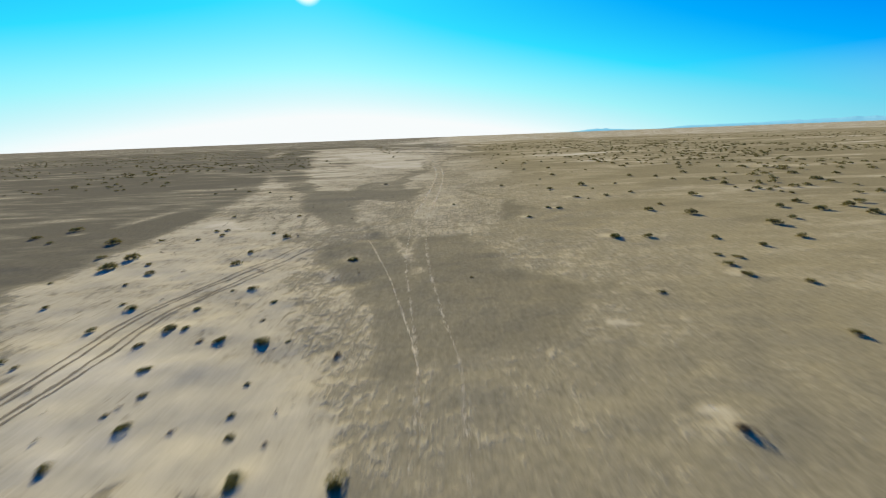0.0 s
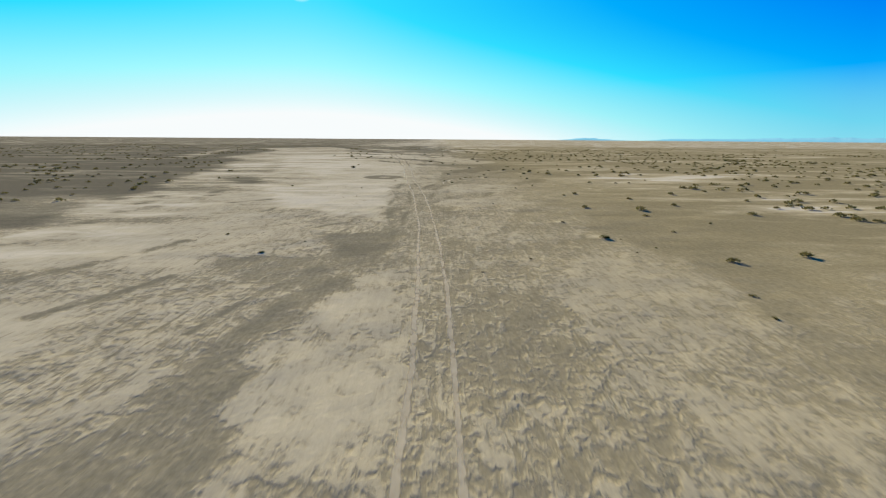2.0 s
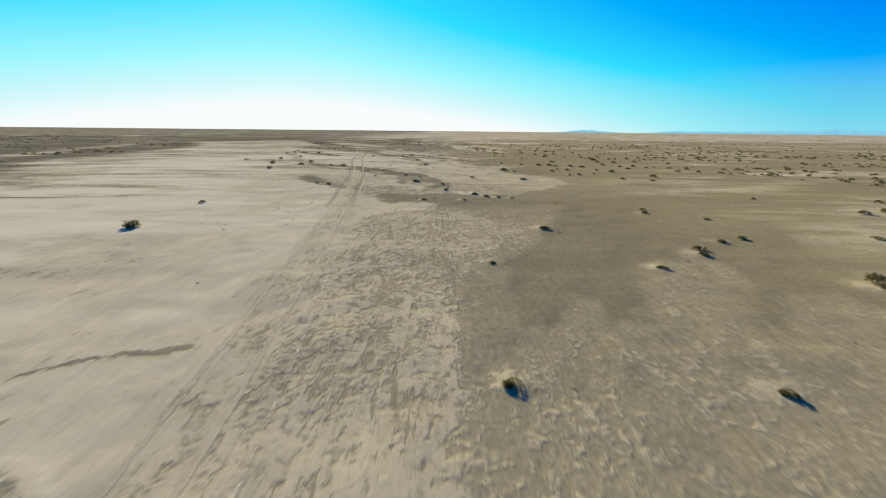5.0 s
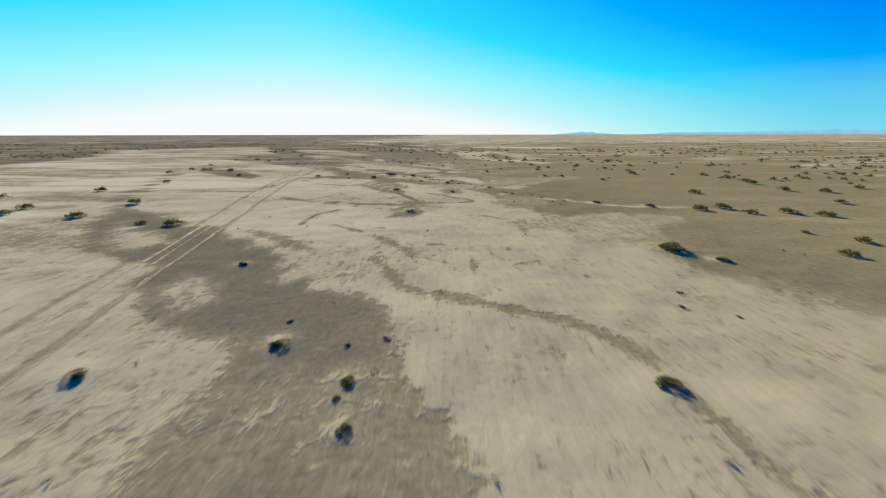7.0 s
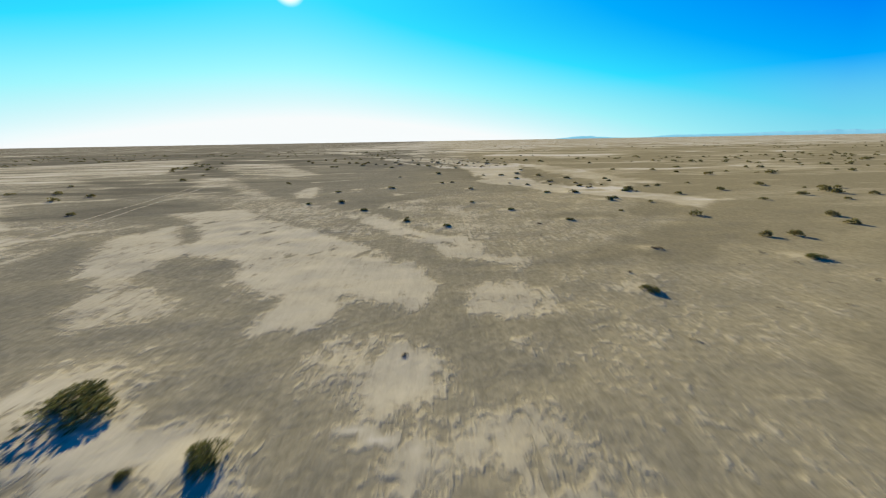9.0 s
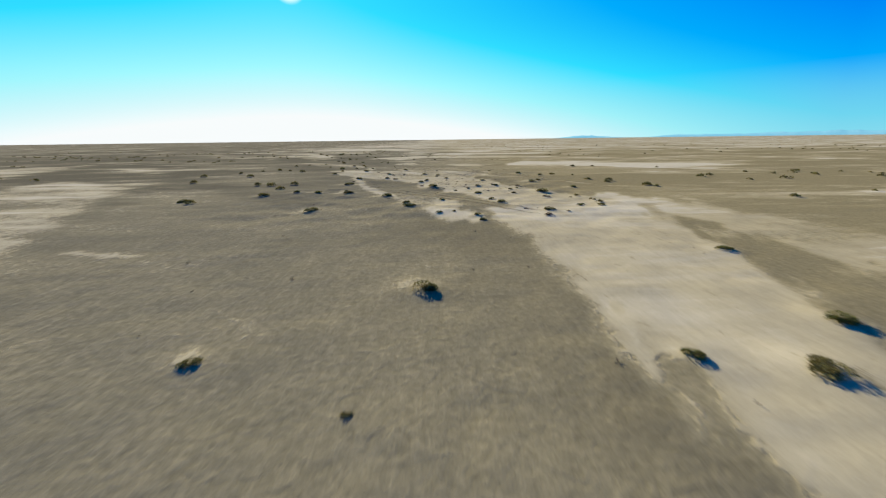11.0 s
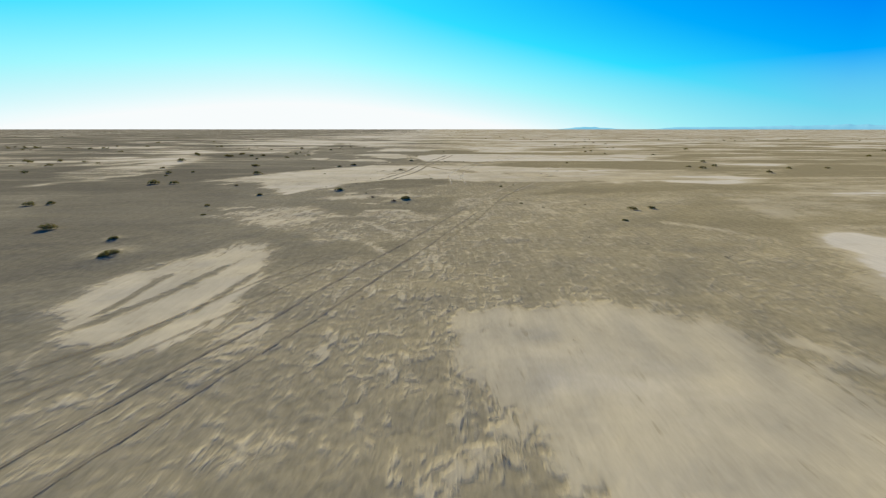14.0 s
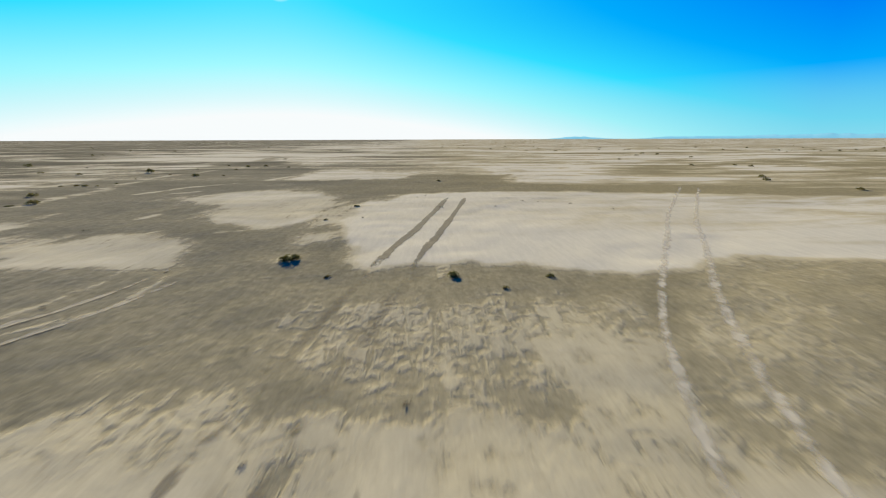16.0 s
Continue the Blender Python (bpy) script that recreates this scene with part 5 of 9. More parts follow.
sand_patch(.25, 0.6, (-2.0, 248.2), (-0.4, 247.8), (-0.2, 246.6), (-0.8, 247.0))
sand_patch(-.5, 0.9, (-43.9, 278.0), (-17.9, 282.9), (-8.0, 262.5), (-4.4, 250.2), (-7.6, 249.6), (-12.4, 251.9), (-15.6, 251.9))
sand_patch(-.3, 0.7, (-11.9, 273.4), (3.0, 269.2), (13.3, 260.4), (10.2, 251.8), (9.5, 248.8), (5.5, 248.3), (1.9, 248.3), (-1.7, 248.9), (-3.8, 249.6))
sand_patch(.12, 0.6, (-3.1, 246.9), (1.9, 247.3), (9.1, 248.3), (14.6, 247.2), (6.2, 240.2), (-3.2, 240.5), (-8.8, 245.6), (-6.7, 246.2))
sand_patch(-.3, 0.6, (-8.8, 245.6), (-3.9, 246.2), (-1.6, 242.8), (-0.2, 240.4), (-3.2, 240.5))
sand_patch(.7, 1.1, (-5.9, 255.1), (-5.2, 258.2), (-2.7, 258.3), (-1.8, 253.3), (-4.7, 253.3))
sand_patch(.75, 1.0, (2.2, 253.9), (3.7, 253.3), (3.8, 251.0), (2.1, 250.6))
sand_patch(.75, 0.8, (4.2, 253.3), (5.9, 252.3), (7.5, 251.0), (6.6, 249.2), (4.3, 249.5))
sand_patch(.6, 1.0, (8.5, 255.2), (9.8, 253.9), (9.3, 252.3), (8.3, 253.3))
sand_patch(.9, 1.2, (12.4, 256.7), (15.6, 259.4), (29.6, 259.5), (16.5, 248.8), (11.4, 250.2), (11.2, 251.8))
sand_streak(.5, 0.25, (-9.5, 246.2), (-9.4, 247.0), (-9.8, 249.0))
sand_streak(.5, 0.19, (-12.9, 253.9), (-12.6, 255.1))
sand_streak(.6, 0.12, (-10.4, 253.9), (-10.8, 255.4))
sand_streak(.5, 0.09, (0.5, 248.7), (1.1, 248.8))
sand_streak(.4, 0.12, (7.7, 247.7), (8.0, 247.5))
sand_streak(.4, 0.15, (-1.9, 247.8), (-1.3, 247.9))
sand_patch(-.3, 0.7, (-15.0, 271.1), (-4.6, 271.7), (-0.8, 268.2), (1.2, 259.1), (-1.8, 259.2))
sand_patch(.08, 0.7, (-4.6, 271.7), (5.4, 271.4), (3.5, 259.1), (1.2, 259.1), (-0.8, 268.2))
sand_patch(.12, 0.9, (6.5, 271.3), (20.7, 270.8), (6.6, 259.0), (3.5, 259.1))
sand_patch(-.6, 1.6, (-33.3, 287.7), (-20.2, 291.6), (-10.9, 283.0), (-10.6, 274.5), (-13.9, 270.2))
sand_patch(.4, 3.5, (-38.8, 292.7), (-59.8, 346.8), (-38.7, 321.3), (-27.6, 287.4))
sand_patch(-.2, 0.8, (-3.7, 269.8), (-1.9, 274.9), (3.2, 274.7), (8.4, 273.5), (12.1, 274.3), (21.3, 271.3), (16.1, 267.0), (10.2, 267.8), (6.1, 266.8), (3.2, 268.1), (-1.2, 269.7))
sand_patch(.9, 1.1, (-8.6, 270.0), (-10.1, 274.5), (-10.6, 281.6), (-4.9, 288.3), (1.9, 286.7), (11.8, 283.5), (22.8, 281.4), (26.2, 275.4), (21.7, 271.7), (17.1, 274.1), (12.6, 274.8), (9.1, 273.7), (3.2, 275.5), (-2.1, 275.7), (-4.5, 272.9), (-5.7, 270.3), (-6.4, 269.1))
sand_patch(.45, 0.7, (-2.7, 268.3), (-1.0, 268.9), (-0.8, 267.3), (-2.6, 267.0))
sand_patch(.45, 0.6, (-0.5, 262.9), (1.5, 263.0), (2.0, 262.4), (0.2, 262.3))
sand_patch(.5, 1.2, (-13.4, 274.6), (-11.4, 278.0), (-10.6, 275.8), (-14.9, 273.3))
sand_patch(.35, 0.6, (-4.1, 262.1), (-3.1, 262.9), (-2.3, 262.0), (-2.8, 261.1))
sand_streak(.4, 0.15, (6.7, 265.6), (7.5, 264.0), (7.3, 263.3))
sand_patch(.3, 0.6, (8.5, 265.7), (11.4, 265.2), (10.5, 264.4), (8.9, 264.7))
sand_patch(-.4, 2.4, (-20.8, 296.4), (-2.0, 298.0), (-1.1, 289.0), (-10.8, 283.7))
sand_patch(.6, 2.0, (-6.3, 300.7), (17.1, 299.1), (41.3, 288.0), (29.8, 278.4), (13.1, 287.3), (1.8, 290.3))
sand_patch(-.45, 1.5, (-39.1, 300.8), (-23.6, 299.8), (-8.4, 298.8), (-0.3, 291.4), (7.9, 289.8), (17.0, 291.5), (34.2, 288.4), (25.2, 281.1), (7.0, 285.8), (-4.9, 286.9), (-10.4, 283.8), (-12.6, 278.2), (-13.2, 276.8))
sand_patch(.9, 0.7, (-10.8, 274.5), (-8.4, 280.4), (-4.5, 285.6), (2.2, 286.0), (6.9, 285.0), (26.3, 281.9), (16.9, 274.3), (12.4, 274.5), (9.6, 273.6), (7.4, 274.1), (3.9, 275.1), (1.0, 275.9), (-0.5, 275.8), (-2.3, 273.6), (-4.1, 272.7), (-6.0, 270.1))
sand_patch(.4, 0.6, (-4.8, 269.0), (-2.5, 268.9), (-1.9, 267.6), (-2.9, 267.2))
sand_patch(.4, 0.6, (-1.9, 269.9), (-1.5, 270.7), (-1.1, 270.4), (-1.5, 269.7))
sand_streak(.35, 0.12, (2.0, 271.8), (3.2, 272.2))
sand_streak(.4, 0.09, (4.1, 275.2), (4.1, 271.2))
sand_streak(.4, 0.07, (2.9, 274.0), (3.1, 273.4))
sand_patch(-.28, 1.0, (-22.2, 296.5), (-10.3, 298.2), (-2.2, 300.7), (0.9, 291.3), (5.0, 290.3), (8.6, 290.1), (14.5, 291.2), (23.5, 289.9), (15.7, 283.8), (8.5, 285.1), (7.2, 286.4), (-1.5, 286.9), (-5.4, 285.9), (-8.6, 283.5))
sand_patch(.8, 0.6, (-8.1, 283.1), (-5.2, 285.6), (-1.4, 286.4), (7.0, 286.0), (8.4, 284.8), (11.1, 283.7), (15.0, 283.2), (6.3, 276.3), (-1.4, 276.7))
sand_patch(.2, 0.6, (3.8, 281.1), (5.1, 280.7), (5.4, 278.4), (4.3, 278.7), (3.9, 279.2))
sand_streak(-.45, 0.11, (1.6, 284.5), (2.4, 282.5), (2.9, 281.4), (3.7, 280.8))
sand_streak(.15, 0.06, (1.0, 277.8), (1.2, 277.4))
sand_streak(.15, 0.06, (1.2, 277.7), (1.3, 277.4))
sand_patch(.2, 0.6, (7.8, 278.7), (8.3, 278.5), (7.8, 277.7), (7.3, 277.9))
sand_streak(-.4, 0.07, (-2.8, 280.4), (-2.6, 281.1))
sand_streak(-.4, 0.12, (-1.4, 279.9), (-1.3, 280.3))
sand_streak(.05, 0.19, (-2.1, 281.7), (-1.1, 282.3))
sand_patch(.9, 1.1, (0.1, 297.5), (2.2, 303.5), (37.4, 300.9), (25.4, 291.4), (14.9, 291.7), (8.7, 290.5), (5.1, 291.0), (1.4, 292.9))
sand_patch(.6, 1.2, (-13.6, 293.9), (-13.6, 296.4), (-9.1, 294.5), (-8.6, 292.7))
sand_patch(.6, 1.1, (-7.8, 292.6), (-6.0, 294.3), (-3.0, 292.3), (-4.9, 290.9))
sand_streak(-.35, 0.09, (-1.1, 279.6), (-1.0, 280.3))
sand_streak(-.35, 0.09, (-1.6, 278.4), (-1.3, 278.8))
sand_streak(-.35, 0.07, (-1.9, 277.5), (-1.7, 277.8))
sand_streak(-.35, 0.09, (-2.0, 276.1), (-1.4, 276.5))
sand_streak(-.35, 0.07, (-3.4, 276.6), (-3.4, 277.0))
sand_streak(-.35, 0.06, (-2.7, 280.6), (-2.6, 281.0))
sand_streak(-.35, 0.09, (1.1, 277.6), (1.5, 277.6))
sand_streak(-.35, 0.07, (3.9, 276.3), (3.9, 275.7))
sand_patch(.1, 0.7, (-1.7, 282.3), (-1.1, 282.5), (-0.6, 280.8), (-1.6, 280.6))
sand_patch(-.3, 0.6, (7.6, 278.3), (8.2, 278.5), (7.8, 277.3), (7.2, 277.3))
sand_patch(-.2, 0.6, (-7.0, 291.2), (-3.3, 292.0), (-0.3, 295.3), (1.1, 291.1), (2.7, 291.5), (5.6, 290.1), (8.8, 290.3), (13.0, 290.2), (7.2, 285.7), (5.3, 286.1), (4.2, 286.3), (3.2, 286.1), (1.6, 286.4), (0.6, 286.7), (-2.4, 286.9))
sand_patch(.15, 0.6, (-2.4, 286.9), (-0.4, 286.8), (0.8, 286.1), (0.9, 285.3), (-0.9, 285.4))
sand_patch(.9, 0.6, (-0.4, 297.3), (1.1, 302.6), (5.7, 302.9), (26.5, 300.7), (13.7, 290.8), (11.1, 290.5), (8.5, 290.7), (6.8, 290.6), (5.7, 290.5), (4.6, 291.1), (2.7, 291.7), (1.3, 291.5), (0.5, 293.8))
sand_patch(.75, 0.6, (-7.2, 291.6), (-7.7, 294.6), (-5.3, 293.8), (-3.4, 292.3), (-4.7, 291.5))
sand_patch(.6, 0.9, (-6.0, 298.2), (-5.6, 303.0), (-3.5, 304.0), (-2.2, 298.6), (-2.5, 295.0))
sand_patch(.4, 0.6, (4.1, 287.7), (6.1, 287.6), (5.6, 286.5), (4.3, 286.5))
sand_patch(.4, 0.6, (1.0, 289.2), (1.8, 289.2), (1.8, 288.5), (1.2, 288.8))
sand_patch(.35, 0.6, (0.2, 286.7), (1.7, 287.8), (1.9, 288.5), (0.5, 287.9), (-0.5, 286.9))
sand_patch(.5, 1.9, (-9.7, 314.8), (-3.6, 320.2), (0.8, 306.3), (-3.8, 305.2))
sand_patch(-.5, 1.4, (-0.9, 303.8), (3.0, 313.7), (7.2, 313.3), (7.1, 305.8), (2.6, 304.0))
sand_patch(.6, 1.7, (8.1, 319.2), (24.8, 324.2), (27.5, 311.6), (22.8, 306.1), (11.3, 305.5), (7.2, 308.3))
sand_streak(.4, 0.25, (-1.5, 294.2), (-0.5, 294.4))
sand_patch(-.4, 0.6, (10.5, 291.5), (11.3, 291.5), (11.7, 290.1), (9.2, 289.9))
sand_patch(-.38, 0.7, (-9.9, 290.3), (-8.4, 292.4), (-1.1, 291.5), (-1.2, 295.1), (-0.2, 295.1), (0.6, 292.3), (2.6, 291.3), (5.4, 291.6), (6.6, 289.7), (8.1, 289.3), (10.2, 290.5), (13.0, 291.1), (18.1, 290.8), (12.0, 286.0), (8.5, 285.7), (7.6, 286.0), (5.2, 286.0), (3.6, 286.1), (1.9, 286.6), (-0.5, 286.7), (-4.0, 286.8), (-5.5, 286.2))
sand_patch(.95, 0.8, (-0.9, 299.2), (0.7, 302.7), (6.2, 303.8), (34.2, 303.4), (18.1, 290.8), (13.2, 291.3), (11.2, 291.4), (8.3, 290.2), (6.4, 291.1), (4.2, 292.1), (2.6, 291.7), (0.5, 293.3))
sand_patch(.92, 0.9, (-9.3, 293.9), (-8.6, 295.0), (-5.0, 294.2), (-3.2, 292.1), (-4.6, 291.8), (-7.3, 291.9))
sand_patch(.55, 0.6, (-7.8, 290.2), (-4.3, 290.3), (-4.1, 289.4), (-6.9, 289.6))
sand_patch(.88, 1.2, (-5.6, 300.6), (-4.8, 304.6), (-1.8, 299.3), (-1.6, 295.9), (-3.4, 296.0))
sand_patch(.6, 0.6, (4.0, 287.4), (5.9, 287.1), (5.8, 286.4), (4.5, 286.5))
sand_streak(.4, 0.07, (1.7, 288.8), (3.2, 288.4))
sand_streak(.45, 0.07, (1.8, 287.7), (3.5, 287.6))
sand_streak(-.3, 0.07, (2.1, 282.9), (2.5, 282.2), (2.7, 281.9))
sand_streak(-.3, 0.09, (1.6, 284.0), (1.9, 283.3))
sand_streak(-.3, 0.06, (2.2, 284.2), (2.4, 284.8))
sand_streak(-.3, 0.07, (-3.4, 285.0), (-2.8, 285.3), (-2.1, 285.6))
sand_streak(-.3, 0.12, (-1.6, 282.4), (-1.2, 282.7), (-0.9, 283.3))
sand_streak(-.3, 0.07, (-0.8, 283.6), (-0.8, 284.2))
# -- the ground along the way --
sand_patch(-.38, 0.6, (-6.6, 16.9), (-8.4, 25.9), (-9.1, 37.9), (0.6, 40.0), (8.3, 23.3), (6.8, 11.3), (3.6, 7.5), (0.9, 6.6), (-1.3, 5.6), (-2.2, 9.1), (-3.9, 12.1))
sand_patch(-.05, 0.8, (2.4, 7.0), (6.8, 11.3), (21.3, 16.0), (6.9, 2.9), (-0.4, 3.0), (-1.2, 5.4), (0.9, 6.6))
sand_patch(.12, 0.7, (1.2, 19.6), (4.3, 22.1), (8.3, 17.5), (10.6, 15.2), (8.1, 10.7), (5.6, 11.4), (3.0, 13.5))
sand_patch(.05, 0.6, (5.2, 10.4), (9.0, 9.3), (7.4, 7.4), (4.6, 7.8))
sand_patch(.56, 0.7, (-17.2, 11.6), (-16.8, 15.1), (-17.7, 19.8), (-19.2, 30.1), (-20.6, 43.0), (-10.5, 26.3), (-7.3, 22.1), (-6.6, 16.9), (-6.3, 12.3), (-3.6, 11.0), (-2.2, 9.1), (-1.8, 6.7), (-2.6, 5.6), (-2.3, 4.4), (-1.6, 3.0), (-6.9, 3.1))
sand_patch(.76, 0.7, (-11.7, 7.0), (-10.4, 8.1), (-7.8, 8.0), (-5.0, 6.8), (-3.0, 5.4), (-2.0, 3.0), (-6.9, 3.1))
sand_patch(.22, 0.6, (-6.3, 12.3), (-5.6, 14.2), (-2.2, 9.1), (-1.5, 5.6), (-2.4, 5.6), (-3.8, 7.9))
sand_streak(.4, 0.7, (-24.1, 19.9), (-23.8, 23.5), (-22.8, 30.2))
sand_streak(.3, 0.5, (-6.5, 26.7), (-2.7, 18.7), (-0.9, 13.1))
sand_streak(.4, 0.4, (0.1, 35.8), (-1.3, 23.0), (-1.5, 16.4))
sand_streak(.9, 0.2, (5.5, 4.8), (5.9, 4.7))
sand_streak(.7, 0.15, (5.2, 8.4), (5.9, 8.2))
sand_patch(-.36, 0.7, (-50.8, 99.7), (-50.1, 121.4), (-21.3, 55.1), (-14.2, 39.8), (-10.1, 38.4), (-11.8, 49.2), (-4.6, 54.3), (-3.5, 35.9), (-7.3, 32.3), (-7.7, 27.9), (-5.2, 22.3), (-7.0, 21.9), (-8.5, 23.8), (-11.9, 28.2), (-14.7, 35.5), (-17.3, 41.3), (-31.0, 62.5))
sand_patch(.3, 0.7, (-19.6, 28.3), (-20.2, 31.3), (-20.9, 35.4), (-22.6, 42.0), (-31.0, 62.5), (-14.9, 37.1), (-13.6, 31.7), (-11.9, 28.2), (-7.8, 22.8), (-7.5, 20.3), (-8.4, 18.8))
sand_patch(.08, 0.8, (-8.3, 18.7), (-7.5, 20.3), (-7.4, 22.1), (-5.2, 22.3), (-3.2, 17.7), (-7.2, 17.8))
sand_patch(.22, 0.6, (-7.7, 27.9), (-7.3, 32.3), (-2.9, 30.8), (-2.8, 35.8), (-0.8, 49.2), (2.0, 35.3), (5.2, 30.2), (4.0, 25.9), (3.8, 21.4), (2.8, 19.2), (0.6, 18.5), (-3.5, 18.6))
sand_patch(.0, 0.6, (-5.1, 27.7), (-2.7, 27.6), (-2.0, 22.2), (-3.3, 22.3))
sand_patch(.38, 0.6, (-2.5, 35.8), (0.0, 37.2), (1.5, 30.5), (-0.2, 25.1), (-1.2, 22.2), (-2.0, 23.5))
sand_patch(.55, 1.0, (-67.5, 128.9), (-98.0, 220.1), (-63.0, 266.9), (0.3, 128.7), (-4.4, 69.9), (-9.9, 55.4), (-12.5, 51.3), (-10.5, 39.4), (-14.2, 39.8), (-21.3, 55.1), (-25.1, 70.0))
sand_patch(.2, 1.0, (3.5, 48.5), (12.5, 53.3), (11.1, 39.8), (3.5, 35.9))
sand_patch(-.08, 1.2, (6.4, 26.9), (18.9, 29.0), (5.7, 17.5), (2.1, 17.6), (3.9, 21.4))
sand_patch(.32, 0.6, (-15.9, 45.9), (-20.5, 52.4), (-22.7, 59.8), (-29.4, 71.5), (-41.1, 101.1), (-54.5, 143.0), (-46.2, 142.7), (-24.4, 89.9), (-15.6, 71.3), (-8.2, 64.3), (-6.1, 58.6), (-8.3, 56.1), (-5.3, 54.6), (-6.2, 51.2), (-6.6, 46.8), (-9.8, 46.3), (-10.5, 44.1), (-11.2, 41.8))
sand_patch(.5, 0.8, (-20.3, 54.8), (-28.2, 71.5), (-40.9, 108.2), (-40.2, 128.0), (-18.0, 76.0), (-9.2, 64.4), (-7.1, 59.6), (-12.1, 54.7), (-11.0, 48.1))
sand_patch(-.15, 0.9, (-9.8, 46.3), (-6.6, 48.0), (-6.2, 52.2), (-5.3, 54.6), (-4.6, 52.7), (-5.0, 48.7), (-5.8, 44.9), (-5.6, 42.3), (-5.5, 40.7), (-8.0, 40.8), (-10.2, 41.6), (-10.2, 43.8))
sand_patch(-.1, 0.7, (-11.0, 41.6), (-8.0, 40.8), (-5.4, 40.6), (-5.3, 39.1), (-5.1, 38.3), (-7.2, 38.3))
sand_patch(.27, 0.6, (-5.4, 52.2), (-3.4, 55.3), (-1.8, 53.3), (-1.2, 48.7), (-0.1, 48.0), (1.6, 48.6), (5.0, 51.1), (2.3, 53.2), (3.7, 57.5), (8.6, 61.5), (10.2, 55.8), (7.6, 46.7), (5.6, 43.3), (3.0, 40.5), (1.4, 39.2), (-4.7, 39.1), (-5.0, 40.2), (-5.0, 41.8), (-5.5, 44.1), (-4.5, 46.8))
sand_patch(.5, 0.6, (-5.5, 50.7), (-3.9, 53.9), (-2.2, 54.6), (-1.7, 48.0), (-3.2, 46.8), (-4.6, 48.0))
sand_patch(.42, 0.6, (3.0, 55.9), (6.9, 58.4), (8.7, 53.2), (6.2, 47.3), (3.8, 46.7), (2.9, 50.2))
sand_patch(-.02, 0.8, (0.0, 58.5), (3.4, 60.5), (2.6, 52.1), (1.5, 49.4), (0.0, 50.2))
sand_patch(-.3, 0.6, (-6.8, 61.7), (-3.1, 64.3), (-2.2, 56.8), (-3.5, 56.0), (-5.6, 56.0))
sand_patch(-.05, 1.0, (5.6, 43.3), (8.3, 47.9), (16.1, 51.0), (19.6, 50.0), (5.8, 38.2), (1.5, 38.3))
sand_streak(.9, 0.25, (13.8, 52.9), (14.4, 51.3))
sand_patch(.8, 1.2, (-28.9, 100.8), (-28.2, 135.7), (-9.9, 126.9), (-4.3, 75.7), (-4.6, 67.4), (-8.2, 64.3), (-13.1, 67.5))
sand_patch(.45, 0.6, (-26.6, 71.2), (-29.9, 82.2), (-33.7, 98.4), (-35.5, 122.6), (-29.6, 157.7), (-9.5, 123.1), (-6.3, 89.9), (-5.2, 71.2), (-4.5, 62.9), (-5.7, 61.3), (-6.5, 62.3), (-7.4, 60.8), (-5.8, 59.7), (-5.6, 57.9), (-6.1, 57.4), (-7.8, 57.4), (-9.3, 58.4), (-10.0, 57.2), (-10.5, 57.0))
sand_patch(.78, 0.8, (-20.9, 84.6), (-29.6, 109.8), (-27.9, 151.3), (-9.0, 118.7), (-6.0, 87.6), (-5.2, 71.2), (-4.6, 63.5), (-5.9, 62.3), (-8.2, 66.5), (-13.3, 70.9))
sand_patch(-.12, 0.7, (-6.9, 61.3), (-3.5, 62.3), (-3.3, 60.5), (-3.7, 59.0), (-5.2, 59.0), (-6.3, 59.7))
sand_patch(-.42, 0.6, (-10.0, 57.1), (-9.1, 57.8), (-8.2, 57.2), (-8.7, 56.6))
sand_streak(-.42, 0.4, (-22.9, 67.9), (-21.7, 71.2), (-21.7, 75.9))
sand_streak(-.4, 0.5, (-38.0, 91.6), (-39.2, 101.0), (-34.6, 109.2))
sand_streak(-.35, 0.5, (-27.1, 88.4), (-24.6, 89.5))
sand_patch(.0, 0.6, (-10.1, 56.6), (-9.0, 57.3), (-5.4, 57.8), (-3.5, 58.5), (-3.0, 56.0), (-3.9, 54.7), (-3.8, 54.1), (-7.2, 54.1))
sand_patch(-.4, 0.6, (-6.1, 56.1), (-5.6, 56.4), (-5.0, 55.9), (-5.4, 55.4))
sand_patch(-.25, 0.6, (-6.3, 54.7), (-5.3, 55.1), (-4.4, 54.9), (-4.1, 54.1), (-5.6, 54.1))
sand_patch(.5, 0.6, (-4.0, 54.9), (-2.8, 55.7), (-2.0, 55.4), (-1.7, 54.1), (-3.7, 54.1))
sand_patch(.28, 0.8, (-3.5, 59.7), (-3.5, 63.5), (-3.5, 71.3), (-1.5, 71.3), (-0.4, 62.4), (-0.7, 54.1), (-1.6, 54.1), (-2.8, 56.0))
sand_patch(.42, 0.8, (-0.4, 76.9), (1.8, 84.1), (7.6, 86.4), (7.8, 75.1), (6.0, 67.8), (8.1, 66.9), (7.5, 62.5), (4.8, 59.8), (0.5, 59.8), (-0.4, 63.6), (0.1, 68.8))
sand_patch(-.12, 0.7, (4.3, 66.8), (5.7, 66.8), (4.5, 63.1), (3.3, 62.5))
sand_patch(.2, 0.6, (-0.4, 59.8), (5.9, 59.8), (4.6, 56.3), (3.0, 54.1), (-0.5, 54.1))
sand_patch(-.4, 1.0, (0.4, 90.4), (9.1, 104.2), (13.1, 91.3), (10.3, 75.2), (8.2, 76.2), (7.8, 87.2), (1.9, 85.3))
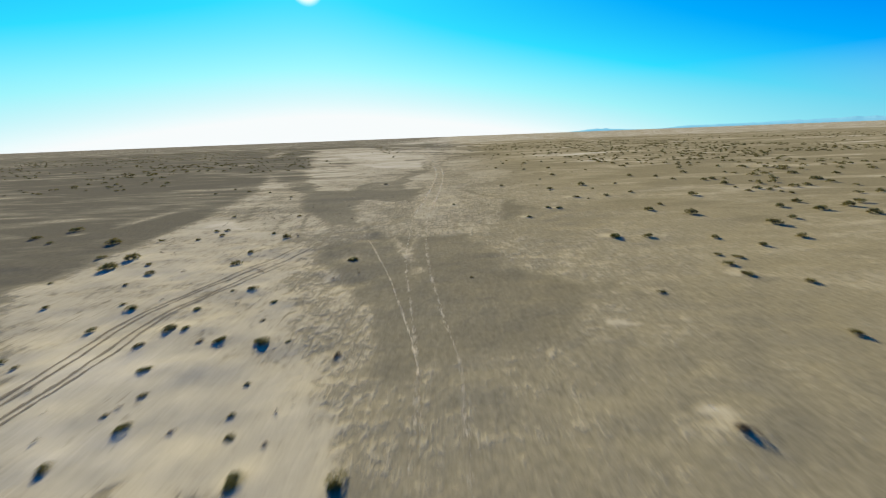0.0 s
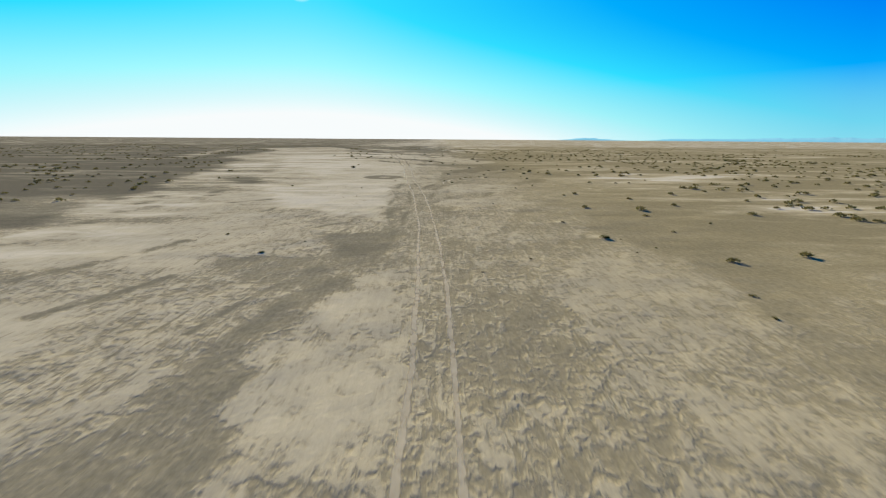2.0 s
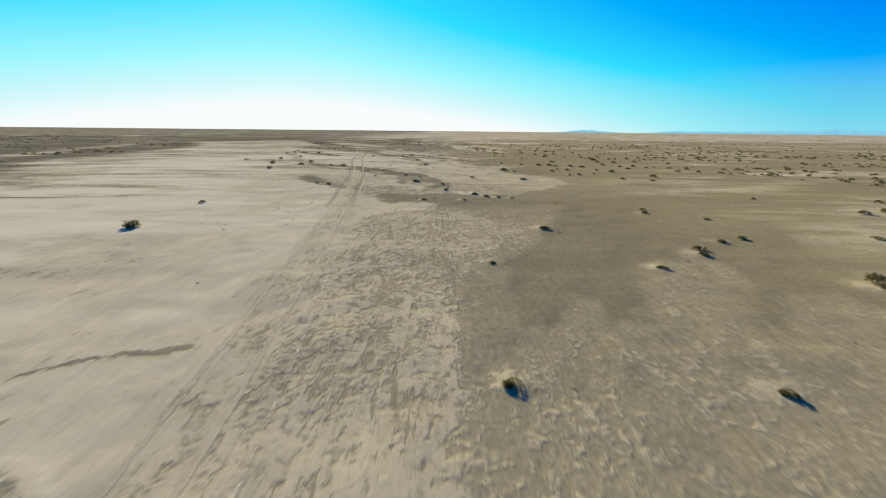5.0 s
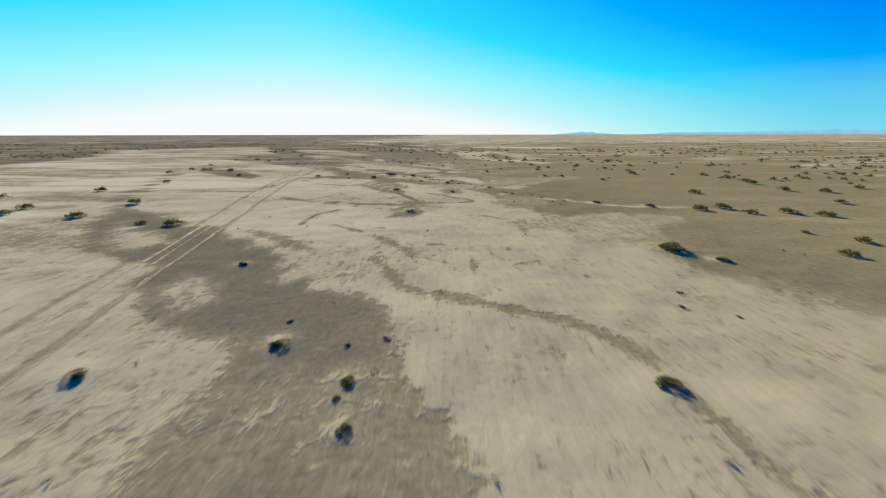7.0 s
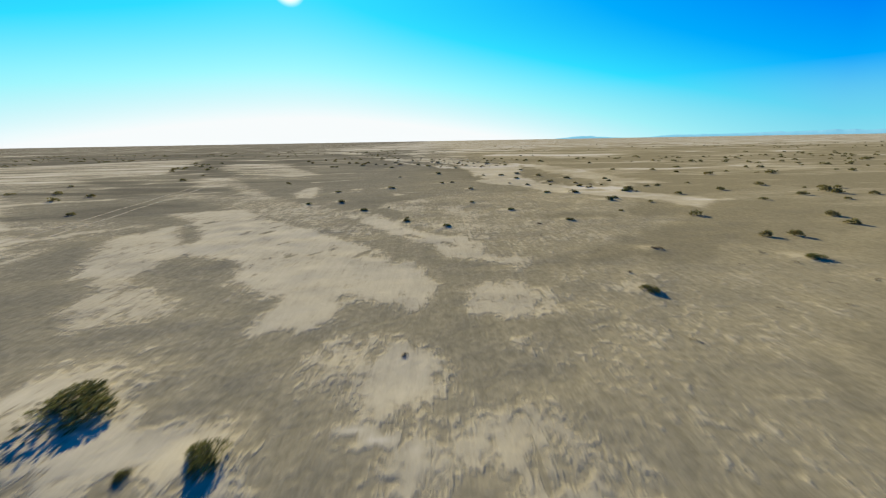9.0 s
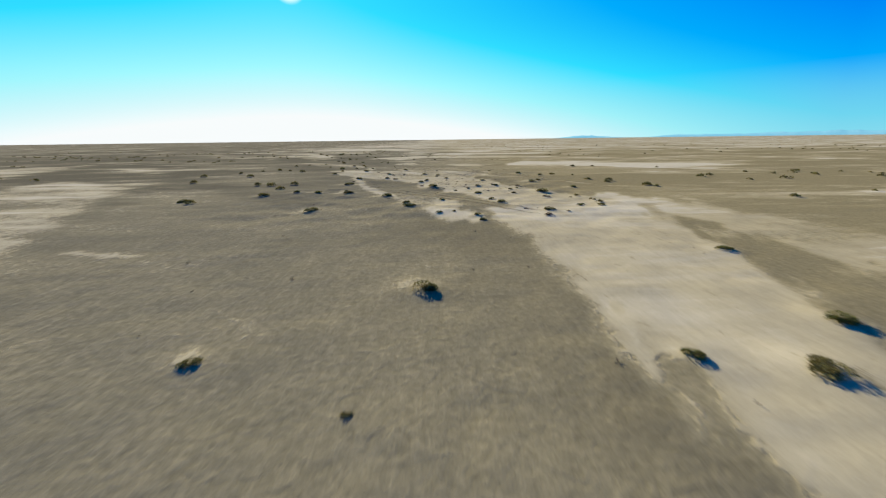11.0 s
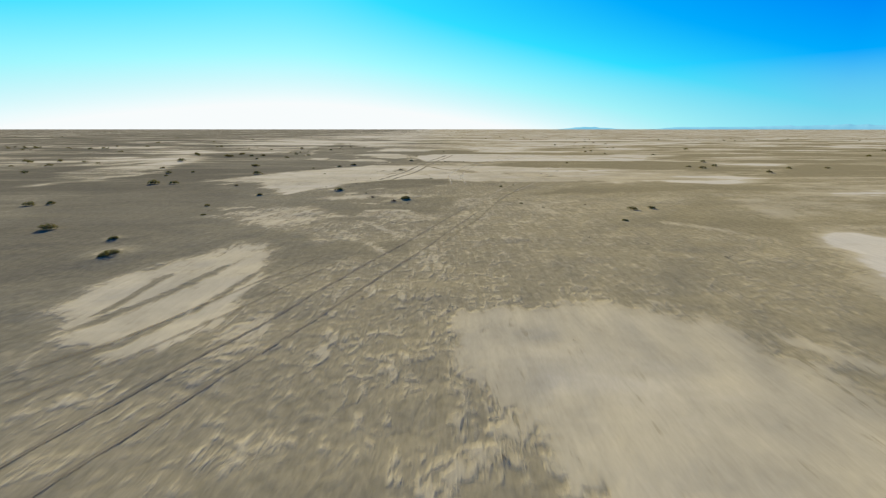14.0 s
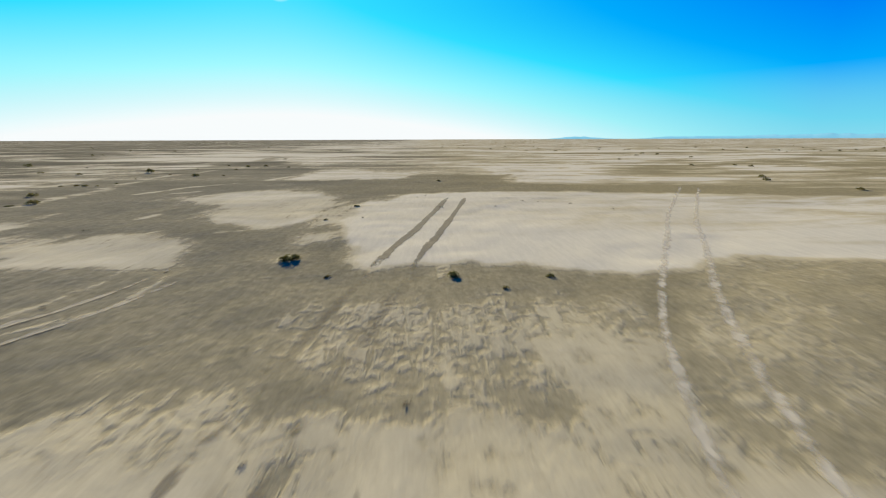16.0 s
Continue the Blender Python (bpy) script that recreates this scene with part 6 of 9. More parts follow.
sand_patch(.74, 0.6, (-20.8, 82.8), (-21.2, 86.7), (-26.6, 92.5), (-26.2, 101.6), (-50.8, 167.9), (-25.1, 160.4), (-9.5, 134.3), (-5.6, 91.7), (-5.5, 84.3), (-5.5, 79.5), (-5.9, 77.9), (-5.2, 75.0), (-5.2, 73.0), (-5.1, 72.1), (-5.0, 70.5), (-7.3, 70.6))
sand_patch(-.45, 0.8, (-29.5, 90.6), (-28.0, 91.3), (-25.1, 90.5), (-22.8, 88.0), (-23.6, 87.0), (-23.5, 85.3))
sand_streak(-.4, 0.4, (-35.1, 95.7), (-32.5, 99.5), (-31.5, 105.6))
sand_streak(-.4, 0.4, (-34.4, 116.9), (-27.1, 117.1))
sand_patch(.25, 0.8, (-6.1, 83.2), (-3.4, 85.5), (-0.5, 82.5), (-0.7, 78.5), (3.3, 78.5), (4.1, 76.0), (3.1, 75.3), (-0.1, 75.0), (-1.0, 73.8), (-1.3, 72.8), (-1.7, 72.3), (-2.9, 71.8), (-3.8, 71.8), (-3.6, 70.5), (-4.9, 70.5), (-5.0, 72.1), (-5.1, 73.0), (-4.9, 75.0), (-5.9, 77.9))
sand_patch(-.42, 0.6, (-3.1, 82.4), (-0.3, 86.9), (1.6, 104.3), (8.5, 116.6), (17.8, 111.1), (6.7, 88.7), (3.8, 86.8), (-0.5, 83.0), (-1.1, 79.6), (-2.4, 80.2))
sand_patch(.52, 0.6, (-0.5, 82.5), (2.6, 85.5), (4.8, 84.6), (4.4, 81.8), (4.1, 78.6), (3.0, 77.6), (3.3, 78.5), (0.3, 78.5))
sand_patch(.42, 0.6, (5.0, 83.6), (6.3, 82.7), (7.0, 79.8), (5.7, 76.0), (3.7, 74.8), (3.9, 76.0), (5.7, 79.7))
sand_patch(-.3, 0.6, (5.0, 82.7), (5.4, 79.7), (3.8, 76.0), (3.0, 75.3), (3.3, 77.6))
sand_patch(.5, 0.6, (-1.1, 72.7), (-0.9, 73.8), (0.5, 74.2), (3.5, 74.8), (6.4, 74.8), (7.0, 72.6), (4.6, 70.5), (-1.6, 70.5))
sand_patch(-.1, 0.6, (-0.7, 75.0), (0.1, 75.3), (0.5, 74.5), (-0.4, 73.8))
sand_patch(-.15, 0.6, (1.1, 74.2), (1.7, 74.5), (1.7, 73.8), (1.2, 73.8))
sand_streak(.85, 0.25, (15.0, 82.4), (15.7, 80.7))
sand_streak(-.2, 0.25, (-5.1, 77.4), (-4.7, 75.0), (-4.9, 72.7), (-4.8, 70.8))
sand_streak(-.35, 0.2, (-4.0, 79.5), (-3.5, 74.7), (-3.3, 71.8))
sand_streak(-.15, 0.25, (-1.5, 77.5), (-1.7, 74.7), (-1.4, 72.8))
sand_streak(.6, 0.12, (-5.5, 77.9), (-4.7, 73.8), (-4.5, 71.5))
sand_streak(-.4, 0.12, (-8.7, 75.1), (-8.1, 75.3))
sand_streak(-.4, 0.1, (-7.6, 71.0), (-7.5, 71.3))
sand_streak(-.35, 0.1, (-7.6, 73.1), (-7.2, 73.2))
sand_patch(.3, 0.7, (-4.2, 85.3), (-3.7, 86.3), (-3.2, 90.2), (-1.4, 88.7), (-1.4, 86.3), (-2.3, 82.7), (-2.8, 80.6), (-2.5, 78.5), (-5.1, 78.5), (-5.3, 79.3), (-5.4, 80.6), (-6.0, 83.2), (-5.6, 85.3))
sand_patch(.1, 0.9, (-2.3, 82.7), (-1.4, 85.4), (-0.7, 89.4), (2.0, 97.6), (10.1, 106.2), (5.7, 93.4), (2.1, 90.3), (0.7, 84.6), (-0.3, 82.7), (-0.7, 80.8), (-1.6, 79.5), (-2.4, 79.5), (-2.8, 80.6))
sand_patch(.48, 0.6, (0.6, 84.2), (1.5, 85.4), (4.5, 86.3), (5.3, 84.6), (4.9, 82.7), (3.0, 81.7), (1.9, 80.6), (1.0, 79.7), (0.2, 80.1), (-0.3, 80.6), (-0.6, 81.7))
sand_patch(.48, 0.7, (-2.4, 79.4), (-1.6, 79.4), (-0.7, 80.6), (0.1, 80.0), (1.9, 80.3), (5.2, 81.3), (7.3, 80.2), (5.1, 78.4), (-2.4, 78.5))
sand_patch(.4, 0.6, (-3.4, 90.2), (-1.4, 90.2), (-1.4, 86.3), (-2.3, 83.8), (-2.9, 83.2), (-3.4, 85.8))
sand_streak(-.15, 0.2, (-5.1, 84.7), (-5.3, 82.7), (-5.3, 80.8))
sand_streak(-.4, 0.2, (-3.9, 85.3), (-3.3, 83.5), (-3.4, 82.7))
sand_streak(.8, 0.15, (6.8, 82.4), (7.1, 81.8))
sand_streak(.8, 0.2, (11.3, 86.1), (11.9, 85.4))
sand_streak(-.15, 0.15, (-3.8, 81.7), (-3.8, 79.8), (-3.9, 78.6))
sand_patch(-.72, 1.5, (-77.8, 116.3), (-73.2, 142.0), (-52.1, 140.7), (-38.4, 105.6), (-32.0, 84.6), (-27.8, 72.2))
sand_patch(-.72, 1.5, (-160.0, 391.5), (-155.5, 336.5), (-67.7, 198.8), (-56.3, 131.9), (-55.0, 113.7))
sand_streak(-.45, 0.4, (-21.4, 75.1), (-23.1, 80.1), (-26.6, 87.4), (-24.3, 89.1))
sand_streak(-.45, 0.3, (-17.6, 71.6), (-16.6, 72.3), (-15.3, 73.1))
sand_patch(-.4, 0.4, (-27.7, 88.8), (-25.4, 90.7), (-21.3, 85.2), (-23.2, 83.9))
sand_streak(-.45, 0.2, (-25.9, 79.9), (-24.5, 81.8))
sand_streak(-.4, 0.3, (-13.4, 67.9), (-13.2, 69.3))
sand_streak(-.3, 0.2, (-14.7, 24.1), (-15.5, 27.1), (-17.4, 33.2))
sand_streak(-.3, 0.2, (-11.0, 21.5), (-11.6, 24.0), (-12.4, 28.2))
sand_streak(-.3, 0.2, (-9.0, 21.0), (-9.8, 23.5), (-10.7, 26.8))
sand_patch(.33, 1.0, (-13.0, 67.6), (-10.4, 69.2), (-5.5, 65.6), (-3.9, 63.6), (-4.0, 62.3), (-7.1, 62.3))
sand_patch(.2, 0.9, (6.1, 71.7), (8.9, 69.6), (9.4, 65.7), (5.4, 62.3), (2.8, 62.3), (3.2, 64.5))
sand_patch(.33, 0.8, (-3.7, 62.3), (-3.8, 64.4), (-4.0, 68.5), (-2.2, 71.5), (-0.6, 67.8), (-0.7, 62.3))
sand_streak(-.3, 0.15, (-3.1, 63.6), (-3.3, 65.6), (-3.2, 67.8))
sand_streak(-.3, 0.2, (-8.1, 63.2), (-7.5, 64.1), (-6.8, 64.6))
sand_streak(-.3, 0.15, (-6.4, 62.3), (-6.2, 63.1))
sand_patch(.42, 0.8, (-5.5, 100.2), (-5.0, 107.9), (-0.8, 106.8), (-0.3, 97.5), (-0.9, 85.3), (-2.8, 85.3), (-3.9, 90.5))
sand_patch(.0, 0.8, (-0.3, 97.5), (3.4, 100.6), (4.1, 95.3), (1.9, 88.5), (0.9, 85.3), (-0.8, 85.3))
sand_patch(.12, 1.0, (4.1, 97.6), (10.8, 100.8), (14.0, 95.5), (7.1, 85.1), (1.0, 85.1))
sand_patch(-.35, 0.8, (-17.8, 142.1), (-5.4, 131.9), (0.9, 128.4), (5.0, 123.8), (1.6, 115.5), (-4.3, 116.4), (-10.7, 125.7))
sand_patch(.33, 0.8, (-5.6, 112.9), (0.4, 114.1), (3.0, 108.4), (-0.1, 101.9), (-4.2, 101.1))
sand_streak(-.5, 0.08, (-9.5, 97.2), (-8.5, 97.9), (-6.7, 98.2))
sand_streak(-.45, 0.1, (-11.5, 95.4), (-10.4, 96.0))
sand_streak(-.4, 0.1, (-6.4, 87.8), (-6.4, 88.9))
sand_streak(-.35, 0.1, (-4.3, 87.0), (-4.0, 87.5))
sand_streak(-.35, 0.08, (-3.9, 88.7), (-3.5, 88.7))
sand_streak(-.35, 0.12, (-3.5, 93.2), (-2.2, 89.9))
sand_patch(.15, 1.2, (8.9, 87.3), (14.8, 87.6), (11.9, 76.1), (7.4, 72.3), (6.4, 74.8), (6.3, 78.6))
sand_patch(.02, 0.8, (-0.3, 97.5), (3.4, 100.6), (4.1, 95.3), (1.9, 88.5), (1.3, 87.0), (-0.7, 87.0))
sand_streak(.98, 0.24, (-0.5, 86.8), (-0.5, 85.7))
sand_streak(.98, 0.24, (0.1, 87.9), (0.4, 88.9))
sand_streak(.98, 0.24, (0.2, 87.3), (0.2, 87.0))
sand_streak(.98, 0.24, (0.7, 89.4), (0.9, 88.8))
sand_streak(.98, 0.24, (1.1, 90.1), (1.6, 90.4))
sand_streak(.98, 0.24, (1.3, 89.1), (1.6, 89.1))
sand_streak(.98, 0.24, (2.2, 91.2), (2.7, 91.6))
sand_streak(.98, 0.24, (4.3, 92.7), (4.6, 92.4))
sand_streak(-.4, 0.35, (-16.6, 54.5), (-15.3, 56.3), (-13.8, 60.2))
sand_streak(-.45, 0.3, (-22.3, 64.0), (-25.2, 73.9), (-28.9, 84.2))
sand_streak(-.35, 0.25, (-12.7, 51.9), (-11.8, 53.5), (-11.0, 55.1))
sand_streak(-.35, 0.2, (-7.6, 50.9), (-7.2, 52.6), (-6.6, 54.5))
sand_patch(-.38, 0.9, (-2.3, 160.5), (63.9, 169.2), (16.7, 130.0), (12.3, 132.1), (8.3, 134.3), (6.5, 137.4), (4.2, 142.7))
sand_patch(.6, 0.7, (-47.0, 157.0), (-45.9, 170.1), (-32.0, 182.0), (-5.6, 160.4), (2.7, 146.8), (6.6, 137.7), (8.0, 133.7), (11.3, 130.9), (11.8, 125.9), (4.6, 120.0), (-6.5, 120.2))
sand_patch(.5, 0.7, (0.7, 124.5), (5.8, 126.0), (11.8, 125.9), (4.6, 120.0), (-0.1, 120.1))
sand_patch(.5, 0.6, (-16.0, 130.8), (-5.6, 133.8), (-4.1, 126.9), (-4.0, 124.8), (-1.9, 120.1), (-6.5, 120.2), (-8.6, 122.1), (-10.1, 124.9))
sand_patch(-.35, 0.6, (-14.8, 127.8), (-15.3, 130.1), (-15.2, 132.0), (-12.2, 128.0), (-10.9, 125.5), (-9.3, 123.9), (-8.9, 122.4))
sand_patch(-.42, 0.6, (-19.7, 146.8), (-14.3, 144.0), (-10.9, 140.5), (-6.1, 135.6), (-2.9, 133.3), (-1.7, 130.2), (-0.5, 127.8), (0.0, 126.5), (0.3, 124.8), (0.2, 122.9), (-0.1, 121.4), (-1.7, 121.2), (-2.3, 122.0), (-1.9, 123.8), (-3.1, 124.8), (-3.7, 126.1), (-4.2, 125.4), (-4.7, 126.2), (-4.2, 127.9), (-5.2, 131.0), (-7.4, 132.8), (-9.6, 135.6), (-13.0, 139.6))
sand_patch(.4, 0.5, (-3.4, 126.1), (-2.2, 126.5), (-0.9, 126.1), (-1.5, 124.2), (-2.5, 124.1))
sand_streak(-.45, 0.35, (-19.3, 145.3), (-14.3, 138.7), (-11.0, 137.5))
sand_streak(-.5, 0.5, (-32.0, 182.0), (-29.0, 163.6), (-22.1, 149.5))
sand_streak(-.25, 0.22, (-3.8, 138.6), (-2.2, 134.7), (-0.2, 133.8), (2.0, 132.7), (2.9, 130.9), (3.1, 128.6), (4.1, 127.3))
sand_streak(-.1, 0.3, (0.2, 125.7), (2.3, 125.2), (4.6, 125.3), (6.7, 125.1))
sand_streak(-.4, 0.25, (-21.4, 163.7), (-14.5, 161.7), (-7.2, 162.5))
sand_streak(-.4, 0.25, (-7.9, 146.8), (-3.2, 145.3), (0.4, 148.2))
sand_streak(.95, 0.4, (0.9, 120.1), (0.8, 120.8))
sand_streak(.95, 0.3, (2.1, 120.3), (1.7, 120.8))
sand_patch(-.42, 0.6, (-17.6, 142.7), (-22.3, 151.0), (-16.7, 142.7), (-14.8, 140.1), (-12.1, 137.9), (-11.4, 138.9), (-11.9, 142.3), (-8.7, 139.6), (-5.9, 135.8), (-4.6, 134.7), (-3.2, 134.3), (-2.3, 132.4), (-2.2, 131.2), (-3.3, 130.7), (-5.1, 131.4), (-5.8, 132.5), (-7.4, 133.0), (-8.4, 133.3), (-9.9, 135.5), (-9.2, 136.4), (-8.1, 136.4), (-11.4, 138.9), (-11.7, 137.6), (-13.7, 138.6))
sand_patch(-.05, 0.6, (-5.1, 128.6), (-5.4, 129.7), (-5.1, 131.1), (-3.4, 130.9), (-2.1, 131.2), (-1.7, 130.0), (-0.9, 128.5))
sand_patch(.5, 0.5, (-8.8, 134.6), (-9.0, 136.1), (-8.0, 135.8), (-6.7, 133.9), (-7.6, 133.3))
sand_patch(.55, 0.5, (-15.8, 141.6), (-13.5, 141.5), (-11.7, 139.5), (-13.0, 138.7))
sand_patch(.5, 0.6, (-9.6, 131.5), (-10.7, 134.7), (-9.6, 134.7), (-8.0, 132.8), (-5.8, 132.2), (-5.3, 131.1), (-5.4, 129.7), (-5.2, 128.7), (-6.5, 128.7))
sand_streak(-.2, 0.28, (-4.6, 139.7), (-2.7, 136.2), (-2.3, 135.1), (-1.4, 134.4), (0.3, 133.5), (1.7, 132.8), (2.6, 131.9), (2.8, 131.2))
sand_streak(-.3, 0.25, (-13.7, 158.4), (-10.6, 151.9), (-5.3, 147.3), (-2.8, 145.6), (-0.2, 147.2), (0.9, 149.8), (-0.4, 152.9))
sand_streak(-.4, 0.12, (-8.7, 142.2), (-8.1, 145.0))
sand_streak(-.35, 0.2, (3.2, 140.5), (4.9, 139.3), (5.5, 138.7))
sand_streak(-.4, 0.1, (-4.2, 135.8), (-3.9, 135.8))
sand_streak(-.35, 0.06, (0.1, 138.2), (0.0, 136.1))
sand_streak(-.35, 0.08, (1.3, 136.6), (2.2, 136.9))
sand_streak(-.35, 0.08, (-0.4, 144.0), (-1.2, 141.1))
sand_patch(-.38, 0.8, (1.2, 183.7), (17.1, 186.8), (62.0, 186.6), (11.4, 143.6), (7.9, 146.9), (2.7, 151.3))
sand_patch(.66, 0.7, (-34.0, 162.9), (-24.3, 167.4), (-7.7, 161.1), (2.6, 150.7), (4.9, 144.7), (4.6, 140.1), (5.0, 138.2), (4.3, 137.6), (-5.4, 137.7))
sand_patch(.45, 0.7, (4.6, 140.1), (3.7, 141.8), (4.3, 144.2), (7.3, 144.6), (11.4, 143.6), (5.0, 138.2))
sand_streak(-.5, 0.45, (-23.4, 153.6), (-25.3, 157.0), (-27.1, 161.0), (-31.4, 169.3), (-29.7, 174.2), (-33.4, 185.8))
sand_streak(-.5, 0.3, (-39.6, 167.8), (-32.8, 168.5), (-33.6, 174.6))
sand_streak(-.45, 0.2, (-19.0, 153.5), (-15.0, 153.3), (-15.4, 156.7))
sand_streak(-.45, 0.2, (-15.6, 151.0), (-12.7, 150.8))
sand_streak(-.45, 0.2, (-13.5, 159.6), (-10.2, 156.4), (-6.7, 156.0))
sand_streak(-.45, 0.35, (-11.3, 150.2), (-8.3, 148.3), (-6.3, 147.6), (-3.7, 147.2), (-1.1, 147.5), (1.3, 148.2), (0.7, 149.5), (-1.4, 151.3))
sand_patch(-.4, 0.5, (-4.1, 147.4), (-2.3, 148.9), (-1.9, 145.4), (-2.4, 144.6), (-3.4, 144.4))
sand_patch(-.35, 0.5, (-5.3, 155.0), (-4.0, 155.3), (-2.2, 148.5), (-3.5, 148.1))
sand_streak(-.48, 0.22, (-7.7, 142.6), (-7.7, 143.7), (-7.6, 145.0), (-6.6, 146.0))
sand_streak(-.15, 0.4, (-4.1, 140.7), (-3.4, 139.8), (-2.8, 139.1), (-2.4, 138.4), (-2.1, 137.7))
sand_streak(-.4, 0.18, (-6.1, 142.5), (-5.0, 141.5), (-4.5, 141.1))
sand_patch(-.35, 0.6, (-9.6, 141.4), (-8.3, 140.8), (-7.1, 139.5), (-6.4, 138.7))
sand_streak(-.35, 0.14, (0.5, 144.5), (1.4, 144.2), (2.3, 143.4))
sand_streak(-.3, 0.15, (2.7, 142.8), (2.8, 140.7))
sand_patch(-.2, 0.7, (3.6, 141.7), (4.9, 141.1), (5.8, 140.3), (6.4, 139.3), (9.2, 141.7), (7.0, 142.3))
sand_streak(-.2, 0.03, (0.7, 138.9), (0.7, 137.6))
sand_streak(-.2, 0.03, (1.6, 138.8), (1.5, 138.1))
sand_streak(-.3, 0.08, (-1.5, 139.1), (-0.9, 139.1))
sand_streak(-.4, 0.06, (-3.5, 139.0), (-3.3, 138.0))
sand_streak(-.35, 0.1, (-4.0, 141.7), (-3.6, 141.8))
sand_streak(.75, 0.5, (3.6, 151.5), (6.9, 149.0), (9.0, 147.0), (11.3, 146.2), (15.0, 146.6))
sand_patch(-.38, 0.8, (15.7, 191.0), (50.2, 185.0), (7.0, 148.4), (6.3, 149.4), (4.0, 150.8), (2.8, 152.2), (1.9, 155.5), (1.6, 161.7))
sand_patch(.66, 0.7, (-42.6, 179.0), (-28.9, 182.5), (-9.1, 161.7), (-2.2, 157.3), (2.8, 152.2), (3.4, 150.2), (3.2, 146.1), (-5.3, 146.2))
sand_patch(.15, 0.7, (2.6, 151.5), (4.0, 150.8), (6.1, 149.2), (7.0, 148.4), (4.1, 146.0), (3.3, 146.1), (3.0, 147.7), (2.9, 149.3))
sand_streak(-.45, 0.55, (-8.1, 148.7), (-7.3, 148.5), (-5.6, 147.9), (-4.5, 147.8), (-3.4, 147.6))
sand_streak(-.45, 0.6, (-4.5, 147.8), (-3.4, 147.5), (-2.8, 148.0), (-2.1, 148.1))
sand_streak(-.45, 0.3, (-2.8, 148.0), (-1.2, 148.1), (0.1, 148.2), (1.1, 148.6))
sand_patch(-.3, 0.4, (-3.4, 148.7), (-2.3, 148.7), (-1.2, 148.4), (-1.2, 147.8), (-2.2, 147.4), (-2.3, 146.8), (-3.2, 146.8), (-3.4, 147.9))
sand_patch(.05, 0.5, (-3.4, 146.2), (-3.2, 146.9), (-2.3, 147.5), (-1.0, 147.6), (-0.8, 146.8), (-2.0, 146.8), (-2.0, 146.2))
sand_streak(-.45, 0.3, (-6.5, 158.5), (-4.4, 153.4), (-3.1, 150.5), (-2.3, 148.5))
sand_patch(-.4, 0.4, (-7.3, 157.6), (-6.3, 160.2), (-4.1, 156.5), (-3.5, 152.5), (-4.5, 152.5), (-5.9, 154.0))
sand_streak(-.5, 0.2, (-13.6, 160.3), (-11.1, 157.4), (-8.4, 156.2), (-6.7, 156.7))
sand_streak(-.45, 0.22, (-1.7, 152.0), (-0.4, 150.9), (0.1, 150.1), (0.8, 149.5), (1.2, 149.1), (1.1, 148.6))
sand_patch(-.4, 0.5, (-0.8, 153.3), (-0.1, 154.3), (0.4, 153.2), (0.4, 152.1), (-0.6, 152.2))
sand_streak(-.48, 0.6, (-11.7, 161.2), (-6.0, 159.3), (-2.5, 159.1), (0.0, 158.3), (1.9, 155.1), (3.1, 153.1), (4.2, 152.6))
sand_patch(.5, 0.5, (-0.4, 162.5), (3.2, 162.2), (5.0, 158.9), (6.4, 155.2), (5.0, 153.5), (3.5, 154.1), (2.1, 156.6), (0.1, 159.8))
sand_patch(.45, 0.7, (-13.3, 175.7), (-3.6, 169.5), (1.8, 166.4), (5.3, 161.4), (2.7, 162.9), (-3.2, 165.3), (-8.8, 168.1))
sand_patch(.5, 0.7, (2.9, 152.0), (4.2, 151.4), (3.5, 150.2), (3.0, 150.8))
sand_streak(-.45, 0.4, (-28.6, 170.4), (-33.5, 180.4), (-34.9, 190.2))
sand_patch(-.45, 0.6, (-30.3, 172.0), (-26.0, 171.6), (-19.1, 164.0), (-19.9, 162.5), (-24.3, 165.4))
sand_streak(-.35, 0.4, (-15.1, 154.9), (-14.9, 157.0), (-14.9, 162.1))
sand_streak(-.4, 0.12, (-10.8, 152.2), (-10.4, 152.4))
sand_streak(-.4, 0.12, (-8.9, 150.9), (-8.5, 151.1))
sand_streak(-.4, 0.1, (-8.0, 151.8), (-7.4, 151.8))
sand_streak(-.3, 0.2, (2.4, 148.3), (3.5, 147.3), (5.2, 147.0))
sand_streak(-.35, 0.2, (-6.0, 147.1), (-5.9, 147.2))
sand_streak(-.4, 0.14, (-4.6, 146.4), (-4.4, 146.4))
sand_streak(-.4, 0.25, (-4.3, 149.8), (-3.9, 150.1))
sand_patch(-.3, 0.6, (-16.2, 164.2), (-16.6, 173.4), (-13.7, 180.8), (0.3, 173.8), (3.9, 163.6), (3.7, 158.4), (1.7, 157.2), (0.1, 156.9), (-2.4, 157.0), (-4.7, 156.2), (-5.4, 154.5))
sand_patch(.6, 0.8, (-61.3, 204.5), (-23.8, 183.9), (-14.6, 171.5), (-11.1, 164.6), (-13.1, 164.0), (-14.7, 162.9))
sand_streak(-.35, 0.4, (-16.1, 164.1), (-15.4, 166.6), (-15.7, 172.1))
sand_patch(.68, 0.6, (-14.7, 174.9), (-12.1, 179.0), (-4.8, 173.3), (-0.7, 169.5), (-1.5, 167.6), (-5.3, 168.5), (-8.0, 167.6), (-10.1, 167.2))
sand_patch(.55, 0.6, (-4.4, 178.1), (-0.0, 172.8), (2.7, 169.6), (-0.7, 170.2))
sand_patch(.68, 0.5, (-1.2, 162.5), (1.8, 163.1), (2.9, 160.9), (3.3, 158.5), (2.7, 157.6), (1.9, 157.8), (1.5, 159.4), (0.5, 160.6), (-1.5, 161.1))
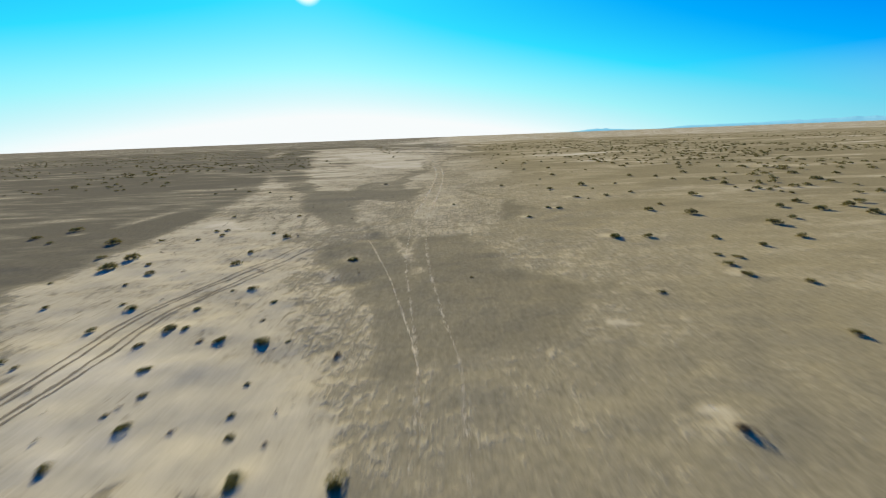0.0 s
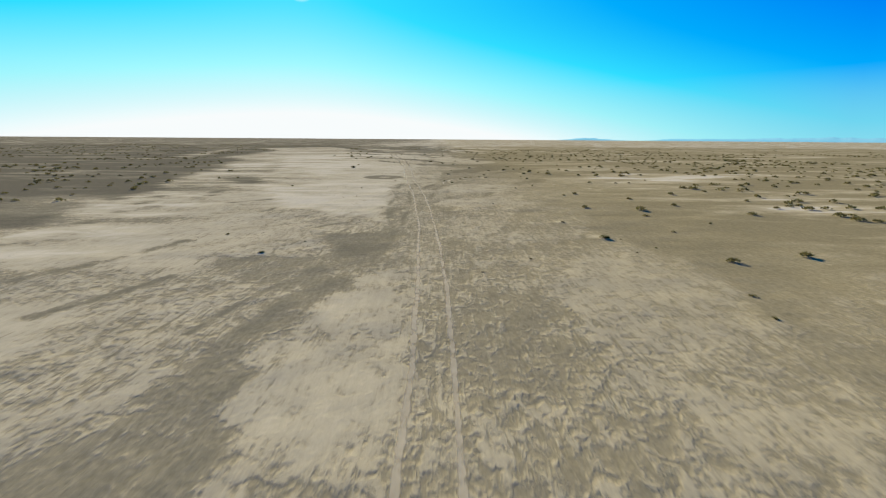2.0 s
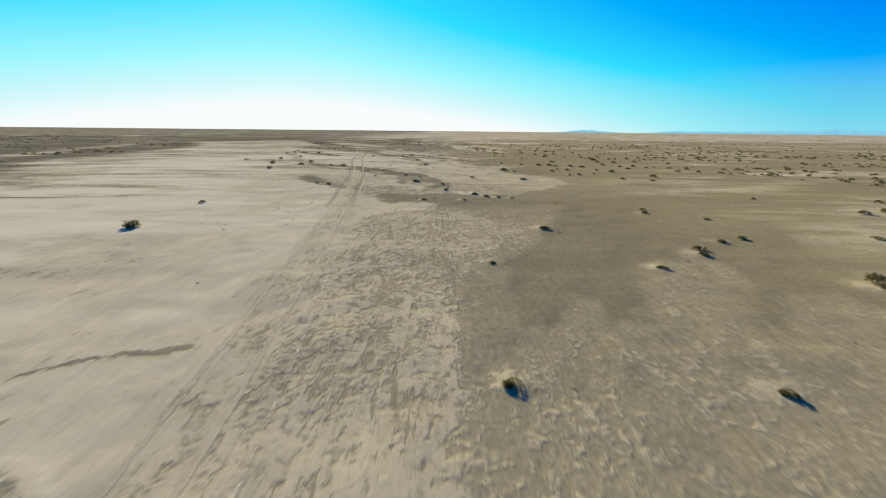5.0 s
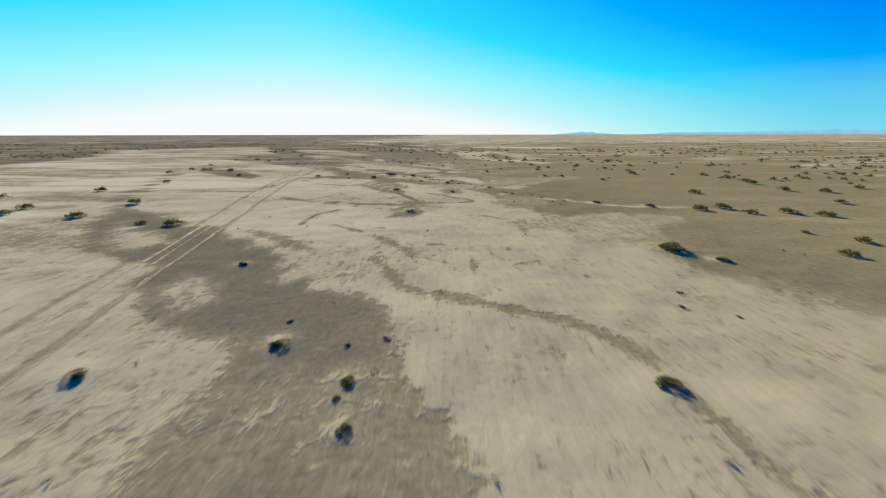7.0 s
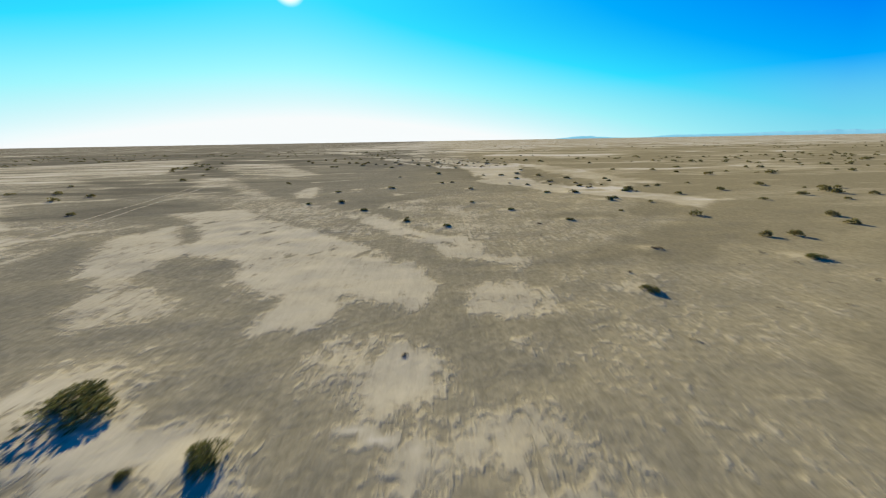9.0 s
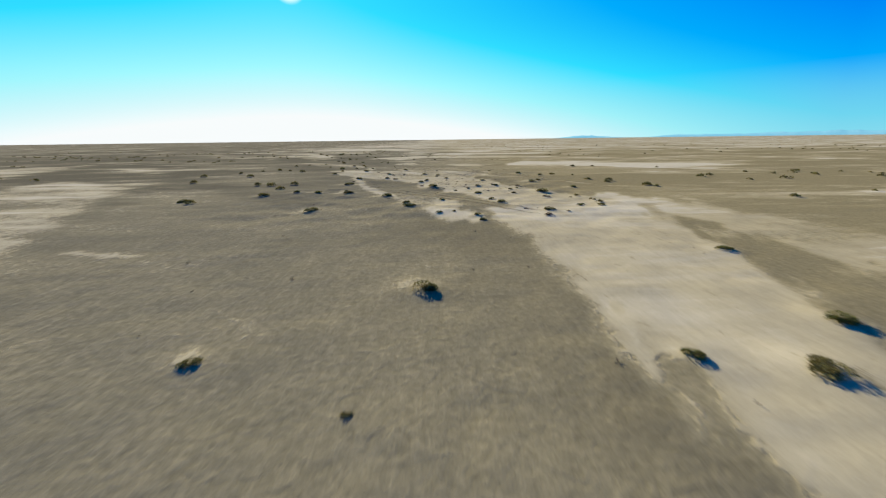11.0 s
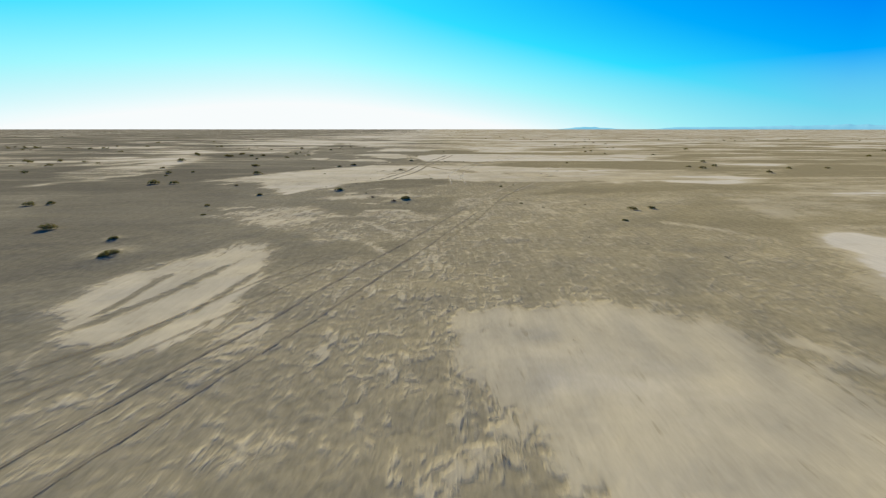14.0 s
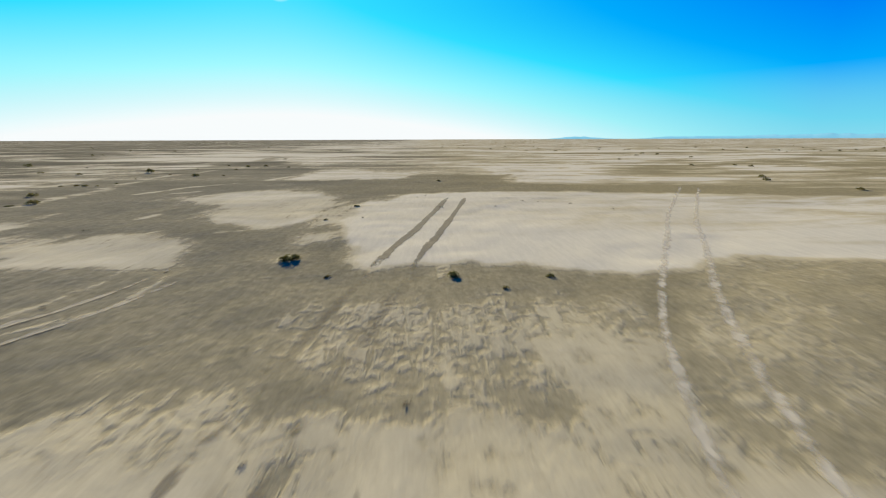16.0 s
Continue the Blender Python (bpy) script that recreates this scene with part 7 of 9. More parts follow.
sand_patch(.5, 0.5, (-4.6, 165.8), (-0.5, 164.7), (-1.3, 163.6), (-2.5, 164.0))
sand_patch(.5, 0.5, (-6.6, 163.0), (-3.5, 163.1), (0.0, 159.8), (0.1, 158.1), (-0.8, 158.7), (-3.3, 160.8), (-5.8, 161.8))
sand_patch(.68, 0.5, (-14.1, 162.3), (-7.4, 160.8), (-6.8, 159.8), (-7.2, 158.7), (-7.4, 157.8), (-8.4, 157.2))
sand_patch(.27, 0.8, (-8.4, 157.2), (-7.5, 157.9), (-7.2, 158.7), (-6.0, 158.9), (-4.9, 158.8), (-4.5, 157.5), (-4.9, 156.5), (-3.8, 156.4), (-3.7, 155.7), (-3.7, 154.7), (-5.4, 154.5))
sand_patch(.64, 0.6, (-4.8, 158.6), (-3.1, 158.0), (-2.2, 157.0), (-0.8, 156.8), (-1.2, 155.8), (-1.7, 155.6), (-1.5, 154.4), (-3.4, 154.5), (-3.5, 155.9), (-4.3, 157.1))
sand_patch(.33, 0.9, (-1.7, 155.6), (-1.3, 156.1), (0.1, 157.3), (1.7, 157.2), (2.3, 154.9), (1.9, 154.3), (-1.5, 154.4))
sand_patch(.1, 0.8, (4.7, 161.2), (14.5, 162.9), (4.0, 154.3), (2.2, 154.3), (2.8, 156.8))
sand_streak(.8, 0.1, (-2.8, 158.7), (-2.1, 158.7))
sand_streak(.7, 0.2, (-7.0, 162.9), (-5.8, 162.4), (-4.1, 161.3))
sand_patch(-.22, 0.7, (-39.4, 193.7), (-18.8, 215.5), (5.6, 190.4), (4.5, 173.7), (1.6, 165.4), (-0.5, 162.9), (-3.0, 163.0), (-5.5, 163.1))
sand_patch(.68, 0.6, (-13.3, 179.6), (-8.1, 177.6), (-4.2, 173.3), (-2.0, 171.7), (-0.8, 170.2), (-1.0, 167.8), (-2.7, 168.3), (-3.1, 166.6), (-4.4, 166.7), (-4.6, 168.1), (-6.6, 169.3), (-7.0, 171.2), (-9.8, 173.3))
sand_patch(.6, 0.6, (-11.6, 170.0), (-14.4, 175.4), (-12.9, 177.5), (-10.0, 173.4), (-9.5, 169.9))
sand_patch(.45, 0.6, (-9.9, 167.8), (-9.9, 169.9), (-7.7, 169.7), (-6.7, 167.6), (-8.1, 166.7))
sand_patch(.58, 0.5, (-5.7, 178.0), (-2.4, 176.4), (1.3, 173.2), (3.0, 171.0), (2.1, 170.2), (-0.1, 171.5), (-3.6, 175.4))
sand_patch(.5, 0.5, (-0.2, 168.8), (1.4, 169.1), (3.0, 167.9), (3.4, 167.0), (2.5, 167.1), (1.0, 167.1), (0.2, 167.2))
sand_patch(.66, 0.5, (-2.3, 165.4), (-1.4, 166.1), (-0.4, 165.5), (-0.6, 164.7), (-1.3, 164.2), (-1.8, 164.1))
sand_patch(.4, 0.5, (-3.4, 165.1), (-2.6, 166.4), (-1.7, 166.3), (-2.2, 164.8))
sand_patch(.4, 0.6, (-1.2, 163.6), (-0.4, 164.1), (1.2, 164.3), (1.7, 163.4), (1.4, 162.8), (-1.1, 162.9))
sand_patch(.4, 0.6, (0.8, 166.2), (2.6, 165.3), (2.7, 164.6), (1.5, 165.1))
sand_patch(.3, 0.5, (-0.3, 180.6), (2.9, 177.1), (3.6, 172.2), (1.9, 171.7), (1.0, 174.1))
sand_streak(.55, 0.5, (-18.3, 174.7), (-16.5, 176.4), (-14.9, 177.7))
sand_streak(.6, 0.8, (-29.4, 184.6), (-27.5, 186.5), (-24.2, 186.8))
sand_streak(.55, 0.6, (-21.5, 186.5), (-16.7, 188.6), (-14.2, 191.0))
sand_streak(.5, 0.5, (-15.1, 171.8), (-15.7, 173.8))
sand_streak(.5, 0.5, (-11.4, 187.3), (-9.0, 189.1))
sand_patch(.6, 0.6, (-7.7, 165.1), (-5.0, 164.4), (-3.5, 163.9), (-2.8, 163.0), (-5.5, 163.1))
sand_patch(.0, 0.8, (3.2, 169.9), (18.3, 174.4), (4.1, 162.7), (1.4, 162.8), (1.6, 165.2))
sand_patch(-.34, 0.6, (-43.3, 205.6), (-19.4, 226.2), (5.1, 195.6), (4.0, 180.2), (1.2, 175.8), (-0.9, 171.6), (-2.8, 171.6), (-11.9, 181.9), (-15.7, 180.9))
sand_patch(.66, 0.5, (-15.7, 180.9), (-11.9, 181.9), (-7.4, 177.1), (-5.3, 175.3), (-3.6, 173.6), (-2.4, 172.7), (-2.0, 171.6), (-5.4, 171.8))
sand_patch(.66, 0.5, (-6.1, 179.5), (-3.7, 179.3), (-2.6, 177.4), (-1.5, 175.5), (-0.5, 174.6), (0.9, 174.1), (0.5, 173.0), (1.2, 172.1), (1.0, 171.5), (-0.2, 171.5), (-1.0, 173.0), (-1.6, 173.6), (-3.1, 175.4), (-3.9, 176.5))
sand_patch(-.12, 0.5, (-5.2, 175.3), (-4.2, 175.2), (-3.1, 175.4), (-1.6, 173.3), (-0.5, 171.6), (-1.9, 171.6), (-3.6, 173.6))
sand_patch(.4, 0.4, (-5.2, 176.6), (-3.9, 176.2), (-3.3, 175.2), (-4.2, 175.2))
sand_patch(.5, 0.4, (0.7, 179.9), (1.6, 178.8), (1.2, 177.1), (0.7, 177.9))
sand_patch(.58, 0.4, (1.6, 176.7), (2.9, 176.6), (2.8, 175.2), (1.8, 175.0))
sand_patch(.12, 0.5, (-4.2, 182.6), (-1.2, 185.2), (-0.6, 183.0), (-0.8, 177.3), (-1.8, 178.1))
sand_patch(.2, 0.5, (-1.7, 177.0), (0.7, 177.9), (4.0, 176.9), (2.9, 174.0), (0.9, 174.1), (-0.7, 175.0))
sand_patch(.05, 0.7, (3.0, 177.3), (11.3, 177.0), (4.5, 171.3), (1.0, 171.5))
sand_streak(.6, 0.25, (-3.7, 187.1), (-2.8, 186.4))
sand_streak(.7, 0.25, (-2.6, 183.8), (-1.4, 183.9))
sand_streak(.5, 0.2, (-3.2, 181.8), (-1.4, 181.1))
sand_patch(.55, 0.7, (-26.0, 198.7), (-22.4, 207.9), (-17.0, 209.3), (-17.1, 193.9), (-21.4, 193.5))
sand_patch(.5, 0.6, (-12.7, 184.5), (-16.4, 190.5), (-15.0, 197.5), (-12.1, 187.7), (-10.1, 182.4))
sand_patch(.5, 0.5, (-11.5, 187.2), (-11.5, 190.3), (-9.4, 189.1), (-9.3, 185.1))
sand_streak(.45, 0.5, (-19.2, 185.2), (-20.5, 189.1), (-17.6, 190.4))
sand_streak(.55, 0.8, (-36.7, 206.8), (-32.7, 209.9), (-31.6, 215.7))
sand_streak(.5, 0.8, (-30.6, 194.3), (-30.2, 196.1), (-29.7, 198.8))
sand_streak(.5, 0.8, (-59.9, 220.5), (-59.4, 226.9), (-58.5, 232.7))
sand_patch(.65, 0.7, (2.9, 194.6), (8.3, 201.7), (8.6, 193.4), (9.7, 187.9), (14.1, 185.6), (17.1, 181.8), (13.9, 179.2), (12.7, 182.4), (8.5, 185.4), (6.2, 190.7))
sand_streak(-.35, 0.15, (-11.8, 177.8), (-11.6, 178.1))
sand_streak(-.4, 0.18, (-8.0, 175.5), (-7.9, 175.8))
sand_streak(-.4, 0.12, (-3.1, 172.0), (-3.0, 172.4))
sand_streak(-.4, 0.1, (-3.3, 171.7), (-3.2, 171.9))
sand_streak(-.4, 0.1, (-5.7, 172.0), (-5.6, 172.2))
sand_streak(-.4, 0.3, (-7.4, 156.3), (-6.4, 157.2), (-5.7, 158.1))
sand_streak(-.4, 0.25, (-6.1, 155.2), (-5.8, 156.0), (-5.5, 156.4))
sand_streak(-.3, 0.2, (-3.5, 154.7), (-3.6, 155.5), (-3.6, 156.3))
sand_streak(.85, 0.1, (-2.1, 164.0), (-0.9, 163.6))
sand_streak(.85, 0.12, (-2.7, 158.7), (-2.0, 158.7))
sand_patch(.2, 1.0, (-11.7, 125.0), (-7.6, 124.9), (-3.5, 123.4), (-2.7, 121.7), (-2.5, 120.1), (-6.5, 120.2))
sand_patch(.36, 1.0, (-0.4, 123.7), (3.6, 124.7), (8.0, 122.8), (4.6, 120.0), (-1.6, 120.1), (-1.2, 121.9))
sand_streak(.95, 0.3, (0.9, 120.1), (0.8, 120.8))
sand_streak(.95, 0.2, (2.1, 120.3), (1.7, 120.8))
sand_patch(-.22, 1.0, (-24.5, 202.7), (-19.7, 219.9), (-0.9, 215.5), (2.9, 194.7), (4.4, 188.1), (1.4, 185.5), (-1.2, 184.9), (-5.8, 184.6), (-6.9, 182.9), (-10.2, 183.7))
sand_patch(.08, 1.0, (-1.8, 185.0), (2.1, 188.4), (8.2, 185.7), (13.8, 182.4), (8.4, 177.9), (-1.1, 178.4))
sand_patch(.65, 0.5, (-10.4, 185.8), (-11.8, 188.7), (-11.4, 191.2), (-11.0, 193.5), (-10.1, 190.3), (-9.6, 187.9), (-9.0, 185.6))
sand_streak(.6, 0.3, (-12.7, 196.4), (-10.2, 197.7), (-7.9, 198.2))
sand_patch(.6, 0.6, (-25.8, 207.9), (-28.7, 216.1), (-16.8, 209.6), (-14.7, 206.0), (-16.9, 203.3), (-19.9, 205.3))
sand_streak(.6, 0.8, (-56.0, 250.6), (-50.2, 254.5), (-39.1, 247.0))
sand_streak(.5, 0.4, (-13.2, 207.5), (-10.4, 207.0))
sand_patch(.4, 0.4, (-7.5, 190.7), (-6.8, 190.9), (-6.4, 189.0), (-7.1, 189.1))
sand_patch(.65, 0.3, (-3.9, 187.4), (-3.6, 187.7), (-2.7, 186.8), (-3.3, 186.3))
sand_streak(.5, 0.12, (-2.8, 188.0), (-1.6, 187.9))
sand_patch(.6, 0.4, (-2.6, 183.7), (-1.3, 184.3), (-0.9, 183.3), (-1.7, 182.7), (-2.5, 182.9))
sand_patch(.38, 0.6, (-3.6, 183.2), (-2.5, 182.1), (-1.6, 181.4), (-1.2, 180.0), (-2.1, 179.8), (-2.9, 180.9), (-3.4, 180.5))
sand_patch(.45, 0.6, (-0.0, 180.7), (1.1, 181.4), (1.4, 179.9), (1.6, 178.3), (0.0, 178.4))
sand_patch(.3, 0.6, (-5.5, 180.3), (-4.1, 179.6), (-3.5, 178.6), (-4.9, 178.7))
sand_streak(-.4, 0.2, (-13.5, 187.8), (-13.6, 190.0), (-13.8, 192.2))
sand_streak(-.4, 0.2, (-17.9, 192.7), (-17.9, 195.3))
sand_patch(.15, 0.8, (-2.5, 122.9), (-0.7, 123.3), (-0.2, 121.9), (-0.8, 120.8), (-2.1, 120.8))
sand_patch(.2, 1.0, (-20.0, 188.4), (-13.5, 187.8), (-8.4, 183.0), (-5.7, 179.7), (-4.2, 176.9), (-3.4, 175.1), (-5.3, 175.2))
sand_streak(.6, 0.2, (-10.4, 180.0), (-10.5, 181.4))
sand_streak(.6, 0.25, (-13.4, 183.4), (-13.9, 186.1))
sand_streak(.55, 0.2, (-7.6, 178.8), (-7.5, 179.8))
sand_patch(.34, 1.0, (2.4, 143.1), (6.2, 144.2), (11.4, 143.6), (6.5, 139.4), (5.1, 140.1), (3.4, 141.6))
sand_patch(.4, 0.6, (-28.8, 205.2), (-23.5, 202.6), (-14.8, 190.2), (-12.5, 185.9), (-12.3, 185.2))
sand_patch(.5, 0.7, (-36.1, 222.1), (-39.6, 235.1), (-29.0, 228.8), (-17.5, 211.4), (-19.2, 207.7), (-23.0, 206.2))
sand_streak(-.3, 0.1, (-6.6, 173.6), (-6.4, 173.9))
sand_streak(-.3, 0.1, (-8.9, 175.5), (-8.8, 175.9))
sand_streak(-.3, 0.08, (-8.1, 176.5), (-7.8, 176.8))
sand_streak(-.3, 0.08, (-4.4, 172.6), (-4.3, 173.0))
sand_streak(-.3, 0.08, (-4.9, 172.2), (-4.7, 172.5))
sand_streak(-.25, 0.1, (-1.8, 174.6), (-1.1, 173.9))
sand_streak(-.25, 0.1, (-0.3, 173.3), (0.1, 172.8))
sand_patch(-.38, 0.7, (-29.9, 239.1), (-11.7, 241.1), (-7.1, 228.3), (-4.3, 221.8), (-2.6, 219.8), (-2.3, 218.5), (-2.4, 217.2), (-2.8, 215.6), (-4.0, 215.6))
sand_patch(-.3, 0.6, (-6.8, 230.6), (-3.7, 231.9), (-1.1, 226.2), (0.7, 222.5), (2.2, 220.8), (3.0, 219.4), (3.7, 217.9), (4.2, 216.6), (4.7, 215.4), (2.2, 215.4), (1.7, 216.6), (0.7, 218.8), (-1.5, 220.3), (-3.7, 222.6))
sand_patch(-.2, 0.8, (5.1, 233.2), (26.3, 232.3), (10.7, 219.4), (9.7, 220.6), (7.6, 223.2), (5.9, 226.0))
sand_patch(.68, 0.85, (-6.6, 235.7), (-4.2, 237.9), (1.7, 230.3), (3.8, 226.9), (6.1, 223.9), (7.9, 222.2), (9.6, 221.3), (10.2, 220.0), (9.6, 218.5), (5.8, 215.3), (4.8, 215.3), (4.4, 216.2), (4.2, 217.3), (3.7, 218.1), (3.1, 219.4), (2.3, 221.0), (0.8, 222.5), (0.2, 224.7), (-1.9, 228.1))
sand_patch(.7, 0.5, (-6.5, 226.4), (-6.2, 227.3), (-3.9, 223.1), (-2.5, 220.4), (-2.3, 218.8), (-3.6, 221.0), (-4.9, 223.1))
sand_patch(.66, 0.85, (0.1, 218.0), (1.1, 218.4), (1.6, 217.1), (1.6, 216.1), (1.5, 215.4), (0.1, 215.5), (0.1, 216.5))
sand_patch(.3, 0.8, (-2.2, 218.8), (-1.1, 219.7), (0.1, 218.0), (0.1, 215.5), (-0.9, 215.5), (-1.6, 217.2))
sand_streak(.8, 0.3, (-8.2, 222.3), (-6.4, 222.5))
sand_streak(.65, 0.5, (10.4, 230.6), (12.6, 227.5), (14.1, 225.3), (16.3, 224.0))
sand_patch(.6, 1.4, (12.6, 255.0), (16.9, 249.7), (33.6, 238.3), (47.9, 250.2), (20.5, 258.3))
sand_streak(.5, 1.0, (-36.5, 245.2), (-38.2, 249.6), (-43.3, 260.8))
sand_patch(-.4, 0.7, (-31.1, 249.3), (-22.2, 254.5), (-11.3, 240.5), (-8.7, 234.3), (-7.4, 231.0), (-7.3, 227.8))
sand_patch(-.42, 0.6, (-6.1, 226.7), (-5.7, 227.4), (-5.9, 228.4), (-6.7, 230.2), (-6.8, 231.9), (-4.2, 231.4), (-2.8, 229.8), (-1.9, 227.7), (-1.3, 226.3), (-1.0, 225.4), (-0.5, 224.4), (-3.6, 224.5))
sand_streak(.6, 0.6, (-6.2, 226.9), (-6.2, 227.8), (-6.7, 229.2), (-7.3, 231.0), (-8.2, 233.6))
sand_patch(.7, 0.8, (-11.8, 239.1), (-9.2, 240.5), (-5.3, 241.1), (-1.1, 241.9), (2.0, 240.2), (2.8, 234.1), (4.3, 232.2), (5.4, 230.3), (5.8, 228.4), (5.7, 227.3), (5.9, 226.2), (6.0, 225.4), (5.9, 224.5), (6.1, 224.3), (-0.5, 224.4), (-0.9, 225.2), (-1.2, 226.2), (-1.8, 227.7), (-2.8, 229.8), (-4.8, 231.8), (-8.0, 233.6))
sand_patch(.45, 0.5, (2.8, 230.4), (4.9, 229.0), (4.8, 227.5), (2.8, 227.6))
sand_patch(.4, 0.5, (-4.2, 234.9), (-1.7, 234.9), (-1.1, 231.8), (-2.8, 231.8))
sand_patch(-.05, 0.7, (4.3, 236.6), (7.3, 231.1), (7.6, 228.4), (8.0, 225.9), (14.1, 231.0), (10.4, 234.7), (7.4, 238.8))
sand_patch(.85, 0.8, (12.6, 255.6), (28.8, 255.3), (32.9, 251.4), (30.2, 248.7), (21.0, 248.0), (12.9, 249.7))
sand_streak(.6, 0.6, (2.4, 250.2), (6.7, 249.2))
sand_streak(.6, 0.6, (-6.1, 255.5), (-2.3, 253.7))
sand_streak(.55, 0.3, (-0.4, 241.1), (2.0, 238.9), (3.6, 237.1))
sand_streak(.6, 0.3, (7.2, 233.3), (9.2, 232.8))
sand_streak(.45, 0.4, (-14.4, 245.1), (-11.8, 246.2), (-8.6, 245.0))
sand_patch(-.4, 0.7, (-62.9, 287.1), (-14.0, 268.1), (-4.2, 247.4), (-4.3, 243.6), (-6.9, 242.2), (-12.3, 245.2), (-15.4, 244.4))
sand_patch(.48, 0.6, (-13.7, 242.9), (-11.5, 244.4), (-6.5, 241.6), (-3.1, 241.6), (-0.9, 241.3), (1.2, 239.0), (2.7, 236.2), (3.0, 235.0), (2.6, 233.4), (-3.3, 233.5))
sand_patch(.7, 0.5, (-0.7, 239.3), (0.1, 240.1), (0.4, 238.6), (-0.4, 238.6))
sand_patch(.65, 0.5, (1.9, 240.8), (3.0, 240.6), (4.5, 238.6), (3.9, 236.6), (2.9, 237.5), (2.3, 239.3))
sand_patch(.45, 0.6, (4.3, 237.0), (5.4, 237.5), (6.6, 235.8), (7.4, 234.3), (6.3, 233.3), (4.0, 233.4), (3.7, 234.8))
sand_patch(-.1, 0.7, (6.2, 243.6), (17.6, 242.9), (9.2, 235.8), (6.6, 237.4), (5.2, 238.6))
sand_patch(.2, 0.6, (-4.6, 238.1), (-2.5, 237.5), (-1.6, 235.9), (-2.8, 235.9))
sand_patch(.15, 0.6, (-1.2, 235.3), (-0.2, 235.6), (0.4, 234.4), (-0.3, 234.0))
sand_patch(.85, 0.9, (12.7, 257.7), (16.0, 259.4), (24.4, 258.6), (30.2, 253.4), (22.2, 246.7), (16.6, 248.6), (11.2, 250.9))
sand_patch(.72, 0.6, (-5.8, 254.7), (-4.4, 259.0), (-2.5, 258.1), (-2.4, 252.6), (-4.5, 252.6))
sand_patch(.68, 0.6, (2.1, 251.7), (4.3, 254.7), (7.4, 252.1), (6.9, 249.2), (4.1, 250.0))
sand_streak(.6, 0.3, (8.2, 254.0), (9.2, 251.9))
sand_patch(.55, 0.5, (-20.6, 256.3), (-21.9, 259.2), (-16.7, 252.8), (-16.3, 251.5))
sand_patch(.6, 0.5, (-8.9, 244.6), (-9.4, 248.7), (-8.2, 247.1), (-7.9, 243.8))
sand_patch(.5, 0.7, (-28.6, 278.2), (-35.9, 306.4), (-26.6, 297.2), (-21.7, 274.4))
sand_patch(.78, 1.2, (-14.0, 271.2), (-10.4, 282.0), (11.7, 284.3), (33.1, 279.3), (9.3, 271.4), (-8.6, 268.9))
sand_streak(.6, 0.3, (6.2, 239.7), (6.8, 238.1))
sand_patch(-.3, 0.6, (-20.9, 261.6), (-15.2, 274.6), (17.8, 271.1), (15.6, 260.0), (11.7, 255.5), (11.0, 250.5), (4.7, 247.8), (2.6, 247.8), (-2.4, 247.9), (-7.5, 251.3), (-10.3, 251.3))
sand_patch(.05, 0.6, (-9.4, 248.0), (-9.2, 250.1), (-6.7, 250.1), (-2.4, 247.9), (3.3, 247.8), (11.0, 250.5), (14.0, 248.4), (6.1, 242.0), (-3.2, 242.2))
sand_patch(.3, 0.6, (-23.0, 260.6), (-21.2, 262.7), (-12.8, 255.6), (-9.9, 250.7), (-9.4, 248.0))
sand_patch(.66, 0.5, (-5.8, 254.8), (-5.4, 257.2), (-3.3, 258.7), (-2.5, 256.8), (-2.3, 253.1), (-4.5, 253.4))
sand_patch(.62, 0.5, (3.5, 253.3), (6.1, 253.0), (7.6, 251.5), (7.3, 249.9), (6.3, 249.3), (3.8, 250.4))
sand_patch(.5, 0.4, (2.0, 251.7), (2.9, 254.0), (3.1, 251.2), (2.0, 250.9))
sand_streak(.65, 0.3, (8.2, 254.4), (9.4, 252.4))
sand_streak(.65, 0.12, (0.5, 248.7), (1.3, 248.7))
sand_streak(.55, 0.12, (1.7, 248.1), (2.3, 247.9))
sand_streak(.65, 0.14, (7.6, 247.8), (8.1, 247.8))
sand_patch(.88, 0.7, (13.9, 258.3), (25.8, 258.0), (15.0, 249.2), (11.5, 250.7), (11.9, 252.9), (11.9, 255.9))
sand_patch(.35, 0.5, (1.6, 245.2), (2.8, 245.5), (3.6, 244.4), (4.0, 243.4), (3.8, 243.0), (2.1, 243.5), (1.6, 243.9))
sand_patch(.5, 0.4, (-2.0, 244.7), (-1.5, 245.2), (-1.4, 244.3), (-1.9, 244.2))
sand_patch(.55, 0.5, (-4.4, 243.3), (-3.7, 243.5), (-3.2, 242.9), (-3.8, 242.8))
sand_streak(-.35, 0.3, (-5.5, 244.3), (-5.4, 245.7), (-4.2, 246.6))
sand_patch(-.36, 0.6, (-23.7, 270.0), (-7.7, 269.5), (5.1, 272.8), (2.7, 263.3), (0.7, 258.0), (-2.3, 257.2), (-3.2, 257.6), (-5.9, 256.1), (-6.7, 254.4))
sand_patch(.02, 0.6, (-2.1, 256.7), (0.7, 258.0), (4.7, 261.3), (11.2, 261.1), (14.7, 258.2), (12.0, 255.0), (6.4, 250.3), (-2.5, 250.6), (-5.4, 253.2), (-3.0, 252.6), (-2.0, 253.9))
sand_patch(.66, 0.5, (-5.4, 254.2), (-6.2, 256.5), (-5.2, 257.7), (-4.4, 259.3), (-3.0, 258.7), (-2.5, 256.0), (-2.5, 254.3), (-2.6, 253.1), (-3.1, 252.7), (-3.9, 253.3))
sand_patch(.45, 0.4, (2.7, 254.0), (3.4, 254.2), (4.0, 253.3), (3.5, 252.7), (2.8, 253.4))
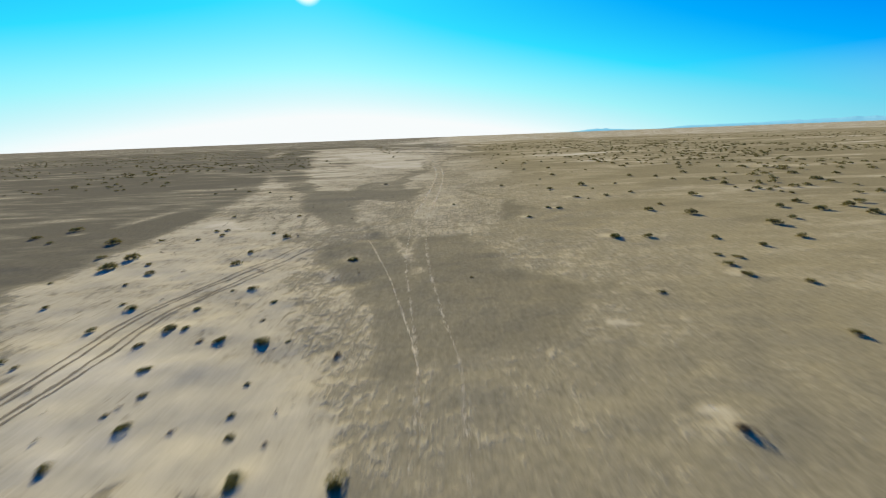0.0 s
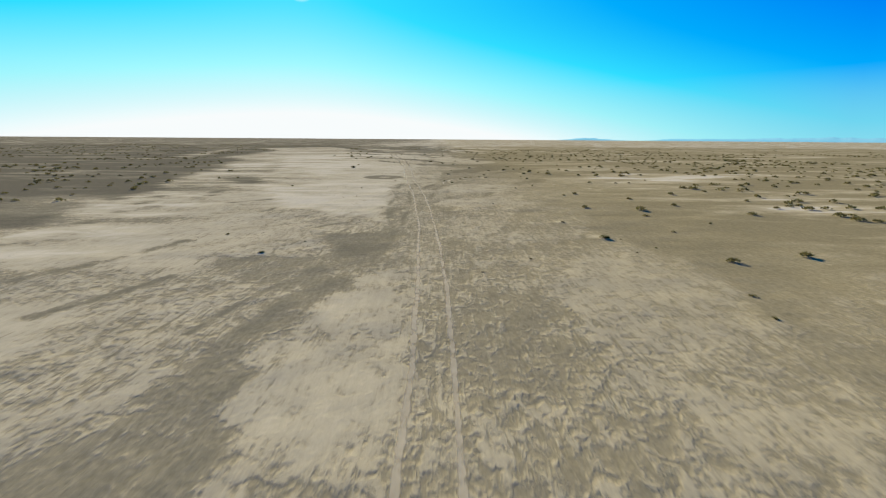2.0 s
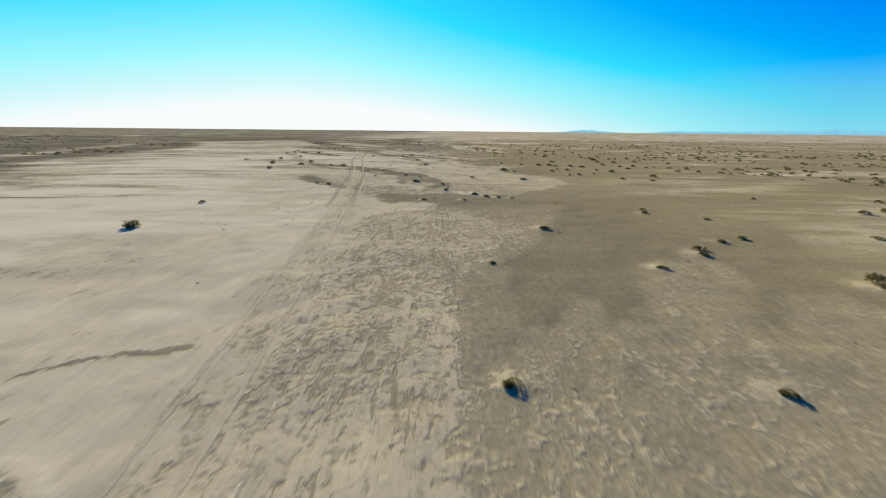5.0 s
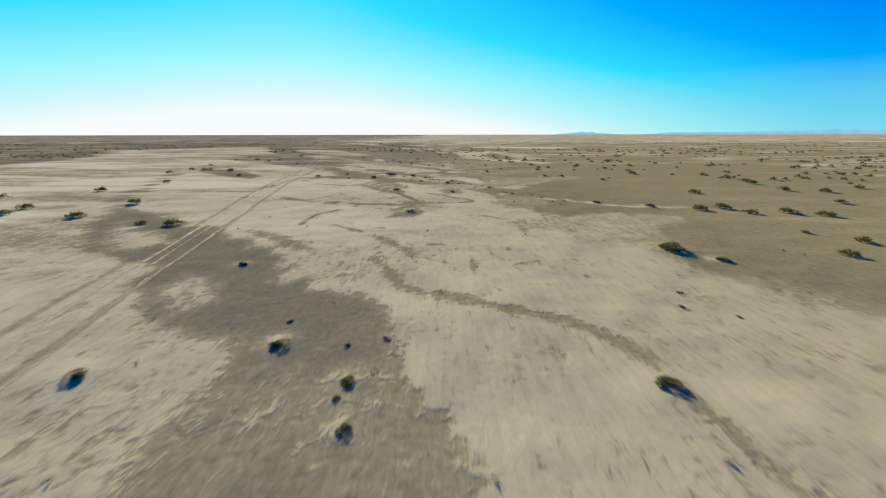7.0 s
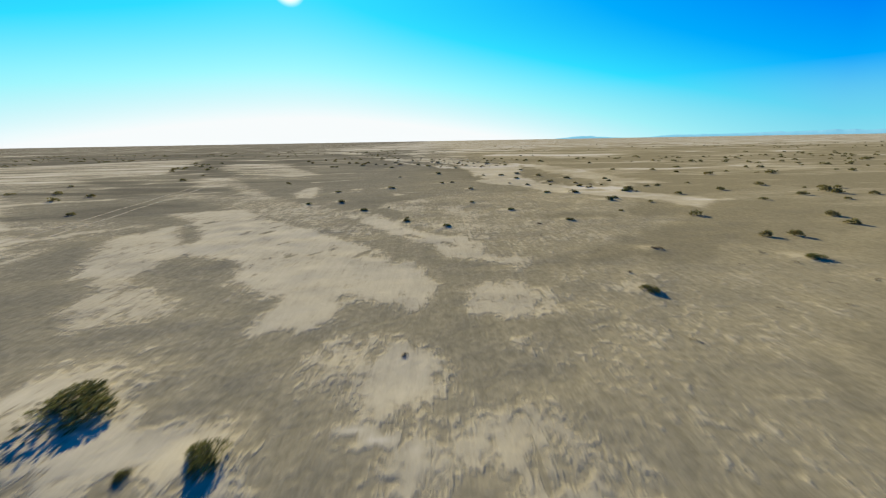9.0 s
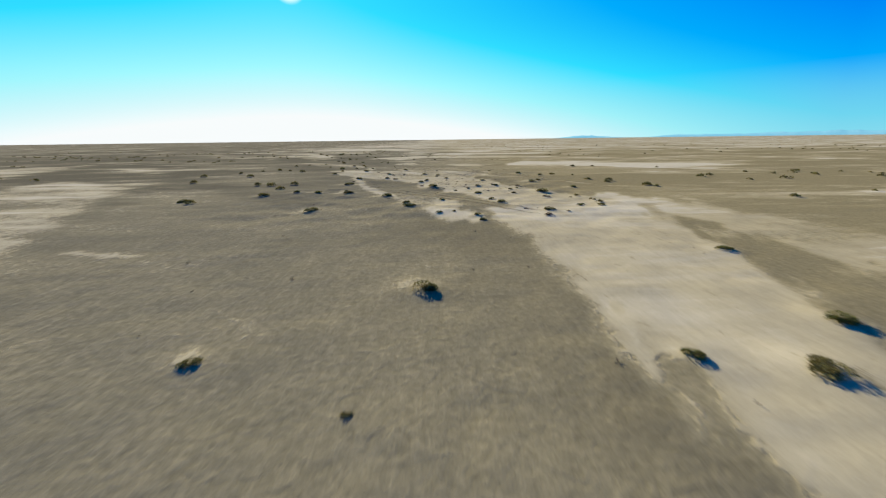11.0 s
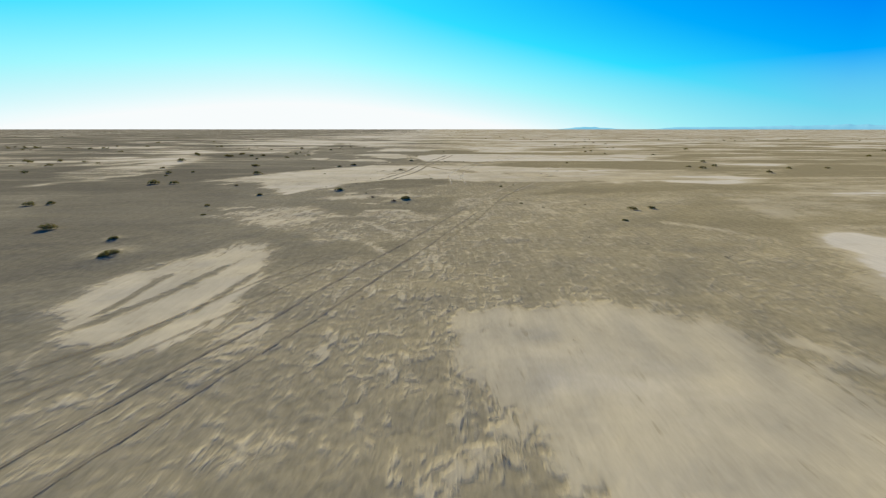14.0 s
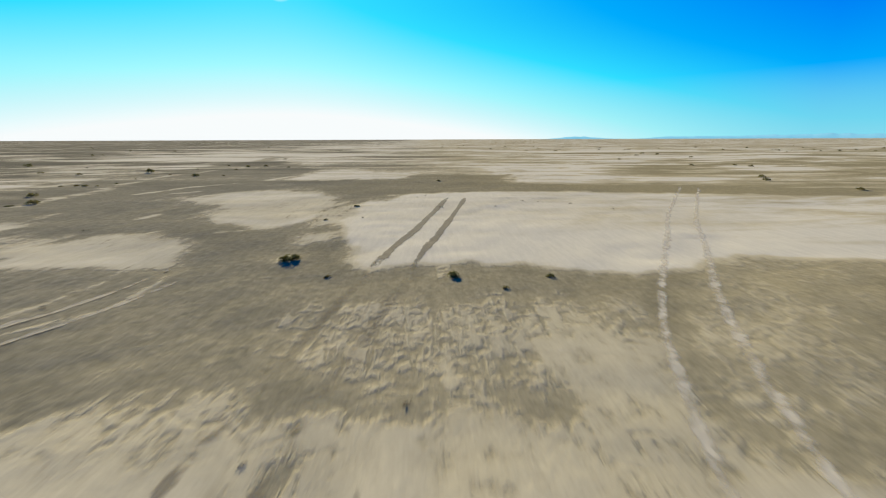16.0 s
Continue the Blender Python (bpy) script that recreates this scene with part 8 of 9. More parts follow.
sand_patch(.35, 0.5, (-2.4, 252.8), (-1.7, 254.3), (-1.2, 254.3), (-1.3, 253.1), (-1.8, 252.4))
sand_patch(.22, 0.5, (2.1, 252.7), (4.0, 253.0), (4.4, 251.9), (3.3, 251.0), (2.5, 251.3))
sand_streak(.8, 0.07, (2.6, 252.9), (3.1, 252.3))
sand_streak(.6, 0.9, (-24.6, 271.7), (-23.7, 275.6), (-21.8, 280.3), (-34.6, 306.0))
sand_streak(.55, 0.6, (-13.4, 268.3), (-12.7, 272.7), (-10.0, 275.2))
sand_streak(.5, 0.5, (-14.8, 263.5), (-9.6, 263.6), (-6.8, 262.9))
sand_streak(.6, 0.15, (-2.9, 260.3), (-1.6, 260.8), (-0.3, 259.2), (1.5, 256.3))
sand_patch(.25, 0.4, (1.3, 259.1), (2.4, 259.1), (2.2, 256.6), (1.1, 257.1))
sand_streak(.55, 0.4, (-2.1, 262.9), (0.2, 263.2))
sand_streak(.55, 0.4, (6.8, 265.0), (7.6, 263.4))
sand_streak(.5, 0.4, (11.0, 261.5), (12.7, 260.2))
sand_patch(.82, 0.6, (-10.0, 272.9), (-10.3, 279.0), (-5.1, 285.5), (1.9, 284.4), (11.6, 282.9), (22.8, 281.4), (26.9, 276.0), (21.6, 271.6), (16.6, 273.6), (12.2, 274.5), (8.6, 273.9), (4.6, 275.0), (0.9, 275.5), (-2.3, 274.0), (-4.0, 271.6), (-5.4, 270.7), (-5.8, 269.8), (-6.5, 268.6))
sand_patch(-.34, 0.6, (-12.1, 268.6), (-6.2, 268.0), (-5.0, 269.8), (-2.1, 273.1), (1.5, 274.5), (4.2, 273.6), (8.2, 272.8), (6.6, 269.4), (2.9, 268.1), (2.5, 265.0), (0.1, 264.4), (-2.9, 265.2), (-6.5, 263.4))
sand_patch(.06, 0.6, (-5.0, 262.1), (-1.4, 262.4), (1.6, 262.1), (2.5, 264.7), (6.6, 268.0), (19.6, 269.9), (6.6, 259.0), (-1.8, 259.2))
sand_patch(.55, 0.4, (-4.3, 267.5), (-1.7, 268.6), (-1.6, 267.2), (-3.5, 266.9))
sand_patch(.65, 0.4, (-0.3, 262.7), (0.4, 263.2), (2.2, 263.1), (2.0, 262.3), (0.0, 262.3))
sand_streak(.65, 0.35, (-1.1, 264.1), (0.7, 264.1))
sand_streak(.65, 0.45, (-3.9, 262.8), (-2.2, 262.9))
sand_streak(.55, 0.3, (-8.2, 265.0), (-6.6, 265.1))
sand_streak(.5, 0.2, (-2.1, 266.0), (-1.0, 265.7))
sand_patch(.4, 0.5, (-1.9, 260.6), (-1.4, 260.9), (-0.7, 260.0), (-0.1, 259.2), (-0.6, 259.2))
sand_patch(.3, 0.5, (-2.4, 260.1), (-2.4, 260.5), (-1.7, 259.7), (-1.8, 259.2), (-2.1, 259.5))
sand_streak(.6, 0.12, (-1.1, 262.2), (-0.3, 261.4), (0.7, 260.0))
sand_patch(.25, 0.5, (2.7, 265.0), (3.6, 269.5), (7.7, 271.3), (5.3, 266.8), (3.4, 264.3))
sand_streak(.55, 0.3, (6.8, 264.2), (7.1, 262.9))
sand_streak(.55, 0.25, (7.9, 265.7), (9.1, 266.1))
sand_patch(-.42, 0.7, (-19.9, 284.9), (-17.7, 291.5), (-6.3, 290.9), (7.7, 290.2), (16.5, 289.8), (29.7, 286.3), (23.1, 281.0), (15.0, 283.4), (3.5, 285.9), (-2.9, 286.3), (-5.6, 284.9), (-9.4, 281.9), (-13.4, 278.8))
sand_patch(-.34, 0.6, (-4.5, 270.5), (-4.1, 272.2), (-2.3, 273.8), (0.0, 275.1), (3.2, 274.5), (2.7, 272.2), (1.7, 271.0), (-0.9, 270.4), (-3.0, 269.1))
sand_patch(.02, 0.6, (1.7, 271.0), (3.1, 273.6), (6.8, 273.1), (13.9, 273.6), (6.3, 267.4), (1.3, 267.6), (-2.8, 268.9), (-0.8, 270.0))
sand_patch(.8, 0.5, (-9.9, 275.5), (-10.6, 277.9), (-9.1, 281.3), (-5.3, 284.2), (-2.8, 286.0), (3.5, 285.7), (9.3, 283.9), (14.9, 283.3), (22.6, 280.6), (15.0, 274.5), (12.7, 274.6), (11.2, 273.7), (8.5, 273.6), (7.2, 273.9), (5.9, 274.4), (3.7, 275.1), (1.2, 275.6), (-0.1, 275.6), (-1.3, 274.4), (-2.5, 274.3), (-3.5, 272.9), (-4.3, 272.4), (-4.3, 271.2), (-4.7, 270.7))
sand_patch(.5, 0.4, (-2.0, 269.9), (-1.8, 270.4), (-1.2, 270.7), (-1.1, 270.4), (-1.6, 270.0))
sand_patch(.5, 0.5, (-2.8, 268.9), (-1.3, 268.7), (-0.3, 268.3), (1.3, 267.7), (1.5, 267.6), (-1.5, 267.7))
sand_streak(.6, 0.08, (2.0, 271.7), (2.7, 271.9))
sand_streak(-.35, 0.1, (7.5, 277.8), (8.1, 277.5))
sand_streak(-.35, 0.12, (10.4, 276.4), (11.4, 276.2))
sand_streak(-.35, 0.15, (15.4, 281.6), (15.4, 280.0))
sand_streak(.6, 1.0, (-31.8, 295.9), (-32.8, 304.5), (-33.7, 318.7))
sand_patch(-.4, 0.6, (-8.6, 283.6), (-4.6, 286.9), (1.3, 286.3), (5.5, 286.0), (8.5, 285.1), (9.3, 283.5), (14.9, 283.1), (21.5, 288.3), (16.8, 290.5), (11.6, 290.9), (6.9, 290.6), (1.0, 289.9), (0.5, 293.0), (-0.5, 294.0), (-6.9, 290.4), (-13.9, 293.9), (-13.9, 290.8), (-15.0, 289.7))
sand_patch(.88, 0.6, (0.6, 292.1), (0.3, 298.9), (4.4, 303.3), (17.9, 303.1), (26.3, 292.2), (24.9, 291.0), (17.3, 291.1), (10.2, 290.2), (6.2, 290.8), (0.9, 291.3))
sand_patch(.7, 0.5, (-13.8, 294.3), (-12.1, 297.0), (-8.7, 293.6), (-11.2, 293.2))
sand_patch(.7, 0.5, (-8.3, 293.0), (-4.8, 294.3), (-3.5, 292.4), (-5.3, 291.2))
sand_patch(.78, 0.5, (-8.1, 283.1), (-4.4, 286.5), (1.3, 286.2), (5.4, 285.7), (8.5, 283.5), (13.7, 282.2), (6.3, 276.3), (-1.4, 276.7))
sand_patch(-.15, 0.3, (-1.7, 281.1), (-1.1, 282.0), (-0.9, 282.7), (-0.5, 280.5), (-1.2, 280.5))
sand_patch(-.02, 0.35, (4.0, 281.4), (4.8, 281.2), (5.3, 280.2), (5.6, 278.5), (5.3, 278.3), (4.3, 278.6), (3.9, 279.1), (3.9, 280.3))
sand_streak(-.4, 0.14, (1.2, 285.2), (2.2, 283.0), (2.8, 281.6), (3.5, 280.8))
sand_streak(-.4, 0.1, (-1.5, 279.8), (-1.4, 280.4))
sand_streak(-.4, 0.12, (-1.6, 278.6), (-1.3, 278.9))
sand_streak(-.4, 0.12, (-1.7, 278.2), (-1.6, 278.3))
sand_streak(-.35, 0.12, (-1.9, 277.6), (-1.8, 277.9))
sand_streak(-.3, 0.15, (-1.4, 276.7), (-1.2, 277.2))
sand_streak(-.4, 0.1, (-3.0, 279.9), (-3.0, 280.0))
sand_streak(-.4, 0.12, (-2.7, 280.4), (-2.5, 281.1))
sand_patch(.05, 0.25, (1.0, 277.4), (0.9, 277.8), (1.2, 278.0), (1.3, 277.5))
sand_patch(.1, 0.35, (7.7, 278.7), (8.8, 278.8), (8.0, 277.7), (7.5, 277.7))
sand_streak(-.35, 0.05, (3.9, 277.0), (4.0, 276.8))
sand_streak(-.35, 0.05, (1.4, 276.7), (1.5, 276.6))
sand_patch(-.25, 0.6, (-6.3, 290.5), (-7.0, 291.2), (-3.3, 292.3), (-3.8, 294.7), (-1.6, 294.6), (0.3, 292.6), (0.7, 290.8), (3.2, 291.0), (5.7, 290.5), (7.5, 289.7), (6.6, 288.7), (4.9, 288.3), (2.2, 287.5), (0.3, 286.6), (-1.1, 286.8), (-2.1, 286.6))
sand_patch(.14, 0.7, (0.3, 288.4), (2.0, 289.2), (6.3, 289.2), (6.3, 287.5), (4.1, 286.1), (3.2, 286.1), (1.0, 286.5), (0.5, 286.7))
sand_patch(-.4, 0.7, (-7.6, 310.2), (2.6, 313.7), (8.2, 307.2), (18.2, 304.9), (29.1, 302.8), (25.1, 299.7), (10.5, 303.2), (1.0, 303.0), (-1.1, 301.5))
sand_patch(.92, 0.5, (0.6, 291.2), (0.1, 295.3), (1.1, 301.6), (4.1, 303.4), (10.4, 303.0), (25.3, 299.8), (13.6, 290.7), (11.1, 291.3), (9.4, 290.6), (7.4, 290.0), (5.8, 290.8), (3.9, 291.3), (2.3, 291.0))
sand_patch(.78, 0.4, (-7.9, 292.1), (-8.3, 294.0), (-7.2, 294.6), (-5.2, 294.1), (-3.9, 292.8), (-3.7, 291.4), (-7.5, 291.6))
sand_patch(.75, 0.4, (-10.5, 302.4), (-6.6, 305.5), (-1.7, 301.8), (-1.9, 296.9), (-2.5, 295.1), (-4.9, 296.1), (-5.9, 298.9))
sand_patch(.6, 0.3, (-1.4, 293.9), (-0.1, 294.5), (-0.0, 293.2), (-0.9, 292.9))
sand_patch(.5, 0.4, (3.9, 287.8), (6.2, 287.5), (5.5, 286.3), (4.2, 286.5))
sand_patch(.42, 0.7, (-1.7, 286.1), (-1.1, 286.7), (0.4, 286.6), (1.4, 286.4), (3.0, 286.1), (3.9, 286.0), (4.2, 286.5), (5.5, 286.3), (5.6, 285.7), (5.6, 285.1), (-0.9, 285.4))
sand_patch(.1, 0.5, (7.8, 289.7), (10.5, 291.4), (13.2, 290.4), (6.3, 285.0), (5.6, 285.1), (5.7, 285.8), (6.3, 287.5))
sand_streak(.6, 0.1, (-3.9, 288.3), (-3.0, 289.2), (-3.1, 292.0))
sand_streak(.5, 0.1, (-4.5, 288.9), (-4.2, 290.5))
sand_streak(.55, 0.15, (1.2, 288.9), (1.9, 288.7))
sand_streak(.55, 0.12, (2.2, 288.6), (3.0, 288.4))
sand_patch(-.3, 1.2, (-23.3, 306.7), (-21.4, 315.8), (-22.1, 345.4), (-8.1, 320.7), (-6.6, 305.5), (-10.5, 302.4), (-7.2, 295.8), (-3.4, 293.4), (-3.9, 292.8), (-7.4, 294.8), (-10.0, 294.1))
sand_patch(.75, 0.6, (-7.5, 291.6), (-7.6, 292.5), (-8.0, 294.0), (-7.2, 294.6), (-5.6, 294.3), (-4.0, 293.3), (-3.6, 291.7), (-4.5, 291.5), (-6.0, 291.5))
sand_streak(.8, 0.3, (-16.9, 306.2), (-18.3, 313.2), (-17.3, 321.6), (-13.6, 325.2))
sand_streak(.7, 0.5, (-15.0, 298.9), (-16.1, 302.8), (-16.2, 306.2))
sand_streak(.7, 0.3, (-11.2, 303.5), (-10.3, 304.5))
sand_patch(.75, 1.5, (-8.4, 310.3), (-7.2, 317.3), (2.1, 316.5), (1.3, 310.3), (-6.5, 309.4))
sand_patch(-.4, 1.0, (-8.2, 309.6), (0.5, 310.4), (4.4, 313.6), (9.5, 313.1), (7.6, 304.4), (1.0, 303.7), (-1.2, 301.7), (-3.8, 305.3))
sand_streak(-.4, 0.15, (-1.8, 286.3), (-1.5, 286.6), (-1.2, 286.8))
sand_streak(-.3, 0.12, (1.2, 285.3), (1.3, 285.6))
sand_streak(.55, 0.1, (4.6, 287.5), (6.0, 287.2))
sand_streak(-.3, 0.1, (-4.8, 253.7), (-4.1, 255.4), (-3.5, 257.9))
sand_streak(-.3, 0.1, (-3.6, 253.2), (-3.0, 254.6), (-2.7, 256.4))
sand_streak(-.3, 0.1, (-4.8, 254.4), (-4.8, 256.4))
sand_patch(.3, 0.8, (4.3, 253.7), (6.7, 254.1), (8.1, 253.2), (8.3, 251.9), (6.4, 250.3), (4.6, 250.4), (4.2, 251.4), (3.8, 252.4))
sand_patch(.35, 0.6, (2.1, 251.5), (3.2, 251.5), (3.1, 250.4), (1.6, 250.4))
sand_streak(-.35, 0.1, (5.2, 253.3), (5.7, 252.9), (6.1, 252.5), (7.1, 252.2))
sand_streak(.75, 0.35, (-13.0, 303.6), (-12.0, 306.4), (-10.1, 308.7))
sand_streak(.7, 0.3, (-21.1, 306.6), (-21.6, 310.6))
sand_streak(.7, 0.25, (-11.7, 296.1), (-12.3, 298.1), (-12.0, 299.1))
sand_streak(.75, 0.25, (-8.2, 297.3), (-8.1, 298.0))
sand_streak(.7, 0.2, (-3.9, 294.6), (-2.7, 295.1))
sand_streak(.7, 0.5, (-25.1, 329.2), (-22.9, 337.3), (-20.3, 345.1))
sand_patch(.65, 0.5, (2.1, 254.2), (4.7, 254.7), (7.4, 253.6), (7.8, 251.2), (6.1, 249.4), (4.1, 250.0), (2.3, 251.7))
sand_streak(.65, 0.3, (8.2, 253.1), (9.3, 251.8))
sand_patch(.35, 0.6, (-4.0, 242.9), (-1.5, 242.2), (0.4, 238.6), (-0.0, 236.6), (-1.4, 237.5))
sand_patch(.3, 0.6, (-6.0, 237.5), (-5.6, 238.7), (-3.3, 236.6), (-3.3, 235.3))
sand_patch(.35, 0.6, (-2.2, 235.9), (-1.2, 236.2), (0.0, 234.8), (-0.3, 234.0), (-1.2, 234.4))
sand_patch(.85, 0.6, (-3.8, 239.3), (-2.6, 240.1), (-0.9, 237.5), (-1.7, 236.6))
sand_patch(.85, 0.5, (0.5, 240.6), (2.5, 240.6), (3.2, 238.6), (1.7, 237.5))
sand_patch(.85, 0.6, (5.1, 237.5), (6.3, 237.0), (6.6, 235.8), (5.4, 235.5))
sand_patch(.8, 0.6, (-11.9, 242.2), (-10.2, 242.9), (-7.0, 240.6), (-7.2, 239.0), (-9.4, 239.8))
sand_patch(.3, 0.5, (-5.5, 235.8), (-4.6, 235.9), (-3.4, 234.8), (-3.8, 234.4))
sand_patch(-.6, 1.2, (-79.9, 302.5), (-71.5, 310.3), (-29.2, 267.6), (-14.7, 250.1), (-11.8, 245.2), (-15.4, 244.4))
sand_patch(-.5, 1.0, (-21.7, 274.4), (-15.3, 274.6), (-8.4, 268.3), (-7.2, 257.1), (-8.3, 251.9), (-12.1, 256.4))
sand_streak(.6, 0.3, (-19.8, 256.3), (-14.7, 252.8), (-14.8, 256.4))
sand_streak(.6, 0.25, (-10.2, 246.2), (-10.1, 248.0), (-9.9, 250.2))
sand_streak(.6, 0.5, (-36.7, 275.3), (-35.3, 282.8), (-33.3, 293.4))
sand_patch(.32, 0.7, (-7.1, 264.0), (-4.3, 265.2), (-2.2, 263.8), (-2.1, 262.0), (-4.3, 261.5))
sand_patch(.4, 0.6, (-1.8, 263.8), (-0.3, 264.1), (1.8, 263.2), (1.7, 261.9), (0.2, 262.3), (-1.2, 262.8))
sand_streak(.65, 0.15, (-7.8, 264.6), (-6.9, 265.3))
sand_streak(.65, 0.15, (-5.7, 262.9), (-5.2, 263.9))
sand_streak(.65, 0.15, (-4.2, 263.4), (-3.6, 264.5))
sand_streak(.6, 0.12, (-4.6, 261.8), (-4.3, 262.5))
sand_patch(.3, 0.6, (6.6, 265.8), (7.8, 265.3), (7.3, 263.3), (6.4, 263.1))
sand_streak(-.55, 0.5, (-29.1, 283.9), (-29.8, 292.0), (-24.7, 297.9))
sand_streak(.7, 0.3, (-22.0, 277.4), (-27.5, 287.3), (-29.2, 298.2))
# -- ring of a tight turn --
sand_disc(0.88, -8.4, 92.6, 3.0, 0.2)
sand_disc(-0.22, -8.4, 92.6, 2.7, 0.25)
sand_disc(0.5, -8.3, 92.7, 0.75, 0.3)
for row in SHRUBS:
    if abs(row[0]) < 14 and row[2] > 0.3:
        hummock(*row[:3])
        sand_tail(*row[:3], 0.35 + 0.6 * float(value_noise(np.array(row[0] * 1.7), np.array(row[1] * 1.3), 51)))


def build_ground():
    nx, ny = len(XS), len(YS)
    z = relief(GX, GY) + HUMMOCK
    me = bpy.data.meshes.new("ground")
    i = np.arange(nx * ny).reshape(ny, nx)
    quads = np.stack([i[:-1, :-1], i[:-1, 1:], i[1:, 1:], i[1:, :-1]], -1).reshape(-1, 4)
    me.vertices.add(nx * ny)
    me.vertices.foreach_set("co", np.stack([GX, GY, z], -1).astype(np.float32).ravel())
    me.loops.add(quads.size)
    me.loops.foreach_set("vertex_index", quads.astype(np.int32).ravel())
    me.polygons.add(len(quads))
    me.polygons.foreach_set("loop_start", np.arange(0, quads.size, 4, dtype=np.int32))
    me.polygons.foreach_set("use_smooth", np.ones(len(quads), bool))
    for name, data in (("crust", CRUST), ("wild", WILD)):
        me.attributes.new(name, "FLOAT", "POINT").data.foreach_set("value", data.astype(np.float32))
    me.update()
    me.validate()
    me.materials.append(SAND)
    return tagged(new("ground", me), "flat desert floor of pale sand and dark cracked silt", "ground", kind="structure")


build_ground()
MESH_Z = (relief(GX, GY) + HUMMOCK).reshape(len(YS), len(XS))


def floor_at(x, y):
    """Height of the sheet as built at a place."""
    a = int(np.clip(np.searchsorted(XS, x) - 1, 0, len(XS) - 2))
    b = int(np.clip(np.searchsorted(YS, y) - 1, 0, len(YS) - 2))
    u, v = (x - XS[a]) / (XS[a + 1] - XS[a]), (y - YS[b]) / (YS[b + 1] - YS[b])
    top = MESH_Z[b, a] * (1 - u) + MESH_Z[b, a + 1] * u
    return float(top * (1 - v) + (MESH_Z[b + 1, a] * (1 - u) + MESH_Z[b + 1, a + 1] * u) * v)


# ---- distant hills ----
def distant_hills():
    m, n, l, b = material("rock_with_haze_glow", 1.0, 0.0)
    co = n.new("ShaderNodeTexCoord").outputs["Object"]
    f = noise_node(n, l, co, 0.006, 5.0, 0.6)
    # blue haze of the far air, put into the rock's colour and glow
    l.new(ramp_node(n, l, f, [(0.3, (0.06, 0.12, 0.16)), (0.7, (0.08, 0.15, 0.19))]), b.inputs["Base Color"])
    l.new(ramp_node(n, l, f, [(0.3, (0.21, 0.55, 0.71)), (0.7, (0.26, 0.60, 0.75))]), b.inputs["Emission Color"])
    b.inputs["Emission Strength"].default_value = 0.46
    verts, faces = [], []
    angles = np.linspace(16.2, 62.0, 340)
    for k, a in enumerate(angles):
        first = 42 * math.exp(-((a - 21.0) / 3.2) ** 2) * smooth(16.2, 18.4, a)
        second = 50 * smooth(27, 33, a) + 20 * math.exp(-((a - 31.0) / 0.9) ** 2) + 36 * smooth(36, 46, a)
        crag = 0.72 + 0.5 * float(value_noise(np.array(a * 1.6), np.array(0.5), 4)) + 0.12 * float(value_noise(np.array(a * 7.0), np.array(0.5), 9))
        h = max((first + 0.8 * second) * crag, 0.5) * 0.55
        for r, z in ((4680, -4), (4720, h * 0.55), (4780, h), (4860, h * 0.7), (4880, -4)):
            verts.append((r * math.sin(radians(a)), r * math.cos(radians(a)), z))
        if k:
            for j in range(4):
                p, q = 5 * (k - 1) + j, 5 * k + j
                faces.append((p, q, q + 1, p + 1))
    me = bpy.data.meshes.new("distant_hills")
    me.from_pydata(verts, [], faces)
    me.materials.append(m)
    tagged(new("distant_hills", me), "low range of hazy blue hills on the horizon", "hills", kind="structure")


distant_hills()


# ---- tyre tracks ----
def curve_points(points, step):
    """A smooth line through the points, at even steps."""
    p = np.array([points[0], *points, points[-1]], float)
    out = []
    for a, b, c, d in zip(p, p[1:], p[2:], p[3:]):
        for t in np.linspace(0, 1, max(2, int(np.linalg.norm(c - b) / step)), endpoint=False):
            out.append(0.5 * (2 * b + (c - a) * t + (2 * a - 5 * b + 4 * c - d) * t * t + (3 * b - a - 3 * c + d) * t ** 3))
    return np.array(out + [p[-1]])


PROFILE = ((-1.0, -0.25, 0.0), (-0.68, 1.0, 0.4), (-0.36, 0.25, 0.85), (0.0, 0.12, 1.0), (0.36, 0.25, 0.85), (0.68, 0.9, 0.4), (1.0, -0.25, 0.0))


def rut(line, offset, width, mat, parent, seed, kept, ridge):
    """One wheel's rut: a pressed bed between two low ridges of sand, worn in places."""
    way = np.gradient(line, axis=0)
    way /= np.linalg.norm(way, axis=1)[:, None]
    side = np.stack([way[:, 1], -way[:, 0]], -1)
    verts, faces, left = [], [], []
    for k, (p, s) in enumerate(zip(line, side)):
        wob = 0.10 * (float(value_noise(np.array(k * 0.13), np.array(seed * 3.7), 21)) - 0.5)
        w = width * (0.75 + 0.5 * float(value_noise(np.array(k * 0.22), np.array(seed * 5.1), 22)))
        end = min(1.0, (min(k, len(line) - 1 - k) + 0.5) / 8.0)
        for u, h, f in PROFILE:
            x, y = p + s * (offset + wob + u * w)
            lump = 0.5 + float(value_noise(np.array(x * 4.0), np.array(y * 4.0), 23))
            verts.append((x, y, floor_at(x, y) + 0.003 + h * ridge * lump))
            left.append(f * kept * end)
        if k:
            for j in range(6):
                a, b = 7 * (k - 1) + j, 7 * k + j
                faces.append((a, a + 1, b + 1, b))
    me = bpy.data.meshes.new("rut")
    me.from_pydata(verts, [], faces)
    me.polygons.foreach_set("use_smooth", [True] * len(faces))
    me.attributes.new("left", "FLOAT", "POINT").data.foreach_set("value", left)
    me.materials.append(mat)
    ob = new("rut", me)
    ob.parent = parent


